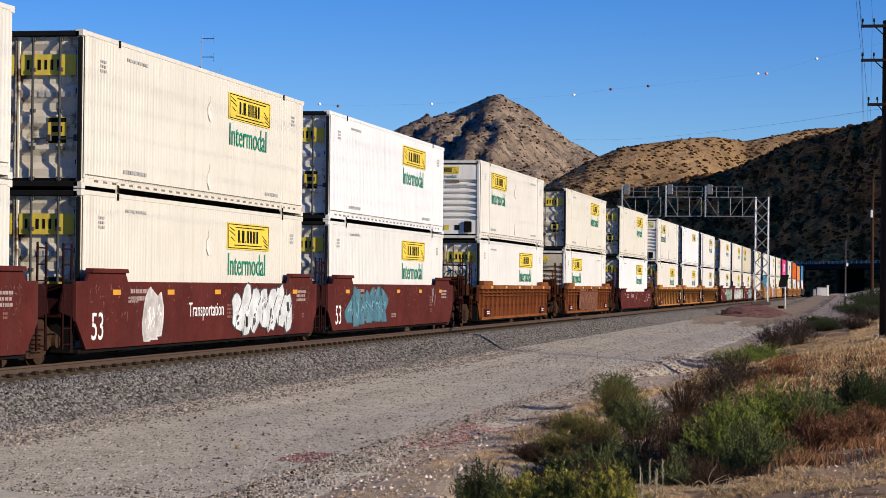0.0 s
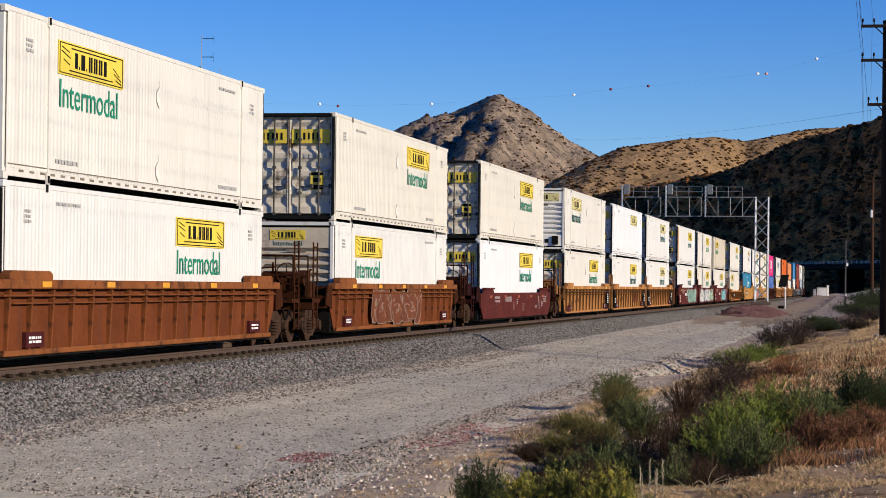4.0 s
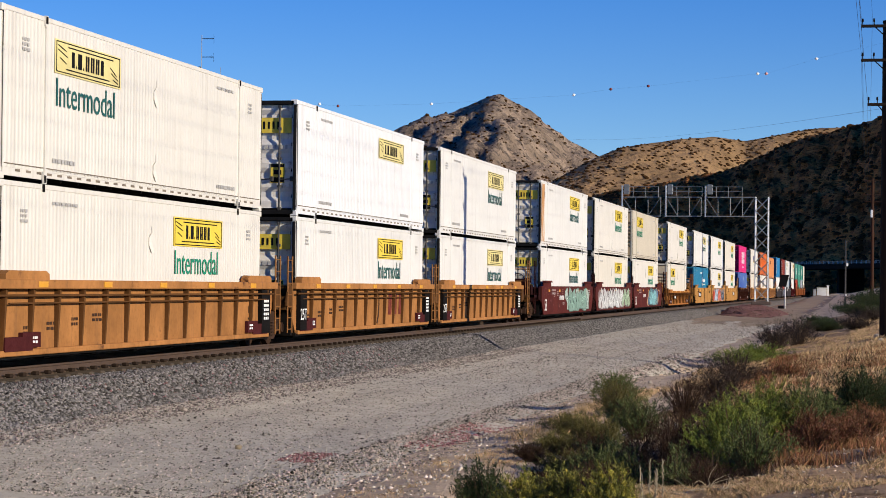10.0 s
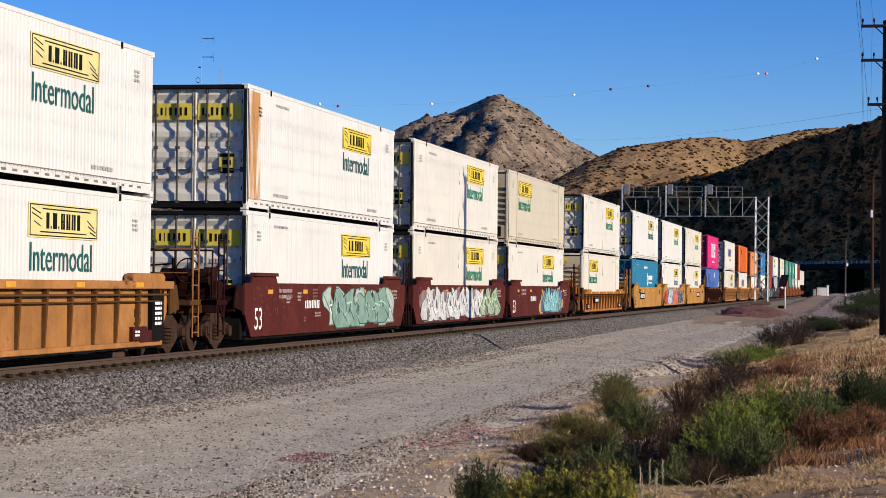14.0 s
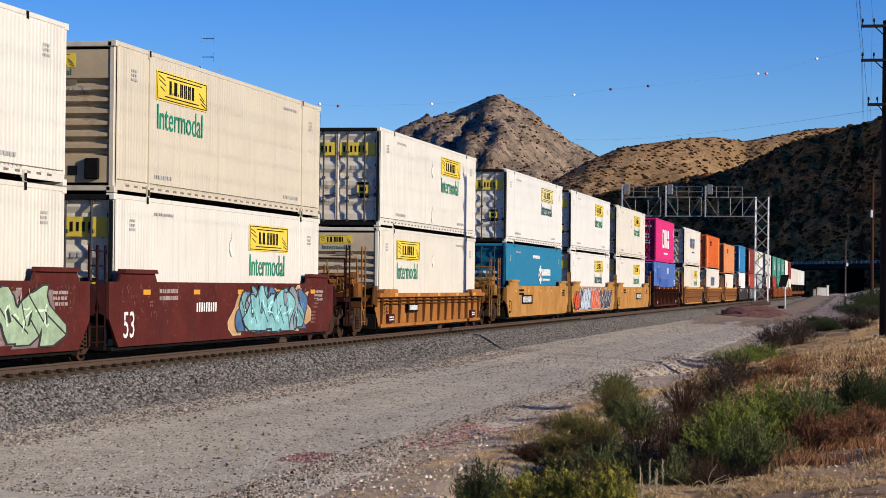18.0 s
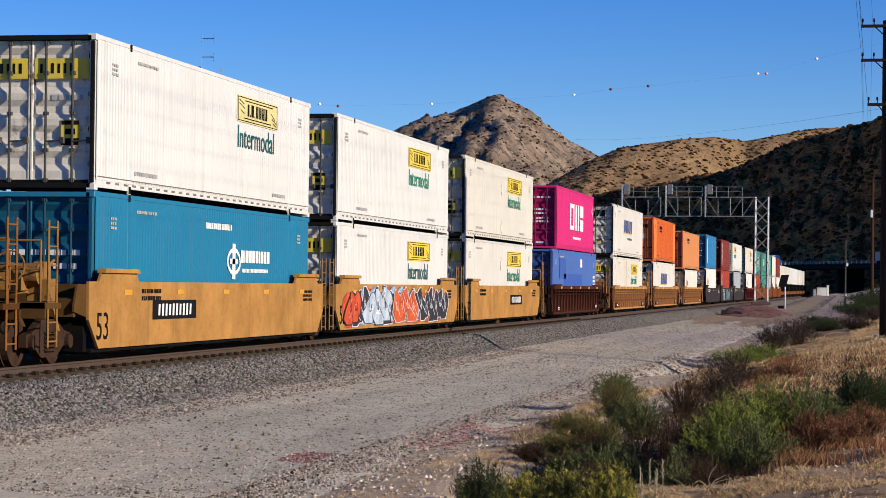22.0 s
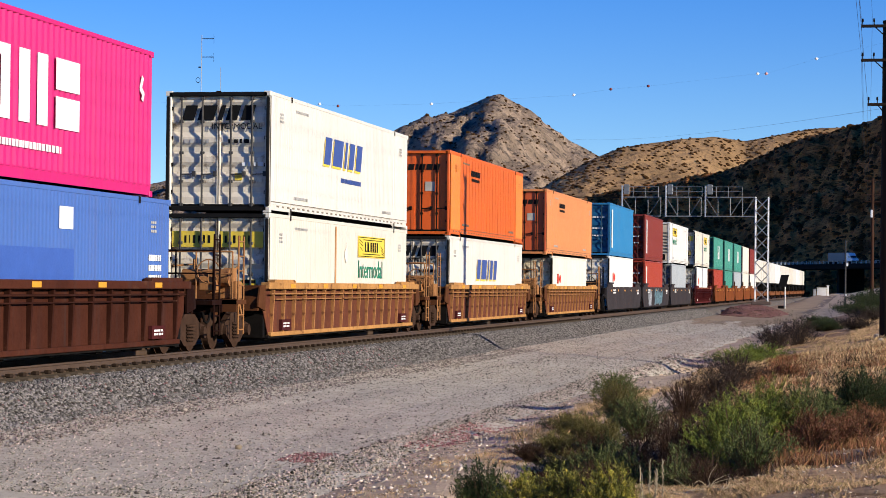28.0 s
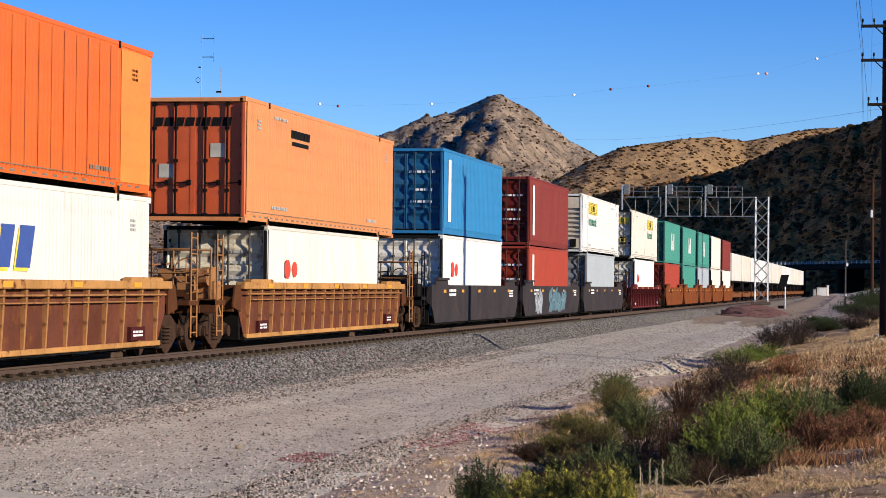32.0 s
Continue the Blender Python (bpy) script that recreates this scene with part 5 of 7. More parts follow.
def scaled_z(bm, k):
    bmesh.ops.transform(bm, matrix=Matrix.Diagonal((1, 1, k, 1)), verts=bm.verts)
    return bm


# fill, outline, start, end (metres from the car's front), number of shapes, seed
ART = {
    "white": [((0.42, 0.39, 0.37), (0.50, 0.49, 0.48), 3.9, 4.9, -3, 21), ((0.52, 0.53, 0.53), (0.05, 0.05, 0.05), 10.0, 15.1, 7, 22)],
    "teal": [((0.06, 0.15, 0.19), (0.04, 0.08, 0.10), 2.4, 7.0, -7, 23)],
    "pale": [((0.34, 0.40, 0.35), (0.05, 0.13, 0.10), 7.8, 15.8, -9, 24), ((0.17, 0.27, 0.22), (0.03, 0.06, 0.05), 8.6, 15.0, -6, 43)],
    "snow": [((0.20, 0.14, 0.14), (0.16, 0.11, 0.11), 1.4, 15.6, -11, 49), ((0.46, 0.46, 0.45), (0.03, 0.03, 0.03), 1.6, 6.6, -6, 25), ((0.48, 0.49, 0.48), (0.03, 0.03, 0.03), 5.8, 12.6, -9, 26), ((0.27, 0.36, 0.24), (0.03, 0.03, 0.03), 12.5, 15.8, -4, 27)],
    "wild": [((0.42, 0.25, 0.11), (0.45, 0.33, 0.20), 8.3, 14.9, -9, 28), ((0.06, 0.13, 0.24), (0.03, 0.03, 0.04), 8.8, 14.6, -8, 29), ((0.14, 0.29, 0.31), (0.03, 0.03, 0.04), 9.0, 14.2, -9, 30), ((0.22, 0.25, 0.28), (0.03, 0.03, 0.03), 9.6, 13.6, -6, 41), ((0.18, 0.39, 0.41), (0.03, 0.03, 0.04), 9.4, 13.2, -5, 42)],
    "fire": [((0.50, 0.08, 0.025), (0.36, 0.05, 0.025), 1.0, 14.0, -14, 31), ((0.24, 0.36, 0.50), (0.16, 0.24, 0.36), 2.4, 9.4, -8, 34), ((0.03, 0.03, 0.038), (0.52, 0.53, 0.55), 1.8, 9.0, -11, 32), ((0.40, 0.46, 0.54), (0.05, 0.06, 0.08), 3.6, 6.6, -3, 48), ((0.03, 0.03, 0.038), (0.52, 0.53, 0.55), 9.4, 15.6, -8, 33), ((0.50, 0.07, 0.025), (0.05, 0.02, 0.02), 1.2, 2.6, -2, 50), ((0.50, 0.085, 0.025), (0.45, 0.42, 0.42), 7.2, 10.4, -4, 45)],
    "scrawl": [((0.125, 0.036, 0.011), (0.20, 0.135, 0.095), 4.6, 11.6, 6, 46), ((0.115, 0.034, 0.011), (0.18, 0.115, 0.08), 5.4, 10.8, -5, 47)],
    "rust": [((0.30, 0.26, 0.21), (0.20, 0.15, 0.11), 4.8, 9.6, 5, 35)],
    "dim": [((0.08, 0.15, 0.18), (0.06, 0.08, 0.10), 7.6, 12.6, -6, 36), ((0.25, 0.27, 0.29), (0.08, 0.08, 0.10), 3.4, 5.2, -3, 37)],
}


def bubble(rng, yc, w, z0, z1):
    """Outlines of one swollen, leaning shape: its rim and the small gaps in it."""
    n = 12
    lean = rng.uniform(-0.15, 0.3)
    pts = []
    zc, hh = (z0 + z1) / 2, (z1 - z0) * 0.56
    for k in range(n):
        a = 2 * math.pi * k / n
        sq = 1.0 / max(abs(math.cos(a)), abs(math.sin(a))) ** 0.75
        rr = sq * rng.uniform(0.78, 1.06)
        zz = hh * rr * math.sin(a)
        pts.append((yc + w * 0.56 * rr * math.cos(a) + lean * zz, zc + max(-hh, min(hh, zz))))
    gaps = []
    for _ in range(rng.choice((1, 1, 2))):
        gy, gz = yc + rng.uniform(-0.12, 0.12) * w, zc + rng.uniform(-0.5, 0.5) * hh
        gw, gh = w * rng.uniform(0.05, 0.12), hh * rng.uniform(0.18, 0.34)
        gaps.append([(gy - gw + lean * -gh, gz - gh), (gy + gw + lean * -gh, gz - gh * 0.8), (gy + gw * 0.8 + lean * gh, gz + gh), (gy - gw * 0.9 + lean * gh, gz + gh * 0.9)])
    return pts, gaps


def flame(rng, yc, w, z0, z1):
    """A tall leaning leaf shape with a bent spine."""
    n = 7
    lean, bow = rng.uniform(-0.4, 0.6) * w, rng.uniform(-0.35, 0.35) * w
    left, right = [], []
    for k in range(n):
        u = k / (n - 1)
        half = w * (0.10 + 0.42 * math.sin(math.pi * min(1.0, u * 0.9 + 0.12)) ** 0.8) * rng.uniform(0.8, 1.15)
        y = yc + lean * (u - 0.5) + bow * math.sin(2 * math.pi * u)
        z = z0 + (z1 - z0) * u
        left.append((y - half, z))
        right.append((y + half, z))
    pts = right + left[::-1]
    return pts, [[(yc - 0.04 * w, z0 + 0.35 * (z1 - z0)), (yc + 0.06 * w, z0 + 0.38 * (z1 - z0)), (yc + 0.04 * w + 0.3 * lean, z0 + 0.66 * (z1 - z0)), (yc - 0.05 * w + 0.3 * lean, z0 + 0.62 * (z1 - z0))]]


def graffiti(car, art, x, h):
    """Swollen spray-painted shapes with a rim, in layers on the side."""
    for k, (fill, rim, y0, y1, n, seed) in enumerate(ART[art]):
        rng = random.Random(seed)
        make, n = (flame, -n) if n < 0 else (bubble, n)
        step = (y1 - y0) / n
        mf, mr = [mat("spray_%s_%s%d" % (key, art, k), m, 0.6, 0.0, 0.35, 2.5, spots=tuple(0.5 * c + 0.05 for c in m), spot_at=0.6, spot_scale=2.0) for key, m in (("fill", fill), ("rim", rim))]
        mh = mat("spray_line_%s%d" % (art, k), tuple(min(0.7, 1.7 * c + 0.06) for c in fill), 0.6, 0.0, 0.3, 2.5)
        for i in range(n):
            fb, rb = bmesh.new(), bmesh.new()
            yc = -h + y0 + (i + 0.5) * step
            low, top = rng.uniform(0.34, 0.48), rng.uniform(1.22, 1.44)
            pts, gaps = make(rng, yc, step * (1.06 if make is bubble else 1.5), low, top)
            cy, cz = sum(p[0] for p in pts) / len(pts), sum(p[1] for p in pts) / len(pts)
            o = 0.0006 * i + 0.006 * k
            prism(rb, [(cy + (p[0] - cy) * 1.0 + (0.075 if p[0] > cy else -0.075), cz + (p[1] - cz) * 1.06) for p in pts], o, o + 0.0012)
            prism(fb, pts, o, o + 0.0024)
            for g in gaps:
                prism(rb, g, o, o + 0.0032)
            strokes(rb, [(pts[1][0], pts[1][1], cy + 0.1 * step, cz), (pts[8][0], pts[8][1], cy - 0.15 * step, cz - 0.1)], 0.035, o + 0.0022)
            hb = bmesh.new()
            for q in range(3):
                a, b = pts[rng.randrange(len(pts))], pts[rng.randrange(len(pts))]
                f, g = rng.uniform(0.25, 0.6), rng.uniform(0.25, 0.6)
                m1 = (cy + (a[0] - cy) * f, cz + (a[1] - cz) * f)
                m2 = (cy + (b[0] - cy) * g + rng.uniform(-0.05, 0.05), cz + (b[1] - cz) * g)
                kn = ((m1[0] + m2[0]) / 2 + rng.uniform(-0.12, 0.12), (m1[1] + m2[1]) / 2 + rng.uniform(-0.08, 0.08))
                strokes(hb, [(*m1, *kn), (*kn, *m2)], rng.uniform(0.02, 0.05), o + 0.0026)
            blob = piece("sprayed_shape", shared("sprayed|%s%d%d" % (art, k, i), lambda: fb), mf, car, (x + 0.002, 0, 0), (0, 0, 0), "spray-painted swollen shape")
            piece("outline", shared("outline|%s%d%d" % (art, k, i), lambda: rb), mr, blob)
            piece("highlight", shared("highlight|%s%d%d" % (art, k, i), lambda: hb), mh, blob)


# ---------------- the order of the train ----------------
def W(c="white", **k):
    return dict(L=16.15, c=c, mark="company", **k)


def C40(c, mark="", **k):
    return dict(L=12.19, c=c, mark=mark, **k)


NAMES = {"white": "white", "cream": "cream-white", "warm": "off-white", "cool": "clean white", "tan": "tan-white", "teal": "teal-blue", "pink": "bright magenta", "blue": "faded blue", "orange": "orange", "apl": "blue", "darkred": "dark red", "red": "red", "green": "green", "grey": "pale grey", "paleorange": "pale orange"}
# start of the container row (s, metres along the track), upper, lower, car style, car colour, spray paint, number
ROW = [
    (22.2, W("warm"), W("warm"), "plate", "red", "", ""),
    (41.7, W("cream"), W("cream"), "plate", "red", "white", "53"),
    (60.6, W("cool"), W("white"), "plate", "red", "teal", "53"),
    (83.8, W("warm", nose=True), W("white"), "rib", "orange", "", ""),
    (107.1, W("cream"), W("white", nose=True), "rib", "orange", "scrawl", ""),
    (129.7, W("cream"), W("cool"), "plate", "red", "", ""),
    (152.6, W("warm", nose=True, pale=True, dark=True), W("warm"), "rib", "yellow", "", ""),
    (172.0, W("cool", pale=True, dark=True, word=False), W("white", dark=True), "rib", "yellow", "blocks", "25T"),
    (190.9, W("white", pale=True, dark=True), W("white", pale=True, dark=True), "rib", "yellow", "", "25T"),
    (213.9, W("white", dark=True, stain=(-7.45, 0.95)), W("white", dark=True), "plate", "red", "pale", "53"),
    (232.9, W("warm"), W("cream"), "plate", "red", "snow", ""),
    (251.6, W("tan", nose=True), W("warm"), "plate", "red", "wild", "53"),
    (274.9, W("warm"), W("cream", nose=True), "rib", "tan", "", ""),
    (297.9, W("white", dark=True, pale=True), dict(L=16.15, c="teal", mark="robin"), "plate", "gold", "", "53"),
    (317.0, W("white"), W("white", dark=True), "plate", "gold", "fire", "53"),
    (336.2, W("cream"), W("warm"), "plate", "gold", "", "53"),
    (358.3, dict(L=13.72, c="pink", mark="tall"), dict(L=16.15, c="blue", mark="patch", trim="blue"), "rib", "brown", "", ""),
    (382.1, dict(L=16.15, c="warm", mark="slant"), W("cream", stain=(-1.3, 0.14)), "rib", "rust", "", ""),
    (405.3, dict(L=16.15, c="orange", mark="small"), dict(L=16.15, c="warm", mark="slant"), "rib", "rust", "", ""),
    (428.3, dict(L=16.15, c="paleorange", mark="small"), C40("cream", "redmark", tall=0.8947), "rib", "rust", "", ""),
    (450.4, C40("apl", "bar"), C40("white", "redmark"), "plate", "slate", "", ""),
    (469.6, C40("darkred", "bar"), C40("red", "bar"), "plate", "slate", "dim", ""),
    (488.9, W("white", nose=True), C40("grey"), "plate", "slate", "", ""),
    (511.8, W("cream"), C40("white", "redmark"), "rib", "maroon", "", ""),
]
# shorter wells with forty-foot boxes, then trailers on flat cars
SHORT = [
    (533.6, C40("green", "greenmark"), C40("red")), (548.6, C40("green", "greenmark"), C40("green")), (563.6, C40("green", "greenmark"), C40("grey")),
    (578.6, C40("cream"), C40("cream")), (593.6, C40("darkred"), C40("warm")),
]
for s0, up, low in SHORT:
    ROW.append((s0 - 1.98, up, low, "plate40", "orange", "", ""))

BEND_AT, BEND_R = 462.0, 380.0     # beyond this the track turns away to the left
DTAN = 14.14 * math.tan(radians(10.82))


def gone(t):
    """How far the train has moved after t seconds."""
    q = t / 32.0
    return 32.0 * q * (11.478 + q * (-0.238 + q * (0.930 - 0.428 * q)))


def track_pose(s, z=0.0, dx=0.0):
    """The pose on the track's centre line at s metres from the camera's foot."""
    if s <= BEND_AT:
        return pose(dx, s, z)
    a = (s - BEND_AT) / BEND_R
    return pose(-BEND_R + (BEND_R + dx) * math.cos(a), BEND_AT + (BEND_R + dx) * math.sin(a), z, 0, 0, math.degrees(a))


MOVERS = []     # (thing, place along the train, height, turned)


def put_on_train(thing, s, z, turned=False):
    MOVERS.append((thing, s, z, turned))


def make_container(spec, lower):
    nose = spec.get("nose", False)
    L = spec["L"]
    mk = spec.get("mark", "")
    what = {"company": "yellow sign, green word", "slant": "navy slanted mark", "tall": "tall white mark", "robin": "white ring mark", "patch": "darker repainted patches", "small": "small black mark", "redmark": "small red mark", "greenmark": "white block mark", "bar": "white door print", "": "plain sides"}[mk]
    lab = "%s steel container, %s, %s" % (NAMES[spec["c"]], what, "in a well car" if lower else "stacked on top")
    c = container(L, spec["c"], nose, label=lab)
    dress(c, L, mk, -1 if nose else 1, nose, spec.get("pale", False), spec.get("dark", False), spec.get("stain"), spec["c"] == "orange", spec.get("word", True), spec["c"] in ("cream", "warm"))
    return c


for i, (s0, up, low, style, colour, art, number) in enumerate(ROW):
    L = 16.15 if style != "plate40" else 12.19
    s0 = s0 + (1.98 if style == "plate40" else 0.0) - DTAN
    mid = s0 + L / 2
    nxt = ROW[i + 1][0] - DTAN + (1.98 if ROW[i + 1][3] == "plate40" else 0.0) if i + 1 < len(ROW) else s0 + L + 3.0
    prv = ROW[i - 1][0] - DTAN + (1.98 if ROW[i - 1][3] == "plate40" else 0.0) + (16.15 if ROW[i - 1][3] != "plate40" else 12.19) if i else s0 - 3.4
    front, rear = (s0 - prv) / 2, (nxt - s0 - L) / 2
    car = well_car("plate" if style == "plate40" else style, colour, L, front, rear, art, number, i < 15, i in (5, 12))
    put_on_train(car, mid, 0.0)
    for spec, z, lower in ((low, BASE, True), (up, BASE + CH + 0.012, False)):
        c = make_container(spec, lower)
        if "tall" in spec:
            c.scale = (1, 1, spec["tall"])
        elif not lower:
            z -= CH * (1 - low.get("tall", 1.0))
        put_on_train(c, mid, z, spec.get("nose", False))
LAST = ROW[-1][0] + 16.0 - DTAN


# flat cars with highway trailers at the tail
def flat_car():
    car = new("flat_car")
    tagged(car, "rusty orange-brown spine car for highway trailers", "flat car", "cars of the freight train")
    m = steel("rust", CAR["rust"])
    piece("deck", shared("spine", lambda: boxes((-0.5, -8.6, 0.75, 0.5, 8.6, 1.1), (-1.35, -8.4, 0.95, 1.35, -5.2, 1.1), (-1.35, 3.6, 0.95, 1.35, 7.2, 1.1), bevel=0.02)), m, car)
    for sx in (-1, 1):
        piece("side_beam", shared("spine_beam", lambda: boxes((-0.05, -8.4, 0.55, 0.05, 7.2, 0.95))), m, car, (sx * 1.3, 0, 0))
    add_truck(car, 8.6)
    piece("hitch", shared("hitch", lambda: boxes((-0.5, -0.3, 1.1, 0.5, 0.3, 1.9), bevel=0.05)), M_DARK, car, (0, 6.6, 0))
    return car


def trailer(colour):
    t = new("highway_trailer")
    tagged(t, "%s highway trailer carried on a spine car" % NAMES[colour], "trailer", "highway trailers on the train")
    m = paint(colour)
    piece("box", shared("trailer_box", lambda: boxes((-1.28, -8.05, 0, 1.28, 8.05, 2.85), bevel=0.05)), m, t)
    for y in (-7.9, -4, 0, 4, 7.9):
        for sx in (-1, 1):
            piece("post", shared("trailer_post", lambda: boxes((-0.012, -0.05, 0.05, 0.012, 0.05, 2.8))), m, t, (sx * 1.285, y, 0))
    piece("rail", shared("trailer_rail", lambda: boxes((-1.30, -8.05, -0.12, 1.30, 8.05, 0.03))), M_DARK, t)
    for y in (-6.6, -5.4):
        for sx in (-1, 1):
            piece("wheel", shared("tyre", lambda: rod(bmesh.new(), (-0.13, 0, 0), (0.13, 0, 0), 0.5, 16)), M_BLACK, t, (sx * 1.1, y, -0.62))
    return t


for i in range(13):
    s = LAST + 9.5 + i * 18.2
    put_on_train(flat_car(), s, 0.0)
    put_on_train(trailer(("warm", "cream", "white", "cool", "warm")[i % 5]), s, 2.22)
# ---------------- signal bridge ----------------
GY = 188.0
M_WIRE = mat("black_wire", (0.02, 0.02, 0.022), 0.6)


def signal_bridge():
    g = tagged(new("signal_bridge"), "grey galvanised lattice signal bridge over the tracks with three signal cages", "signal bridge")
    zt, zb = 9.0, 7.42
    mat_t = mat("weathered_truss_steel", (0.17, 0.175, 0.18), 0.55, 0.4, 0.2, 3.0)
    tower = part("tower", boxes((5.5, GY - 0.8, 0.15, 7.1, GY + 0.8, 0.42), bevel=0.03), mat("tower_concrete", (0.1, 0.075, 0.065), 0.9, 0, 0.15), g, "concrete foot of the tower")
    for x in (5.78, 6.82):
        for y in (GY - 0.28, GY + 0.28):
            part("tower_leg", boxes((x - 0.05, y - 0.05, 0.40, x + 0.05, y + 0.05, 9.05), bevel=0.01), mat("pale_galvanised", (0.76, 0.76, 0.741), 0.5, 0.0, 0.1), tower)
    n = 8
    for k in range(n):
        z0 = 0.45 + k * 8.5 / n
        z1 = z0 + 8.5 / n
        for y in (GY - 0.34, GY + 0.34):
            part("brace", rod(bmesh.new(), (5.78, y, z0), (6.82, y, z1), 0.03, 6), mat("dull_galvanised_brace", (0.2, 0.205, 0.21), 0.5, 0.3, 0.15, 3.0), tower)
            part("brace", rod(bmesh.new(), (6.82, y, z0), (5.78, y, z1), 0.03, 6), mat("dull_galvanised_brace", (0.2, 0.205, 0.21), 0.5, 0.3, 0.15, 3.0), tower)
        for x in (5.72, 6.88):
            part("brace", rod(bmesh.new(), (x, GY - 0.28, z0), (x, GY + 0.28, z1), 0.03, 6), mat_t, tower)
    dull = mat("dark_girder_steel", (0.020, 0.019, 0.018), 0.8, 0.0, 0.2, 3.0)
    for z in (zb, zt):
        part("chord", boxes((-13.0, GY + 0.24, z - 0.04, 5.72, GY + 0.32, z + 0.04)), dull, g, "dark rear chord")
    part("walkway", boxes((-13.0, GY - 0.2, zt - 0.02, 5.5, GY + 0.45, zt + 0.0)), dull, g, "dark grating")
    # three bays with a light front truss
    for b0, b1 in ((-5.22, -2.05), (-1.60, 1.30), (1.68, 5.72)):
        for z in (zb, zt):
            part("chord", boxes((b0, GY - 0.32, z - 0.045, b1, GY - 0.24, z + 0.045)), mat_t, g)
        n = 3 if b1 - b0 < 3.5 else 4
        for k in range(n + 1):
            x = b0 + (b1 - b0) * k / n
            part("upright", rod(bmesh.new(), (x, GY - 0.28, zb), (x, GY - 0.28, zt), 0.033, 6), mat_t, g)
            part("cross_tie", rod(bmesh.new(), (x, GY - 0.28, zt), (x, GY + 0.28, zt), 0.03, 6), dull, g)
            if k in (0, n - 1) or (n == 4 and k == 2):
                x2 = b0 + (b1 - b0) * (k + 1) / n
                part("brace", rod(bmesh.new(), (x, GY - 0.28, zt if k == 0 else zb), (x2, GY - 0.28, zb if k == 0 else zt), 0.026, 6), mat_t, g)
    # three cages: a white post, rails above the truss and a signal head each
    for x0 in (-5.22, -1.60, 1.68):
        part("cage_post", boxes((x0 - 0.06, GY - 0.72, 7.35, x0 + 0.06, GY - 0.60, 9.95), bevel=0.01), M_GALV, g, "bright steel post")
        for x in (x0 + 0.9, x0 + 1.9, x0 + 3.0):
            part("rail_post", rod(bmesh.new(), (x, GY - 0.62, 9.0), (x, GY - 0.62, 9.85), 0.028, 6), mat_t, g)
        for z in (9.45, 9.85):
            part("handrail", rod(bmesh.new(), (x0, GY - 0.62, z), (x0 + 3.05, GY - 0.62, z), 0.022, 6), mat_t, g)
        hd = part("signal_head", boxes((x0 + 0.12, GY - 0.60, 9.20, x0 + 0.58, GY - 0.48, 10.05), bevel=0.05), mat("signal_back", (0.16, 0.17, 0.18), 0.5, 0.3, 0.2), g, "grey backs of a signal head")
        for z in (9.42, 9.80):
            part("hood", rod(bmesh.new(), (x0 + 0.35, GY - 0.280, z), (x0 + 0.35, GY - 0.15, z), 0.13, 12), M_BLACK, hd)
    part("far_tower", boxes((-13.1, GY - 0.6, -0.7, -12.7, GY + 0.6, 9.1), bevel=0.02), mat_t, g)
    return g


signal_bridge()


# ---------------- poles, wires and small things along the line ----------------
M_WOOD = mat("weathered_pole_wood", (0.021, 0.0147, 0.0112), 0.9, 0.0, 0.3, 2.0, 0.004, 20.0, stretch=(4, 4, 0.4))
M_REDWOOD = mat("reddish_pole_wood", (0.05, 0.024, 0.015), 0.9, 0.0, 0.3, 2.0, 0.004, 20.0, stretch=(4, 4, 0.4))


def utility_pole(x, y, z0, z1, r, label, arms, wood, half=1.25):
    p = tagged(new("utility_pole"), label, "utility pole", "poles of the power line")
    p.location = (x, y, z0)
    part("pole", rod(bmesh.new(), (0, 0, -0.6), (0, 0, z1 - z0), r, 16, r * 0.8), wood, p)
    for dz, half in arms:
        z = z1 - z0 - dz
        arm = part("crossarm", boxes((-half, -0.20, z - 0.045, half, -0.08, z + 0.045), bevel=0.01), wood, p)
        for sx in (-0.95, -0.55, 0.55, 0.95):
            part("insulator", rod(rod(bmesh.new(), (sx * half, -0.14, z + 0.05), (sx * half, -0.14, z + 0.16), 0.018, 6), (sx * half, -0.14, z + 0.14), (sx * half, -0.14, z + 0.24), 0.036, 10, 0.026), M_DARK, arm)
        part("arm_brace", rod(bmesh.new(), (-half * 0.55, -0.14, z), (0, -0.14, z - 0.45), 0.018, 6), M_DARK, p)
        part("arm_brace", rod(bmesh.new(), (half * 0.55, -0.14, z), (0, -0.14, z - 0.45), 0.018, 6), M_DARK, p)
    return p


utility_pole(15.86, 72.6, 0.1, 10.0, 0.26, "dark wooden utility pole with three crossarms", ((0.18, 0.88), (1.26, 0.88), (2.66, 0.67)), M_WOOD)
far_pole = utility_pole(15.15, 300.0, 0.3, 16.0, 0.24, "reddish-brown wooden utility pole with crossarms", ((0.3, 1.3), (2.1, 1.3), (3.0, 1.0)), M_REDWOOD)
part("marker", boxes((-0.25, -0.34, 10.6, 0.05, -0.25, 11.6), bevel=0.02), M_WHITE, far_pole, "white marker plate")


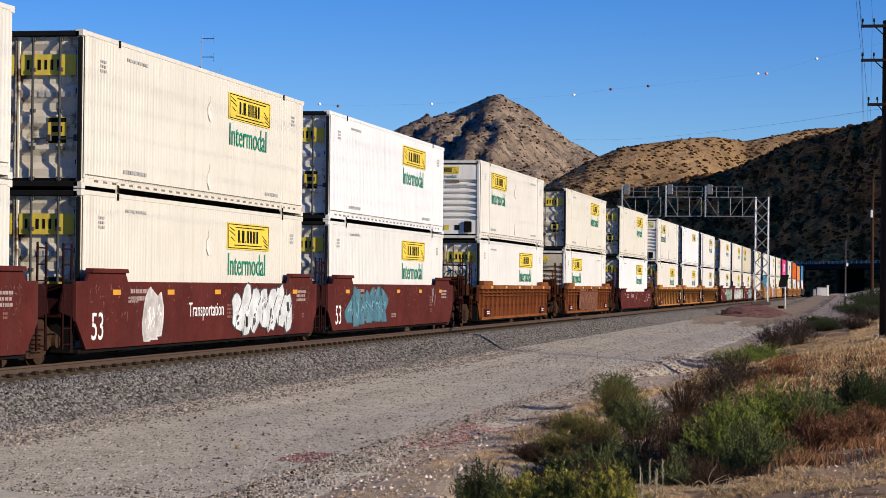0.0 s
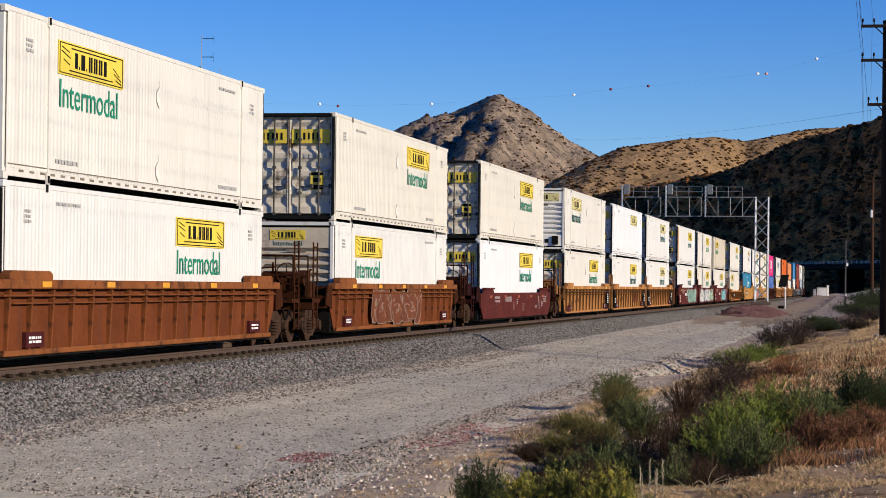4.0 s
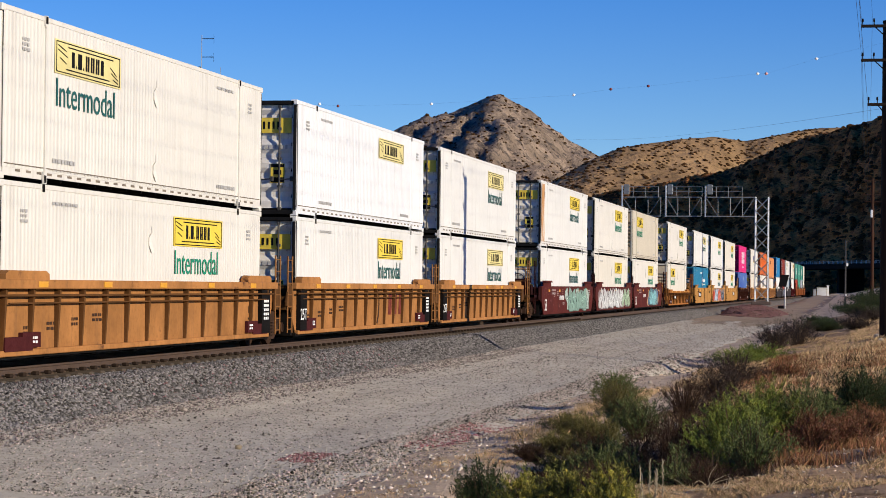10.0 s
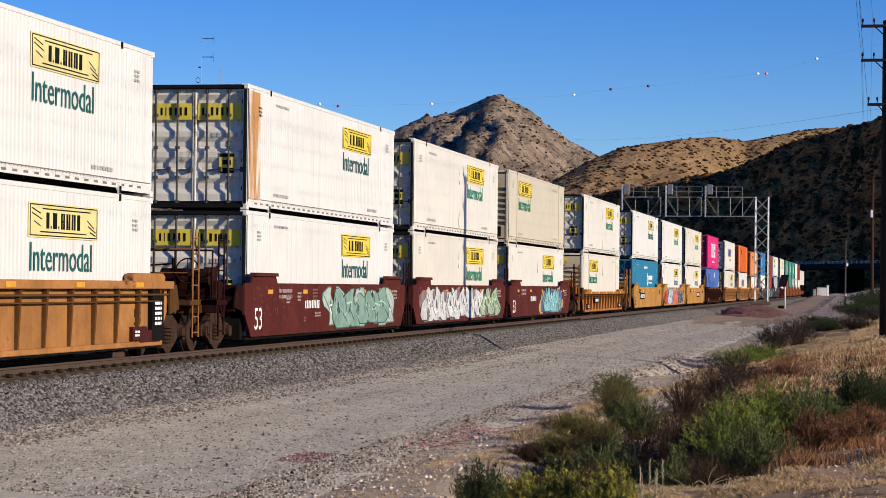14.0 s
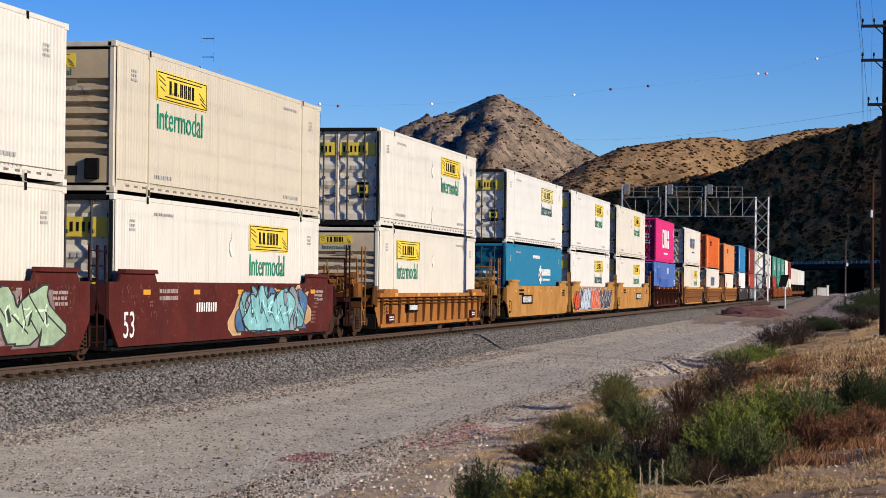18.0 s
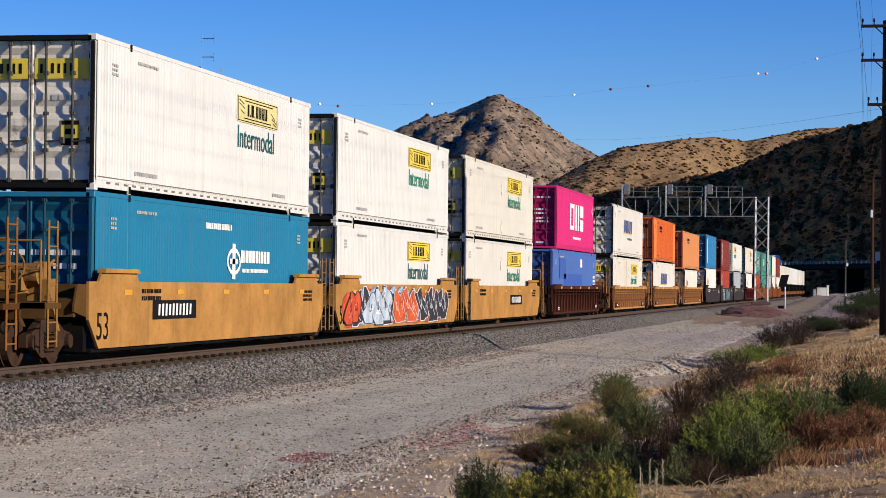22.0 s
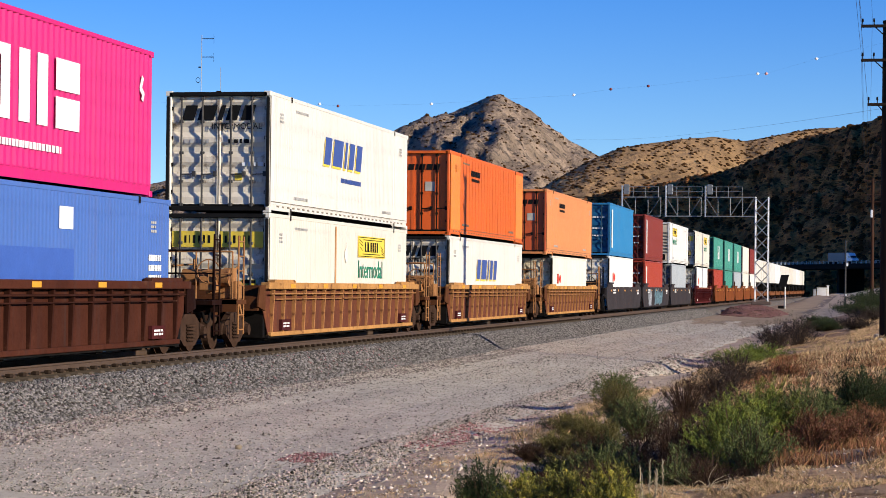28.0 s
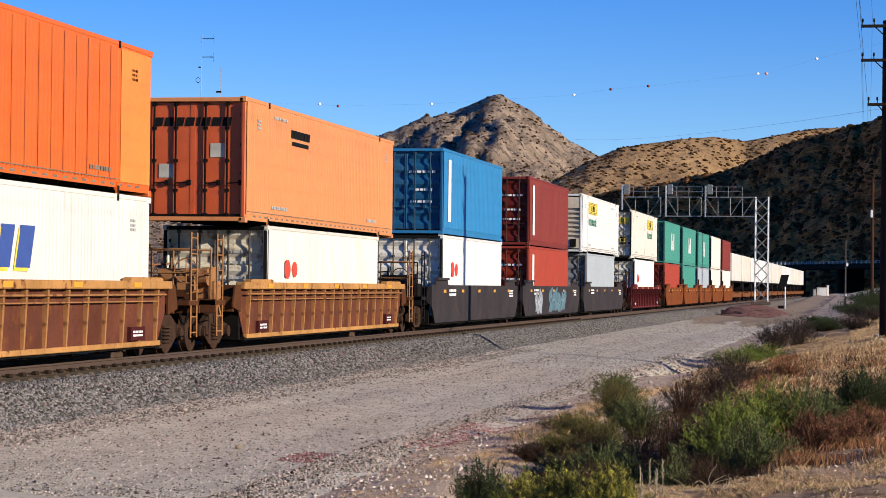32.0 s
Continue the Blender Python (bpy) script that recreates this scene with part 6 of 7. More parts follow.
def wire(points, r, label, name="overhead_wire"):
    cu = bpy.data.curves.new(name, "CURVE")
    cu.dimensions, cu.bevel_depth, cu.bevel_resolution = "3D", r, 1
    for a, b, sag in points:
        sp = cu.splines.new("POLY")
        sp.points.add(12)
        for k in range(13):
            q = k / 12
            p = Vector(a).lerp(Vector(b), q)
            sp.points[k].co = (p.x, p.y, p.z - sag * 4 * q * (1 - q), 1)
    tmp = new(name, cu)
    dg = bpy.context.evaluated_depsgraph_get()
    me = bpy.data.meshes.new_from_object(tmp.evaluated_get(dg))
    bpy.data.objects.remove(tmp)
    me.materials.clear()
    me.materials.append(M_WIRE)
    return tagged(new(name, me), label, "wire", "wires of the power line")


for dx, z1, z2 in ((-0.84, 10.35, 15.9), (-0.5, 10.35, 15.9), (0.84, 10.35, 15.9), (-0.84, 9.27, 14.2), (0.8, 9.27, 14.2), (-0.64, 7.85, 13.3)):
    wire([((15.15 + dx, 300, z2), (15.82 + dx, 72.46, z1 - 0.28), 1.2), ((15.82 + dx, 72.46, z1 - 0.28), (15.5 + dx, -40, z1 + 0.6), 0.7)], 0.0042, "thin dark overhead wire between wooden poles")

# slack wire across the valley and the warning balls on a high line
wire([((-179, 1470, 98), (18.5, 600, 49.0), 3.0)], 0.028, "thin dark line across the valley", "valley_wire")
BALLS = [(-86.1, 407.5, 34.9, 0), (-82.8, 408.4, 34.6, 1), (-65.8, 412.1, 35.2, 0), (-39.7, 416.4, 37.1, 0), (-32.9, 417.2, 38.2, 1), (-26.0, 418.0, 38.8, 1), (-6.0, 419.5, 41.1, 0), (-4.4, 419.5, 41.1, 2), (4.7, 419.9, 43.8, 0)]
wire([(BALLS[k][:3], BALLS[k + 1][:3], 0.0) for k in range(8)] + [(BALLS[8][:3], (40, 420, 52), 0.0), (BALLS[0][:3], (-200, 380, 36), 0.5)], 0.006, "high thin line that carries warning balls", "ball_wire")
MB = [mat("ball_white", (0.80, 0.80, 0.78), 0.5), mat("ball_dark_red", (0.16, 0.03, 0.03), 0.5), mat("ball_pink", (0.65, 0.30, 0.25), 0.5)]
for x, y, z, k in BALLS:
    bm = bmesh.new()
    bmesh.ops.create_icosphere(bm, subdivisions=2, radius=0.27)
    rod(bm, (-0.36, 0, 0), (0.36, 0, 0), 0.04, 6)
    bl = new("warning_ball", mesh_of("warning_ball", bm, MB[k], True))
    bl.location = (x, y, z)
    tagged(bl, "%s warning ball on a high power line" % ("white", "dark red", "pale pink")[k], "marker ball", "warning balls on the power line")


def antenna_mast():
    a = tagged(new("antenna_mast"), "thin steel radio mast with two side antennas", "antenna")
    a.location = (-60.6, 248.7, -1.0)
    part("mast", rod(bmesh.new(), (0, 0, 0), (0.1, 0, 30.9), 0.045, 8), M_GALV, a)
    for z in (30.45, 28.35):
        arm = part("arm", rod(bmesh.new(), (0.05, 0, z), (1.42, 0.4, z + 0.03), 0.045, 6), M_DARK, a)
        part("dipole", rod(bmesh.new(), (1.42, 0.4, z - 0.5), (1.42, 0.4, z + 0.5), 0.018, 6), M_DARK, arm)
        part("dipole", rod(bmesh.new(), (1.20, 0.35, z - 0.16), (1.20, 0.35, z + 0.2), 0.015, 6), M_DARK, arm)
    part("bracket", boxes((-0.25, -0.1, 27.1, 0.1, 0.1, 27.25)), M_DARK, a)
    ring = bmesh.new()
    for k in range(14):
        t0, t1 = 2 * math.pi * k / 14, 2 * math.pi * (k + 1) / 14
        rod(ring, (-0.3 + 0.25 * math.cos(t0), 0, 25.7 + 0.3 * math.sin(t0)), (-0.3 + 0.25 * math.cos(t1), 0, 25.7 + 0.3 * math.sin(t1)), 0.03, 5)
    part("loop", ring, M_DARK, a)
    b = tagged(new("antenna_mast"), "slender steel radio mast", "antenna")
    b.location = (-58.4, 249.3, -1.0)
    part("mast", rod(bmesh.new(), (0, 0, 0), (0, 0, 27.2), 0.03, 8), M_GALV, b)
    part("bracket", boxes((-0.5, -0.05, 24.3, 0.1, 0.05, 24.5)), M_DARK, b)


antenna_mast()


def line_post(x, y, z0, z1):
    p = tagged(new("lamp_post"), "slim pale steel post with a small box", "post")
    p.location = (x, y, z0)
    part("post", rod(bmesh.new(), (0, 0, -0.5), (0, 0, z1 - z0), 0.10, 10, 0.07), M_ROD, p)
    part("arm", rod(bmesh.new(), (0, 0, z1 - z0 - 0.15), (0.5, 0, z1 - z0), 0.03, 6), M_ROD, p)
    part("box", boxes((0.06, -0.14, 3.9, 0.26, 0.02, 4.25), bevel=0.02), M_WHITE, p, "white equipment box")
    part("box", boxes((-0.05, -0.2, 0.9, 0.15, -0.06, 1.15), bevel=0.02), M_WHITE, p, "white equipment box")


line_post(12.6, 230.0, -0.1, 6.4)


def track_sign():
    s = tagged(new("track_sign"), "black tilted sign board on a white post", "sign")
    s.location = (5.85, 250, -0.85)
    part("post", rod(bmesh.new(), (0, 0, -0.3), (0, 0, 2.7), 0.06, 8), M_WHITE, s)
    bm = bmesh.new()
    v = [bm.verts.new(c) for c in ((-0.74, -0.1, 2.55), (0.12, -0.1, 2.55), (0.42, -0.1, 3.85), (-0.44, -0.1, 3.85))]
    bm.faces.new(v)
    r = bmesh.ops.extrude_face_region(bm, geom=bm.faces[:])
    bmesh.ops.translate(bm, verts=[e for e in r["geom"] if isinstance(e, bmesh.types.BMVert)], vec=(0, 0.04, 0))
    bmesh.ops.recalc_face_normals(bm, faces=bm.faces)
    part("board", bm, M_BLACK, s)
    part("relay_box", boxes((-0.75, -0.3, -0.05, -0.1, 0.2, 0.45), bevel=0.03), M_DARK, s, "dark box at the foot")


track_sign()


def cabinet(x, y, w, d, h, m, label):
    c = tagged(new("equipment_cabinet"), label, "cabinet", "cabinets beside the track")
    c.location = (x, y, bank(x, y))
    part("body", boxes((-w / 2, -d / 2, -0.1, w / 2, d / 2, h), bevel=0.03), m, c)
    part("roof", boxes((-w / 2 - 0.08, -d / 2 - 0.08, h, w / 2 + 0.08, d / 2 + 0.08, h + 0.08), bevel=0.02), m, c)
    part("door", boxes((-w * 0.35, -d / 2 - 0.02, 0.15, w * 0.35, -d / 2, h - 0.1)), m, c)
    return c


M_SHED = mat("shed_white", (0.62, 0.61, 0.58), 0.6, 0, 0.1)
cabinet(6.9, 380, 1.5, 1.4, 1.25, M_SHED, "white trackside equipment cabinet")
cabinet(7.85, 381, 0.3, 0.4, 1.7, M_SHED, "narrow white trackside cabinet")
cabinet(5.6, 384, 0.5, 0.6, 1.1, mat("shed_grey", (0.30, 0.30, 0.30), 0.6), "small grey steel cabinet beside the track")


def stone(x, y, s, m, label):
    bm = bmesh.new()
    bmesh.ops.create_icosphere(bm, subdivisions=2, radius=1.0)
    for v in bm.verts:
        v.co *= 1 + 0.25 * noise.noise(v.co * 1.7 + Vector((x, y, 0)))
        v.co.z *= 0.75
    ob = new("rock", mesh_of("rock", bm, m))
    ob.scale = (s, s, s)
    ob.location = (x, y, max(bank(x, y), road_height(x, y) if x < 9 else -9) + 0.55 * s)
    return tagged(ob, label, "rock", "loose rocks")


M_ROCK = mat("tan_rock", (0.255, 0.2025, 0.135), 0.9, 0, 0.25, 3.0, 0.01, 10.0)
M_PALEROCK = mat("pale_rock", (0.36, 0.31, 0.25), 0.9, 0, 0.2, 3.0, 0.01, 10.0)
stone(6.47, 31.4, 0.055, M_ROCK, "tan fist-sized rock on the gravel road")
for x, y, s in ((15.55, 74.0, 0.13), (15.65, 71.0, 0.08), (15.75, 73.0, 0.07), (8.9, 33.0, 0.05), (8.7, 30.5, 0.045), (8.35, 29.0, 0.04), (9.2, 35.5, 0.05), (9.6, 50.0, 0.06), (9.9, 52.5, 0.07), (3.6, 38.0, 0.06), (13.9, 17.6, 0.03), (14.4, 17.2, 0.025), (15.3, 18.0, 0.03), (10.1, 55.0, 0.06), (10.3, 51.0, 0.05)):
    stone(x, y, s, M_PALEROCK, "pale stone lying beside the road" if x < 12 else "pale stone on the bank")

# ---------------- the highway bridge and its traffic ----------------
HA, HU = Vector((-10.71, 639.47, 8.0)), Vector((0.4035, -0.915, 0.0))
HN = Vector((0.915, 0.4035, 0.0))


def highway():
    rz = math.degrees(math.atan2(HU.y, HU.x))
    h = tagged(new("highway_bridge"), "concrete highway viaduct crossing the valley", "bridge", kind="structure")
    h.matrix_world = pose(HA.x, HA.y, HA.z, 0, 0, rz)
    post_me = mesh_of("rail_post", boxes((-0.08, -0.1, 0, 0.08, 0.1, 0.80)), mat("pale_post", (0.5, 0.48, 0.45), 0.8))
    conc = mat("viaduct_concrete", (0.012, 0.0095, 0.007), 0.9, 0, 0.2, 0.5)
    part("deck", boxes((-160, -6, -1.3, 140, 6, -0.05), bevel=0.05), conc, h)
    part("roadway", boxes((-160, -5.6, -0.05, 140, 5.6, 0.0)), mat("highway_asphalt", (0.06, 0.06, 0.06), 0.9), h)
    for sy in (-5.8, 5.8):
        rl = part("guard_rail", boxes((-160, sy - 0.04, 0.52, 140, sy + 0.04, 0.66), bevel=0.02), mat("weathered_guard_rail", (0.3, 0.26, 0.21), 0.8, 0, 0.3, 0.8), h)
        for k in range(100):
            part("rail_post", post_me, M_GALV, rl, "", (-158 + 3 * k, sy, 0))
    for k in range(7):
        part("pier", boxes((-150 + 40 * k - 0.8, -3.5, -9.5, -150 + 40 * k + 0.8, 3.5, -1.3), bevel=0.1), conc, h)



highway()


def lorry(cab_colour, box_colour, label):
    """A long-haul truck whose front lies at +x."""
    t = tagged(new("semi_truck"), label, "truck", "traffic on the highway")
    part("trailer", boxes((-22.0, -1.28, 1.15, -6.4, 1.28, 4.05), bevel=0.04), mat("trailer_" + box_colour, {"white": (0.22, 0.22, 0.23), "grey": (0.12, 0.125, 0.14)}[box_colour], 0.5, 0, 0.1), t)
    part("chassis", boxes((-21.8, -1.1, 0.75, -1.2, 1.1, 1.1)), M_DARK, t)
    cab = bmesh.new()
    pts = [(-5.9, 0.9), (-0.3, 0.9), (0.0, 1.2), (-0.1, 1.75), (-1.7, 2.05), (-2.3, 2.9), (-3.3, 3.75), (-5.9, 4.0)]
    prism(cab, pts, -1.22, 1.22)
    bmesh.ops.rotate(cab, verts=cab.verts, cent=(0, 0, 0), matrix=Matrix.Rotation(radians(-90), 3, "Z"))
    cabm = mat("cab_" + cab_colour, {"white": (0.75, 0.76, 0.78), "red": (0.30, 0.02, 0.02)}[cab_colour], 0.3, 0, 0.05)
    c = part("cab", cab, cabm, t)
    part("windscreen", boxes((-2.28, -1.05, 2.15, -1.75, 1.05, 2.85)), mat("dark_glass", (0.02, 0.025, 0.03), 0.08), c, "dark windscreen")
    part("side_window", boxes((-3.4, -1.235, 2.15, -2.5, 1.235, 2.8)), mat("dark_glass", (0.02, 0.025, 0.03), 0.08), c, "dark side windows")
    wm = wheel_big()
    for x in (-20.5, -19.2, -7.6, -6.4, -1.3):
        for sy in (-1.05, 1.05):
            part("wheel", wm, M_BLACK, t, "", (x, sy, 0.5))
    t.scale = (0.72, 0.72, 0.72)
    return t


WB = []


def wheel_big():
    if not WB:
        bm = rod(bmesh.new(), (0, -0.15, 0), (0, 0.15, 0), 0.5, 16)
        WB.append(mesh_of("wheel", bm, M_BLACK))
    return WB[0]


def car(label, van=False):
    c = tagged(new("car"), label, "car", "traffic on the highway")
    bm = bmesh.new()
    pts = [(-2.3, 0.35), (2.3, 0.35), (2.3, 0.85), (1.2, 1.0), (0.5, 1.5), (-1.4, 1.55), (-2.1, 1.05), (-2.3, 0.95)] if not van else [(-2.9, 0.4), (2.6, 0.4), (2.6, 1.2), (1.9, 1.5), (1.3, 2.6), (-2.9, 2.7)]
    prism(bm, pts, -0.9, 0.9)
    bmesh.ops.rotate(bm, verts=bm.verts, cent=(0, 0, 0), matrix=Matrix.Rotation(radians(-90), 3, "Z"))
    b = part("body", bm, mat("car_white", (0.2, 0.2, 0.205), 0.3, 0, 0.03), c)
    part("window", boxes((-1.0, -0.905, 1.05, 0.5, 0.905, 1.40)) if not van else boxes((0.2, -0.905, 1.6, 1.2, 0.905, 2.3)), mat("dark_glass", (0.02, 0.025, 0.03), 0.08), b, "dark windows")
    for x in (-1.4, 1.4):
        for sy in (-0.8, 0.8):
            w = part("wheel", wheel_big(), M_BLACK, c, "", (x, sy, 0.33))
            w.scale = (0.66, 0.66, 0.66)
    c.scale = (0.75, 0.75, 0.75)
    return c


# vehicle, time and place along the bridge, speed (towards +HU), lane
TRAFFIC = [
    (lorry("red", "white", "semi truck with a dark red cab and white trailer"), 19.4, 25.6, 24.4, -2.6),
    (lorry("white", "grey", "semi truck with a white cab and grey trailer"), 22.5, 19.5, 25.6, -2.6),
    (lorry("white", "grey", "semi truck with a white cab and grey trailer"), 27.5, 48.0, 22.0, -2.6),
    (car("small white car on the highway"), 0.0, 14.2, 29.0, -2.6),
    (car("white car on the highway"), 6.0, 31.0, -27.0, 2.6),
    (car("small white car on the highway"), 11.5, 55.2, -35.0, 2.6),
    (car("white car on the highway"), 19.0, 27.5, 31.0, -2.6),
]


# ---------------- plants ----------------
def quads_mesh(name, verts, per, material):
    """A mesh of separate polygons with `per` corners each; verts is an array (n, per, 3)."""
    n = len(verts)
    me = bpy.data.meshes.new(name)
    me.vertices.add(n * per)
    me.vertices.foreach_set("co", verts.reshape(-1))
    me.loops.add(n * per)
    me.loops.foreach_set("vertex_index", np.arange(n * per, dtype=np.int32))
    me.polygons.add(n)
    me.polygons.foreach_set("loop_start", (np.arange(n) * per).astype(np.int32))
    me.update(calc_edges=True)
    me.materials.append(material)
    return me


def unit(v):
    return v / np.maximum(1e-9, np.linalg.norm(v, axis=-1, keepdims=True))


def shrub_meshes(seed, R, H, stems, leaves, leaf, width, leaf_mat, stem_mat, low=0.30, tip_mat=None, droop=0.0):
    """Stems that fan out from one foot, with slender leaves along their outer parts."""
    rng = np.random.default_rng(seed)
    az = rng.uniform(0, 2 * np.pi, stems)
    out = np.sqrt(rng.uniform(0.0, 1.0, stems)) * rng.uniform(0.75, 1.12, stems)
    lobe = 1 + 0.22 * np.sin(az * 3 + rng.uniform(0, 6)) + 0.12 * np.sin(az * 5 + rng.uniform(0, 6))
    tipz = H * (1.0 - 0.55 * out ** 2) * rng.uniform(0.55, 1.18, stems)
    foot = np.stack([0.12 * R * np.cos(az), 0.12 * R * np.sin(az), np.full(stems, -0.05)], 1)
    tip = np.stack([R * out * lobe * np.cos(az), R * out * lobe * np.sin(az), tipz], 1)
    bend = np.stack([tip[:, 0] * 0.35, tip[:, 1] * 0.35, tipz * 0.62], 1) + rng.normal(0, 0.04 * H, (stems, 3))

    def at(i, t):
        t = t[:, None]
        return (1 - t) ** 2 * foot[i] + 2 * t * (1 - t) * bend[i] + t ** 2 * tip[i]

    def along(i, t):
        t = t[:, None]
        return unit(2 * (1 - t) * (bend[i] - foot[i]) + 2 * t * (tip[i] - bend[i]))
    # stems: two crossed ribbons in five pieces
    seg = []
    ts = np.linspace(0, 1, 6)
    ids = np.arange(stems)
    for a, b in zip(ts, ts[1:]):
        pa, pb = at(ids, np.full(stems, a)), at(ids, np.full(stems, b))
        for ax in ((1, 0, 0), (0, 1, 0)):
            w = np.array(ax) * 0.006 * (1 - 0.6 * a)
            seg.append(np.stack([pa - w, pa + w, pb + w * 0.9, pb - w * 0.9], 1))
    stem_me = quads_mesh("branchwork", np.concatenate(seg), 4, stem_mat)
    # leaves sit in feathery sprigs, with gaps between them
    per = 12
    n = leaves // per
    leaves = n * per
    i = rng.integers(0, stems, n)
    t = low + (1 - low) * rng.uniform(0, 1, n) ** 0.7
    c = at(i, t) + rng.normal(0, 0.05 * R, (n, 3))
    d0 = unit(along(i, t) * 0.9 + rng.normal(0, 0.42, (n, 3)) + np.array((0, 0, 0.40 - droop)))
    run = leaf * 2.4 * rng.uniform(0.5, 1.4, (n, 1, 1))
    p = (c[:, None] + d0[:, None] * run * rng.uniform(0, 1, (n, per, 1))).reshape(-1, 3)
    d = unit(np.repeat(d0, per, 0) * 0.7 + rng.normal(0, 0.45, (leaves, 3)) + np.array((0, 0, 0.15)))
    side = unit(np.cross(d, rng.normal(0, 1, (leaves, 3))))
    ln = leaf * rng.uniform(0.6, 1.3, leaves)[:, None]
    w = width * rng.uniform(0.7, 1.2, leaves)[:, None]
    quad = np.stack([p, p + d * ln * 0.5 + side * w, p + d * ln, p + d * ln * 0.5 - side * w], 1)
    quad[..., 2] = np.maximum(quad[..., 2], -0.04)
    leaf_me = quads_mesh("foliage", quad, 4, leaf_mat)
    tip_me = None
    if tip_mat:
        n = leaves // (2 if tip_mat is M_FLOWER else 4)
        i = rng.integers(0, stems, n)
        p = at(i, rng.uniform(0.93, 1.03, n)) + rng.normal(0, 0.02 * R, (n, 3))
        d = unit(rng.normal(0, 1, (n, 3)))
        side = unit(np.cross(d, rng.normal(0, 1, (n, 3))))
        tip_me = quads_mesh("blossom", np.stack([p, p + d * leaf * 0.22 + side * leaf * 0.10, p + d * leaf * 0.40, p + d * leaf * 0.22 - side * leaf * 0.10], 1), 4, tip_mat)
    return stem_me, leaf_me, tip_me


LEAF = {
    "sage": mat("leaf_sage_green", (0.092, 0.115, 0.036), 0.7, 0, 0.45, 7.0, island=0.65),
    "bright": mat("leaf_bright_green", (0.1334, 0.1702, 0.0276), 0.65, 0, 0.45, 7.0, island=0.65),
    "dark": mat("leaf_dark_green", (0.029, 0.043, 0.012), 0.65, 0, 0.45, 7.0, island=0.5),
    "olive": mat("leaf_olive", (0.115, 0.102, 0.028), 0.75, 0, 0.45, 7.0, island=0.5),
    "flowering": mat("leaf_yellow_green", (0.165, 0.160, 0.030), 0.7, 0, 0.35, 7.0, island=0.5),
    # dry brown kept very dark: part of the gully's shade is in it
    "brown": mat("leaf_dry_brown", (0.05, 0.03, 0.018), 0.85, 0, 0.45, 7.0, island=0.5),
    "mauve": mat("leaf_dry_mauve", (0.048, 0.037, 0.03), 0.85, 0, 0.45, 7.0, island=0.5),
    "red": mat("leaf_dry_red", (0.15, 0.0735, 0.039), 0.85, 0, 0.45, 7.0, island=0.5),
    "straw": mat("dry_straw", (0.46, 0.325, 0.178), 0.9, 0, 0.25, 3.0, island=0.45),
    "rust": mat("rusty_weed", (0.2175, 0.1087, 0.0525), 0.9, 0, 0.25, 3.0, island=0.45),
}
M_FLOWER = mat("yellow_blossom", (0.40, 0.355, 0.060), 0.8, 0, 0.2, 3.0, island=0.4)
M_TIPS = mat("yellow_green_tips", (0.225, 0.252, 0.045), 0.8, 0, 0.2, 3.0, island=0.4)
M_STEM = mat("woody_stem", (0.13, 0.085, 0.055), 0.9, 0, 0.3, 5.0)
M_PALESTEM = mat("bleached_stem", (0.33, 0.27, 0.18), 0.9, 0, 0.25, 5.0)
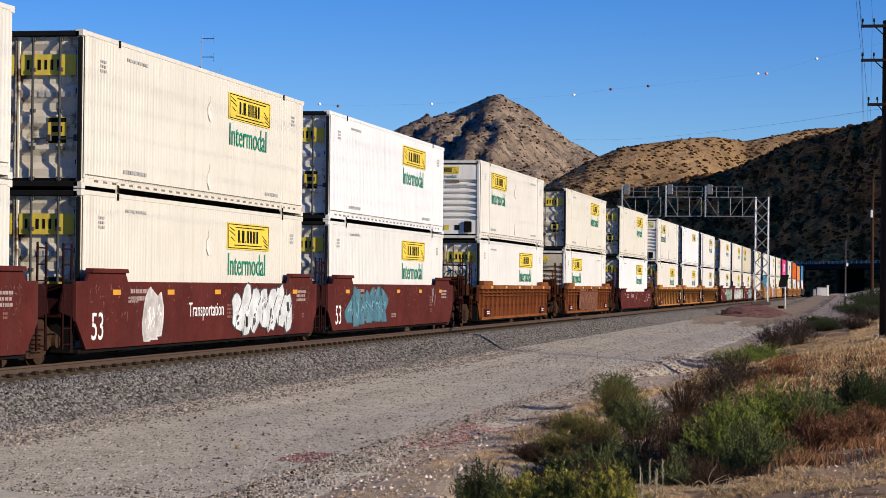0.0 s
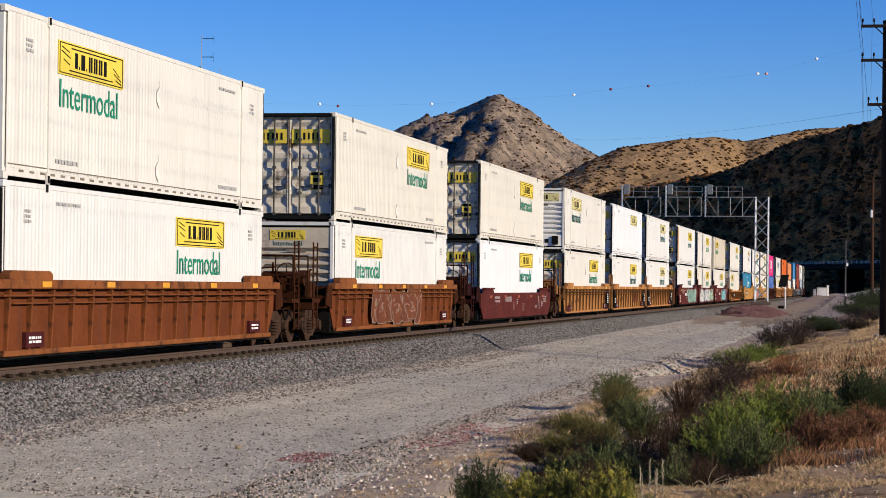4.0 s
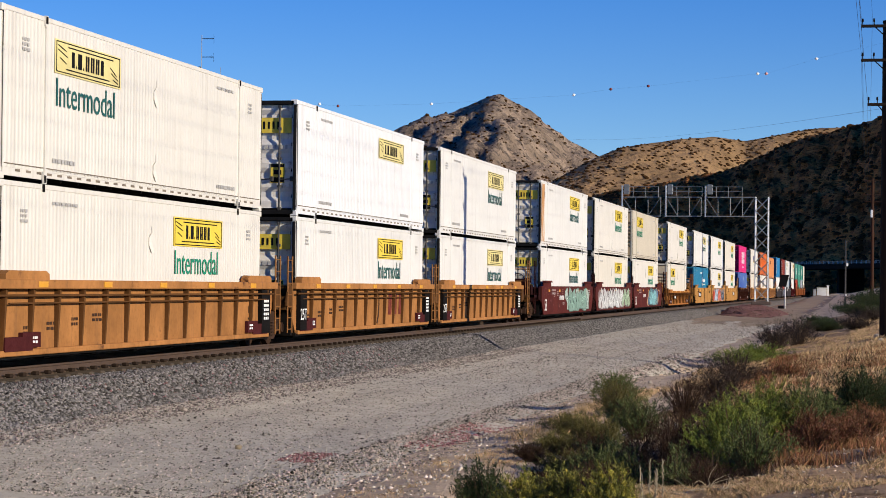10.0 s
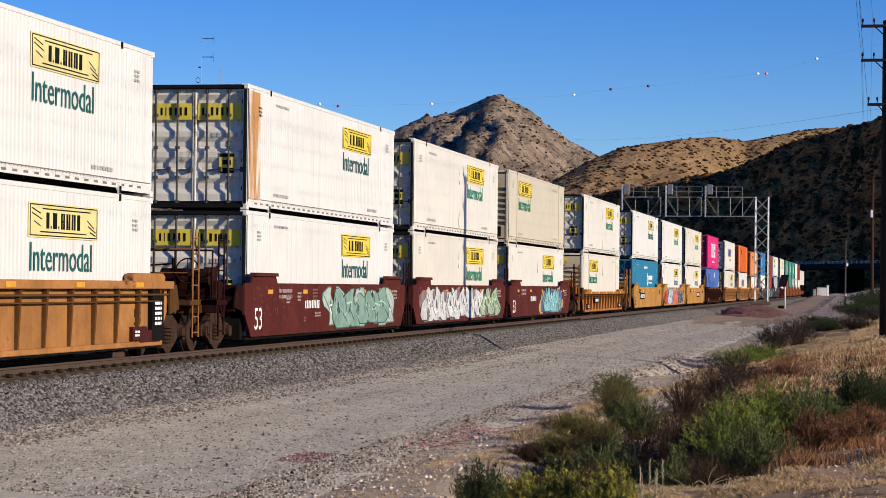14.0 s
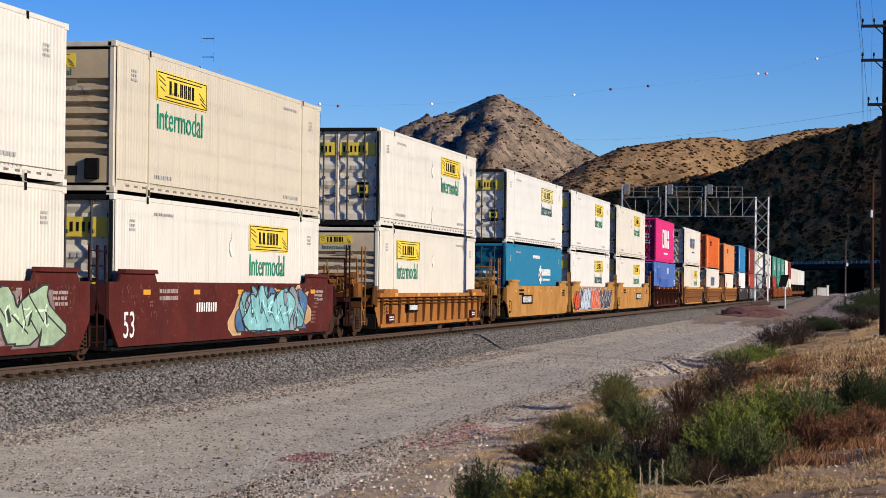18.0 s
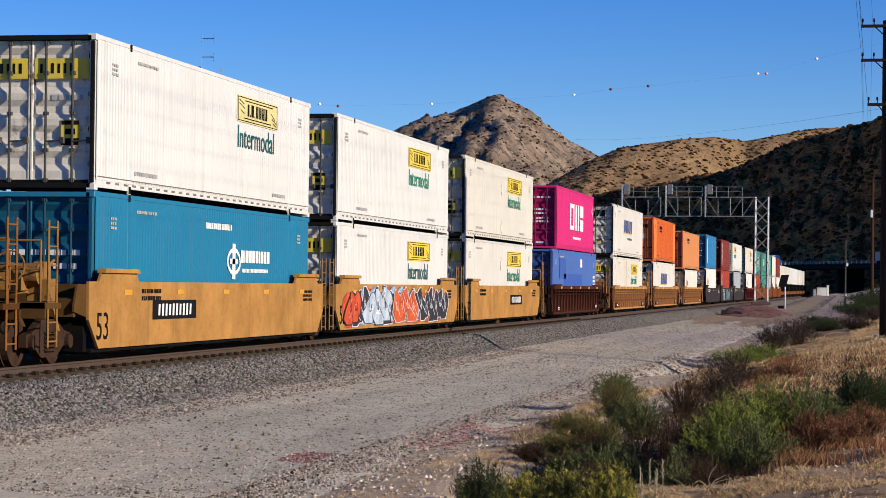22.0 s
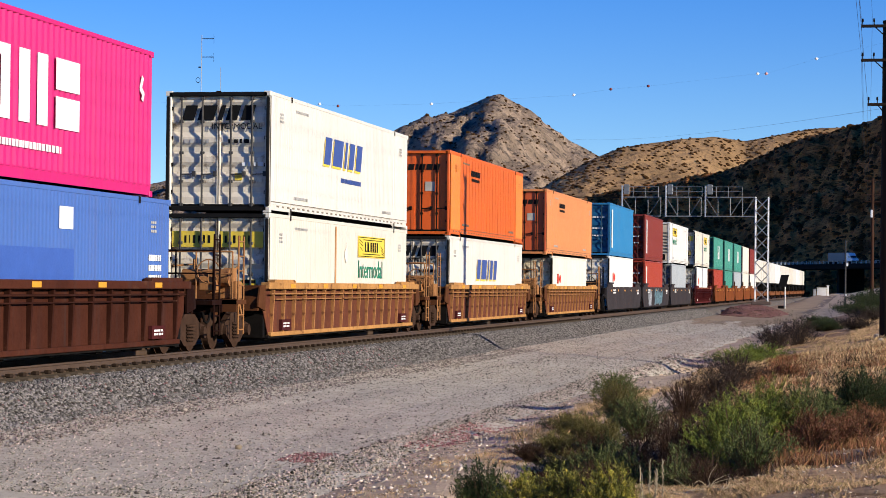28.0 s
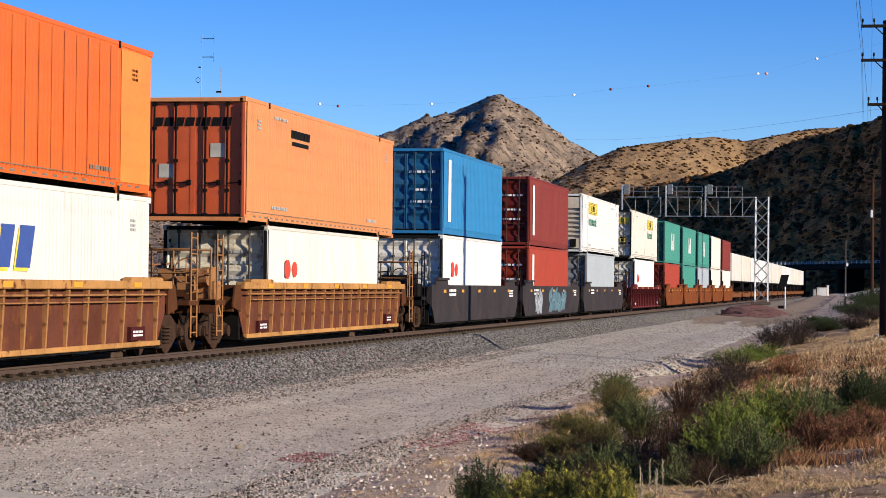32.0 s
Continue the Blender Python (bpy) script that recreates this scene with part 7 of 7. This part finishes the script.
# x, y, half width, height, leaf kind, leaves, tips, words
SHRUBS = [
    (11.00, 29.6, 0.30, 0.20, "brown", 1600, None, "dry brown twiggy shrub at the verge"),
    # brown and dark gully shrubs added to fill in its black shade
    (11.85, 24.0, 0.34, 0.32, "brown", 2400, None, "dry dark brown shrub in the gully"),
    (12.30, 26.3, 0.45, 0.55, "brown", 3200, None, "dry dark brown shrub in the gully"),
    (12.75, 25.9, 0.42, 0.50, "dark", 3200, None, "dark green low shrub in the gully"),
    (13.25, 26.4, 0.42, 0.55, "brown", 3000, None, "dry dark brown shrub in the gully"),
    (12.00, 29.6, 0.45, 0.46, "dark", 3200, None, "dark green low shrub in the gully"),
    (12.50, 29.0, 0.42, 0.60, "brown", 3000, None, "dry dark brown shrub in the gully"),
    (13.20, 28.8, 0.45, 0.70, "brown", 3000, None, "dry dark brown shrub in the gully"),
    (11.75, 30.6, 0.40, 0.40, "brown", 2400, None, "dry dark brown shrub in the gully"),
    (11.60, 26.6, 0.36, 0.30, "brown", 2000, None, "dry dark brown shrub in the gully"),
    (12.35, 24.8, 0.42, 0.55, "brown", 2600, None, "dry dark brown shrub in the gully"),
    (12.85, 25.2, 0.42, 0.62, "dark", 3500, None, "dark green low shrub in the gully"),
    (13.05, 23.9, 0.36, 0.45, "brown", 2200, None, "dry dark brown shrub in the gully"),
    (13.75, 24.2, 0.40, 0.55, "brown", 2600, None, "dry dark brown shrub in the gully"),
    (14.15, 25.0, 0.36, 0.60, "sage", 3000, None, "grey-green low shrub in the gully"),
    (11.15, 31.0, 0.40, 0.26, "olive", 3500, None, "olive-green low shrub beside the road"),
    (10.85, 34.5, 0.40, 0.28, "olive", 3000, None, "olive-green low shrub beside the road"),
    (12.55, 35.5, 0.50, 0.70, "brown", 3500, None, "dry brown shrub on the slope"),
    (13.30, 33.5, 0.50, 0.60, "mauve", 4000, None, "dry mauve-grey twiggy shrub on the slope"),
    (13.95, 30.5, 0.45, 0.64, "bright", 5500, M_TIPS, "bright green rabbitbrush with yellowish tips"),
    (11.42, 23.5, 0.40, 0.54, "dark", 5500, None, "dark green desert shrub at the road's verge"),
    (10.45, 44.5, 0.46, 0.58, "sage", 6000, None, "upright grey-green sagebrush beside the gravel road"),
    (10.85, 41.0, 0.40, 0.50, "olive", 3000, None, "olive-green low shrub beside the road"),
    (11.65, 28.6, 0.45, 0.38, "olive", 4500, None, "olive-green shrub with dry brown foot"),
    (11.55, 32.0, 0.48, 0.43, "olive", 4500, None, "olive-green shrub with dry brown foot"),
    (11.40, 36.5, 0.45, 0.62, "olive", 3500, None, "olive-green shrub with dry brown foot"),
    (12.20, 27.6, 0.50, 0.66, "sage", 6500, None, "dense grey-green shrub in the gully"),
    (12.05, 33.0, 0.50, 0.54, "sage", 4500, None, "dense grey-green shrub in the gully"),
    (12.80, 30.5, 0.52, 0.74, "brown", 3800, None, "dry dark brown shrub in the gully"),
    (12.95, 27.5, 0.40, 0.75, "brown", 2600, None, "dry dark brown shrub in the gully"),
    (13.75, 27.6, 0.60, 0.95, "bright", 9500, M_TIPS, "bright green rabbitbrush with yellowish tips"),
    (14.15, 28.6, 0.54, 0.88, "bright", 8000, M_TIPS, "bright green rabbitbrush with yellowish tips"),
    (13.35, 24.9, 0.34, 0.72, "sage", 3500, None, "small green shrub among dead branches"),
    (14.55, 28.6, 0.36, 0.72, "sage", 4000, None, "green shrub on the gully's edge"),
    (15.15, 32.5, 0.50, 0.66, "dark", 7500, None, "dense dark green shrub on the bank"),
    (14.75, 31.0, 0.34, 0.46, "sage", 3500, None, "green shrub on the bank"),
    (15.60, 33.0, 0.50, 0.62, "dark", 6000, None, "dense dark green shrub on the bank"),
    (12.75, 40.0, 0.60, 0.68, "mauve", 5500, None, "dry mauve-grey twiggy shrub on the bank"),
    (12.55, 49.0, 0.75, 0.60, "mauve", 4500, None, "dry mauve-grey twiggy shrub on the bank"),
    (11.90, 62.0, 0.85, 0.45, "bright", 5000, None, "yellow-green low shrub at the verge"),
    (12.15, 67.0, 0.75, 0.48, "bright", 4000, None, "yellow-green low shrub at the verge"),
    (12.15, 78.0, 0.95, 0.95, "mauve", 5500, None, "large dark grey-brown shrub at the road's edge"),
    (12.85, 80.0, 0.90, 0.90, "mauve", 5000, None, "large dark grey-brown shrub at the road's edge"),
    (12.90, 18.6, 0.28, 0.50, "flowering", 4500, M_FLOWER, "low shrub covered in yellow blossom"),
    (13.32, 18.4, 0.25, 0.54, "flowering", 4500, M_FLOWER, "low shrub with green leaves and yellow blossom"),
    (12.50, 19.2, 0.26, 0.44, "flowering", 3000, M_FLOWER, "low shrub covered in yellow blossom"),
    (14.75, 26.4, 0.34, 0.40, "red", 2600, None, "rust-red dry weed clump on the bank"),
    (15.05, 27.0, 0.36, 0.32, "red", 2600, None, "rust-red dry weed clump on the bank"),
    (15.35, 28.5, 0.38, 0.32, "rust", 2400, None, "rusty orange dry weed clump on the bank"),
    (13.60, 50.0, 0.45, 0.32, "rust", 2000, None, "rusty orange dry weed clump on the bank"),
    (13.60, 97.0, 0.80, 0.37, "dark", 4500, None, "dark green shrub far along the bank"),
    (13.00, 104.0, 0.90, 0.37, "dark", 4000, None, "dark green shrub far along the bank"),
    (14.75, 90.0, 0.80, 0.50, "mauve", 4500, None, "grey-brown shrub far along the bank"),
    (12.60, 118.0, 1.00, 0.43, "dark", 4000, None, "dark green shrub far along the bank"),
    (13.9, 150.0, 1.5, 0.62, "dark", 4500, None, "dark green shrub far along the bank"),
    (15.0, 120.0, 1.2, 0.68, "dark", 4500, None, "dark green shrub far along the bank"),
    (15.9, 133.0, 1.3, 0.87, "dark", 4500, None, "dark green shrub far along the bank"),
    (14.9, 165.0, 1.5, 0.93, "dark", 4500, None, "dark green shrub far along the bank"),
    (16.0, 185.0, 1.8, 1.24, "dark", 4500, None, "large dark green shrub far along the bank"),
    (15.3, 104.0, 0.9, 0.50, "mauve", 4500, None, "grey-brown shrub far along the bank"),
    (14.6, 230.0, 2.2, 0.99, "dark", 4500, None, "dark green shrub far along the bank"),
]
for k, (x, y, R, H, kind, leaves, tips, words) in enumerate(SHRUBS):
    big = max(1.0, y / 42.0)
    st, lf, tp = shrub_meshes(100 + k, R * 1.12, H, 150 if kind in ("mauve", "brown") else 110, int(leaves * 2.9), 0.038 * big ** 0.5, (0.0038 if kind not in ("mauve", "brown") else 0.0024) * big ** 0.7, LEAF[kind], M_STEM, 0.12 if kind in ("bright", "olive", "dark") else 0.2, tips)
    s = tagged(new("shrub"), words, "shrub", "shrubs on the bank")
    s.location = (x, y, bank(x, y))
    tagged(part("branchwork", st, M_STEM, s), kind="stuff")
    part("foliage", lf, LEAF[kind], s)
    if tp:
        tagged(part("blossom", tp, tips, s, "yellow blossom"), kind="stuff")


def blades(name, n, spots, height, width, material, label, seed, lean=0.5, clump=9, spread=0.12):
    """Dry grass in tufts over several areas (x0, x1, y0, y1, share)."""
    rng = np.random.default_rng(seed)
    total = sum(s[4] for s in spots)
    px, py = [], []
    for x0, x1, y0, y1, share in spots:
        m = int(n * share / total / clump)
        cx, cy = rng.uniform(x0, x1, 3 * m), rng.uniform(y0, y1, 3 * m)
        thick = np.array([fbm(a * 1.1, b * 0.6, seed, 3) for a, b in zip(cx, cy)]) + rng.normal(0, 0.18, 3 * m)
        pick = np.argsort(-thick)[:m]     # tufts crowd together and leave bare earth between
        cx, cy = cx[pick], cy[pick]
        px.append(np.repeat(cx, clump) + rng.normal(0, spread, m * clump))
        py.append(np.repeat(cy, clump) + rng.normal(0, spread, m * clump))
    px, py = np.concatenate(px), np.concatenate(py)
    m = len(px)
    pz = np.array([max(bank(a, b), -0.97 if a < 9.3 else -9) for a, b in zip(px, py)]) - 0.01
    h = height * rng.uniform(0.35, 1.25, m)
    az = rng.uniform(0, 6.283, m)
    ln = lean * rng.uniform(0.1, 1.3, m) * h
    w = width * rng.uniform(0.6, 1.3, m) * np.maximum(1.0, py / 40)
    base = np.stack([px, py, pz], 1)
    top = base + np.stack([ln * np.cos(az), ln * np.sin(az), h], 1)
    mid = base * 0.5 + top * 0.5 + np.stack([-0.15 * ln * np.cos(az), -0.15 * ln * np.sin(az), 0.12 * h], 1)
    a2 = rng.uniform(0, 6.283, m)
    sd = np.stack([np.cos(a2) * w, np.sin(a2) * w, np.zeros(m)], 1)
    q = np.stack([base - sd, base + sd, mid + sd * 0.8, top, mid - sd * 0.8], 1)
    return tagged(new(name, quads_mesh(name, q, 5, material)), label, "grass", kind="stuff")


blades("dry_grass", 190000, [(12.9, 17.0, 19.5, 25.5, 6), (14.2, 17.0, 22.0, 40.0, 3), (12.8, 17.0, 40.0, 90.0, 7), (10.0, 11.3, 24, 50, 0.6), (11.5, 13.0, 45, 80, 1.0), (9.5, 10.9, 22, 48, 0.9)], 0.055, 0.0019, LEAF["straw"], "short dry golden grass on the bank", 11, 1.1, 14, 0.06)
blades("red_weeds", 26000, [(14.3, 15.9, 24.5, 32.0, 2.4), (12.6, 16.5, 36.0, 66.0, 5)], 0.14, 0.0030, LEAF["rust"], "rust-coloured dry weeds on the bank", 12, 0.6)
# weeds added thickly so that the gully floor reads as dark
blades("brown_weeds", 16000, [(11.2, 14.4, 23.5, 34.0, 3), (12.0, 15.5, 34.0, 60.0, 2)], 0.14, 0.0032, LEAF["brown"], "brown dead weeds added to darken the gully", 13, 0.7)

blades("tall_dry_grass", 42000, [(9.9, 11.0, 34.0, 48.0, 1.2), (11.0, 12.6, 48.0, 66.0, 1.5), (13.4, 16.2, 38.0, 70.0, 3), (12.2, 13.4, 36.0, 44.0, 0.8), (14.6, 17.0, 70.0, 120.0, 1.2)], 0.15, 0.0024, LEAF["straw"], "taller tufts of dry straw-coloured grass", 14, 0.6, 14, 0.10)

def dead_branch(x, y, size, seed):
    rng = random.Random(seed)
    bm = bmesh.new()
    for _ in range(8):
        a = rng.uniform(0, 6.28)
        p = Vector((0, 0, 0.02))
        d = Vector((math.cos(a), math.sin(a), rng.uniform(0.2, 0.7)))
        for k in range(5):
            d = (d + Vector((rng.uniform(-0.4, 0.4), rng.uniform(-0.4, 0.4), rng.uniform(-0.45, 0.15)))).normalized()
            q = p + d * size * 0.24
            q.z = max(q.z, 0.0)
            rod(bm, p, q, 0.0042 * (1 - k * 0.16), 5)
            p = q
    br = new("dead_branch", mesh_of("dead_branch", bm, M_PALESTEM))
    br.location = (x, y, bank(x, y))
    return tagged(br, "bleached dead branch lying on the bank", "branch", "dead branches")


for k, (x, y, s) in enumerate(((13.5, 21.9, 0.24), (14.0, 22.3, 0.28), (12.9, 21.6, 0.24), (13.8, 22.9, 0.28), (11.9, 22.8, 0.24), (12.4, 22.3, 0.24), (13.2, 22.4, 0.26), (13.7, 22.2, 0.22), (14.3, 23.2, 0.26), (12.6, 22.8, 0.22), (11.6, 24.2, 0.26), (11.3, 24.9, 0.24))):
    dead_branch(x, y, s, 40 + k)


def stalk(x, y, h, seed):
    rng = random.Random(seed)
    bm = bmesh.new()
    p = Vector((0, 0, -0.02))
    top = Vector((rng.uniform(-0.04, 0.04), rng.uniform(-0.04, 0.04), h))
    rod(bm, p, top, 0.0045, 5, 0.003)
    for k in range(16):
        q = p.lerp(top, 0.45 + 0.55 * k / 16)
        a = rng.uniform(0, 6.28)
        rod(bm, q, q + Vector((0.016 * math.cos(a), 0.016 * math.sin(a), 0.03)), 0.006, 4, 0.002)
    s = new("dry_stalk", mesh_of("dry_stalk", bm, M_PALESTEM))
    s.location = (x, y, bank(x, y))
    return tagged(s, "tall bleached dry flower stalk", "stalk", "dry stalks")


for k, (x, y, h) in enumerate(((13.53, 19.0, 0.54), (13.58, 19.2, 0.60), (13.63, 19.0, 0.50), (13.50, 19.4, 0.46), (13.68, 19.3, 0.56), (13.60, 19.6, 0.48))):
    stalk(x, y, h, 60 + k)

def motions():
    times = [0, 4, 8, 12, 16, 20, 24, 28, 32]
    for thing, s, z, turned in MOVERS:
        flip = pose(0, 0, 0, 0, 0, 180) if turned else Matrix.Identity(4)
        ts = sorted(set(times + [0.8 * k for k in range(41) if s - gone(0.8 * k) > BEND_AT - 12]))
        walk(thing, [(t, track_pose(s - gone(t), z) @ flip) for t in ts])
    # all wheels roll alike: one is keyed for each side and axle, and the rest share its action
    for (side, axle), wheels in WHEELS.items():
        rows = []
        for k in range(961):
            turn = Matrix.Rotation((gone(k / 30) / 0.42) % (2 * math.pi), 4, "X")
            rows.append((k / 30, Matrix.Translation((side * 0.755, axle, 0.42)) @ turn @ Matrix.Rotation(0 if side > 0 else math.pi, 4, "Z")))
        walk(wheels[0], rows)
        keyed = wheels[0].animation_data
        for other in wheels[1:]:
            other.rotation_mode = "QUATERNION"
            other.animation_data_create()
            other.animation_data.action = keyed.action
            other.animation_data.action_slot = keyed.action_slot
    rz = math.degrees(math.atan2(HU.y, HU.x))
    for thing, t0, along, speed, lane in TRAFFIC:
        rows = []
        for t in range(33):
            p = HA + HU * max(-150.0, min(132.0, along + speed * (t - t0))) + HN * lane
            rows.append((float(t), pose(p.x, p.y, HA.z, 0, 0, rz if speed > 0 else rz + 180)))
        walk(thing, rows)


motions()
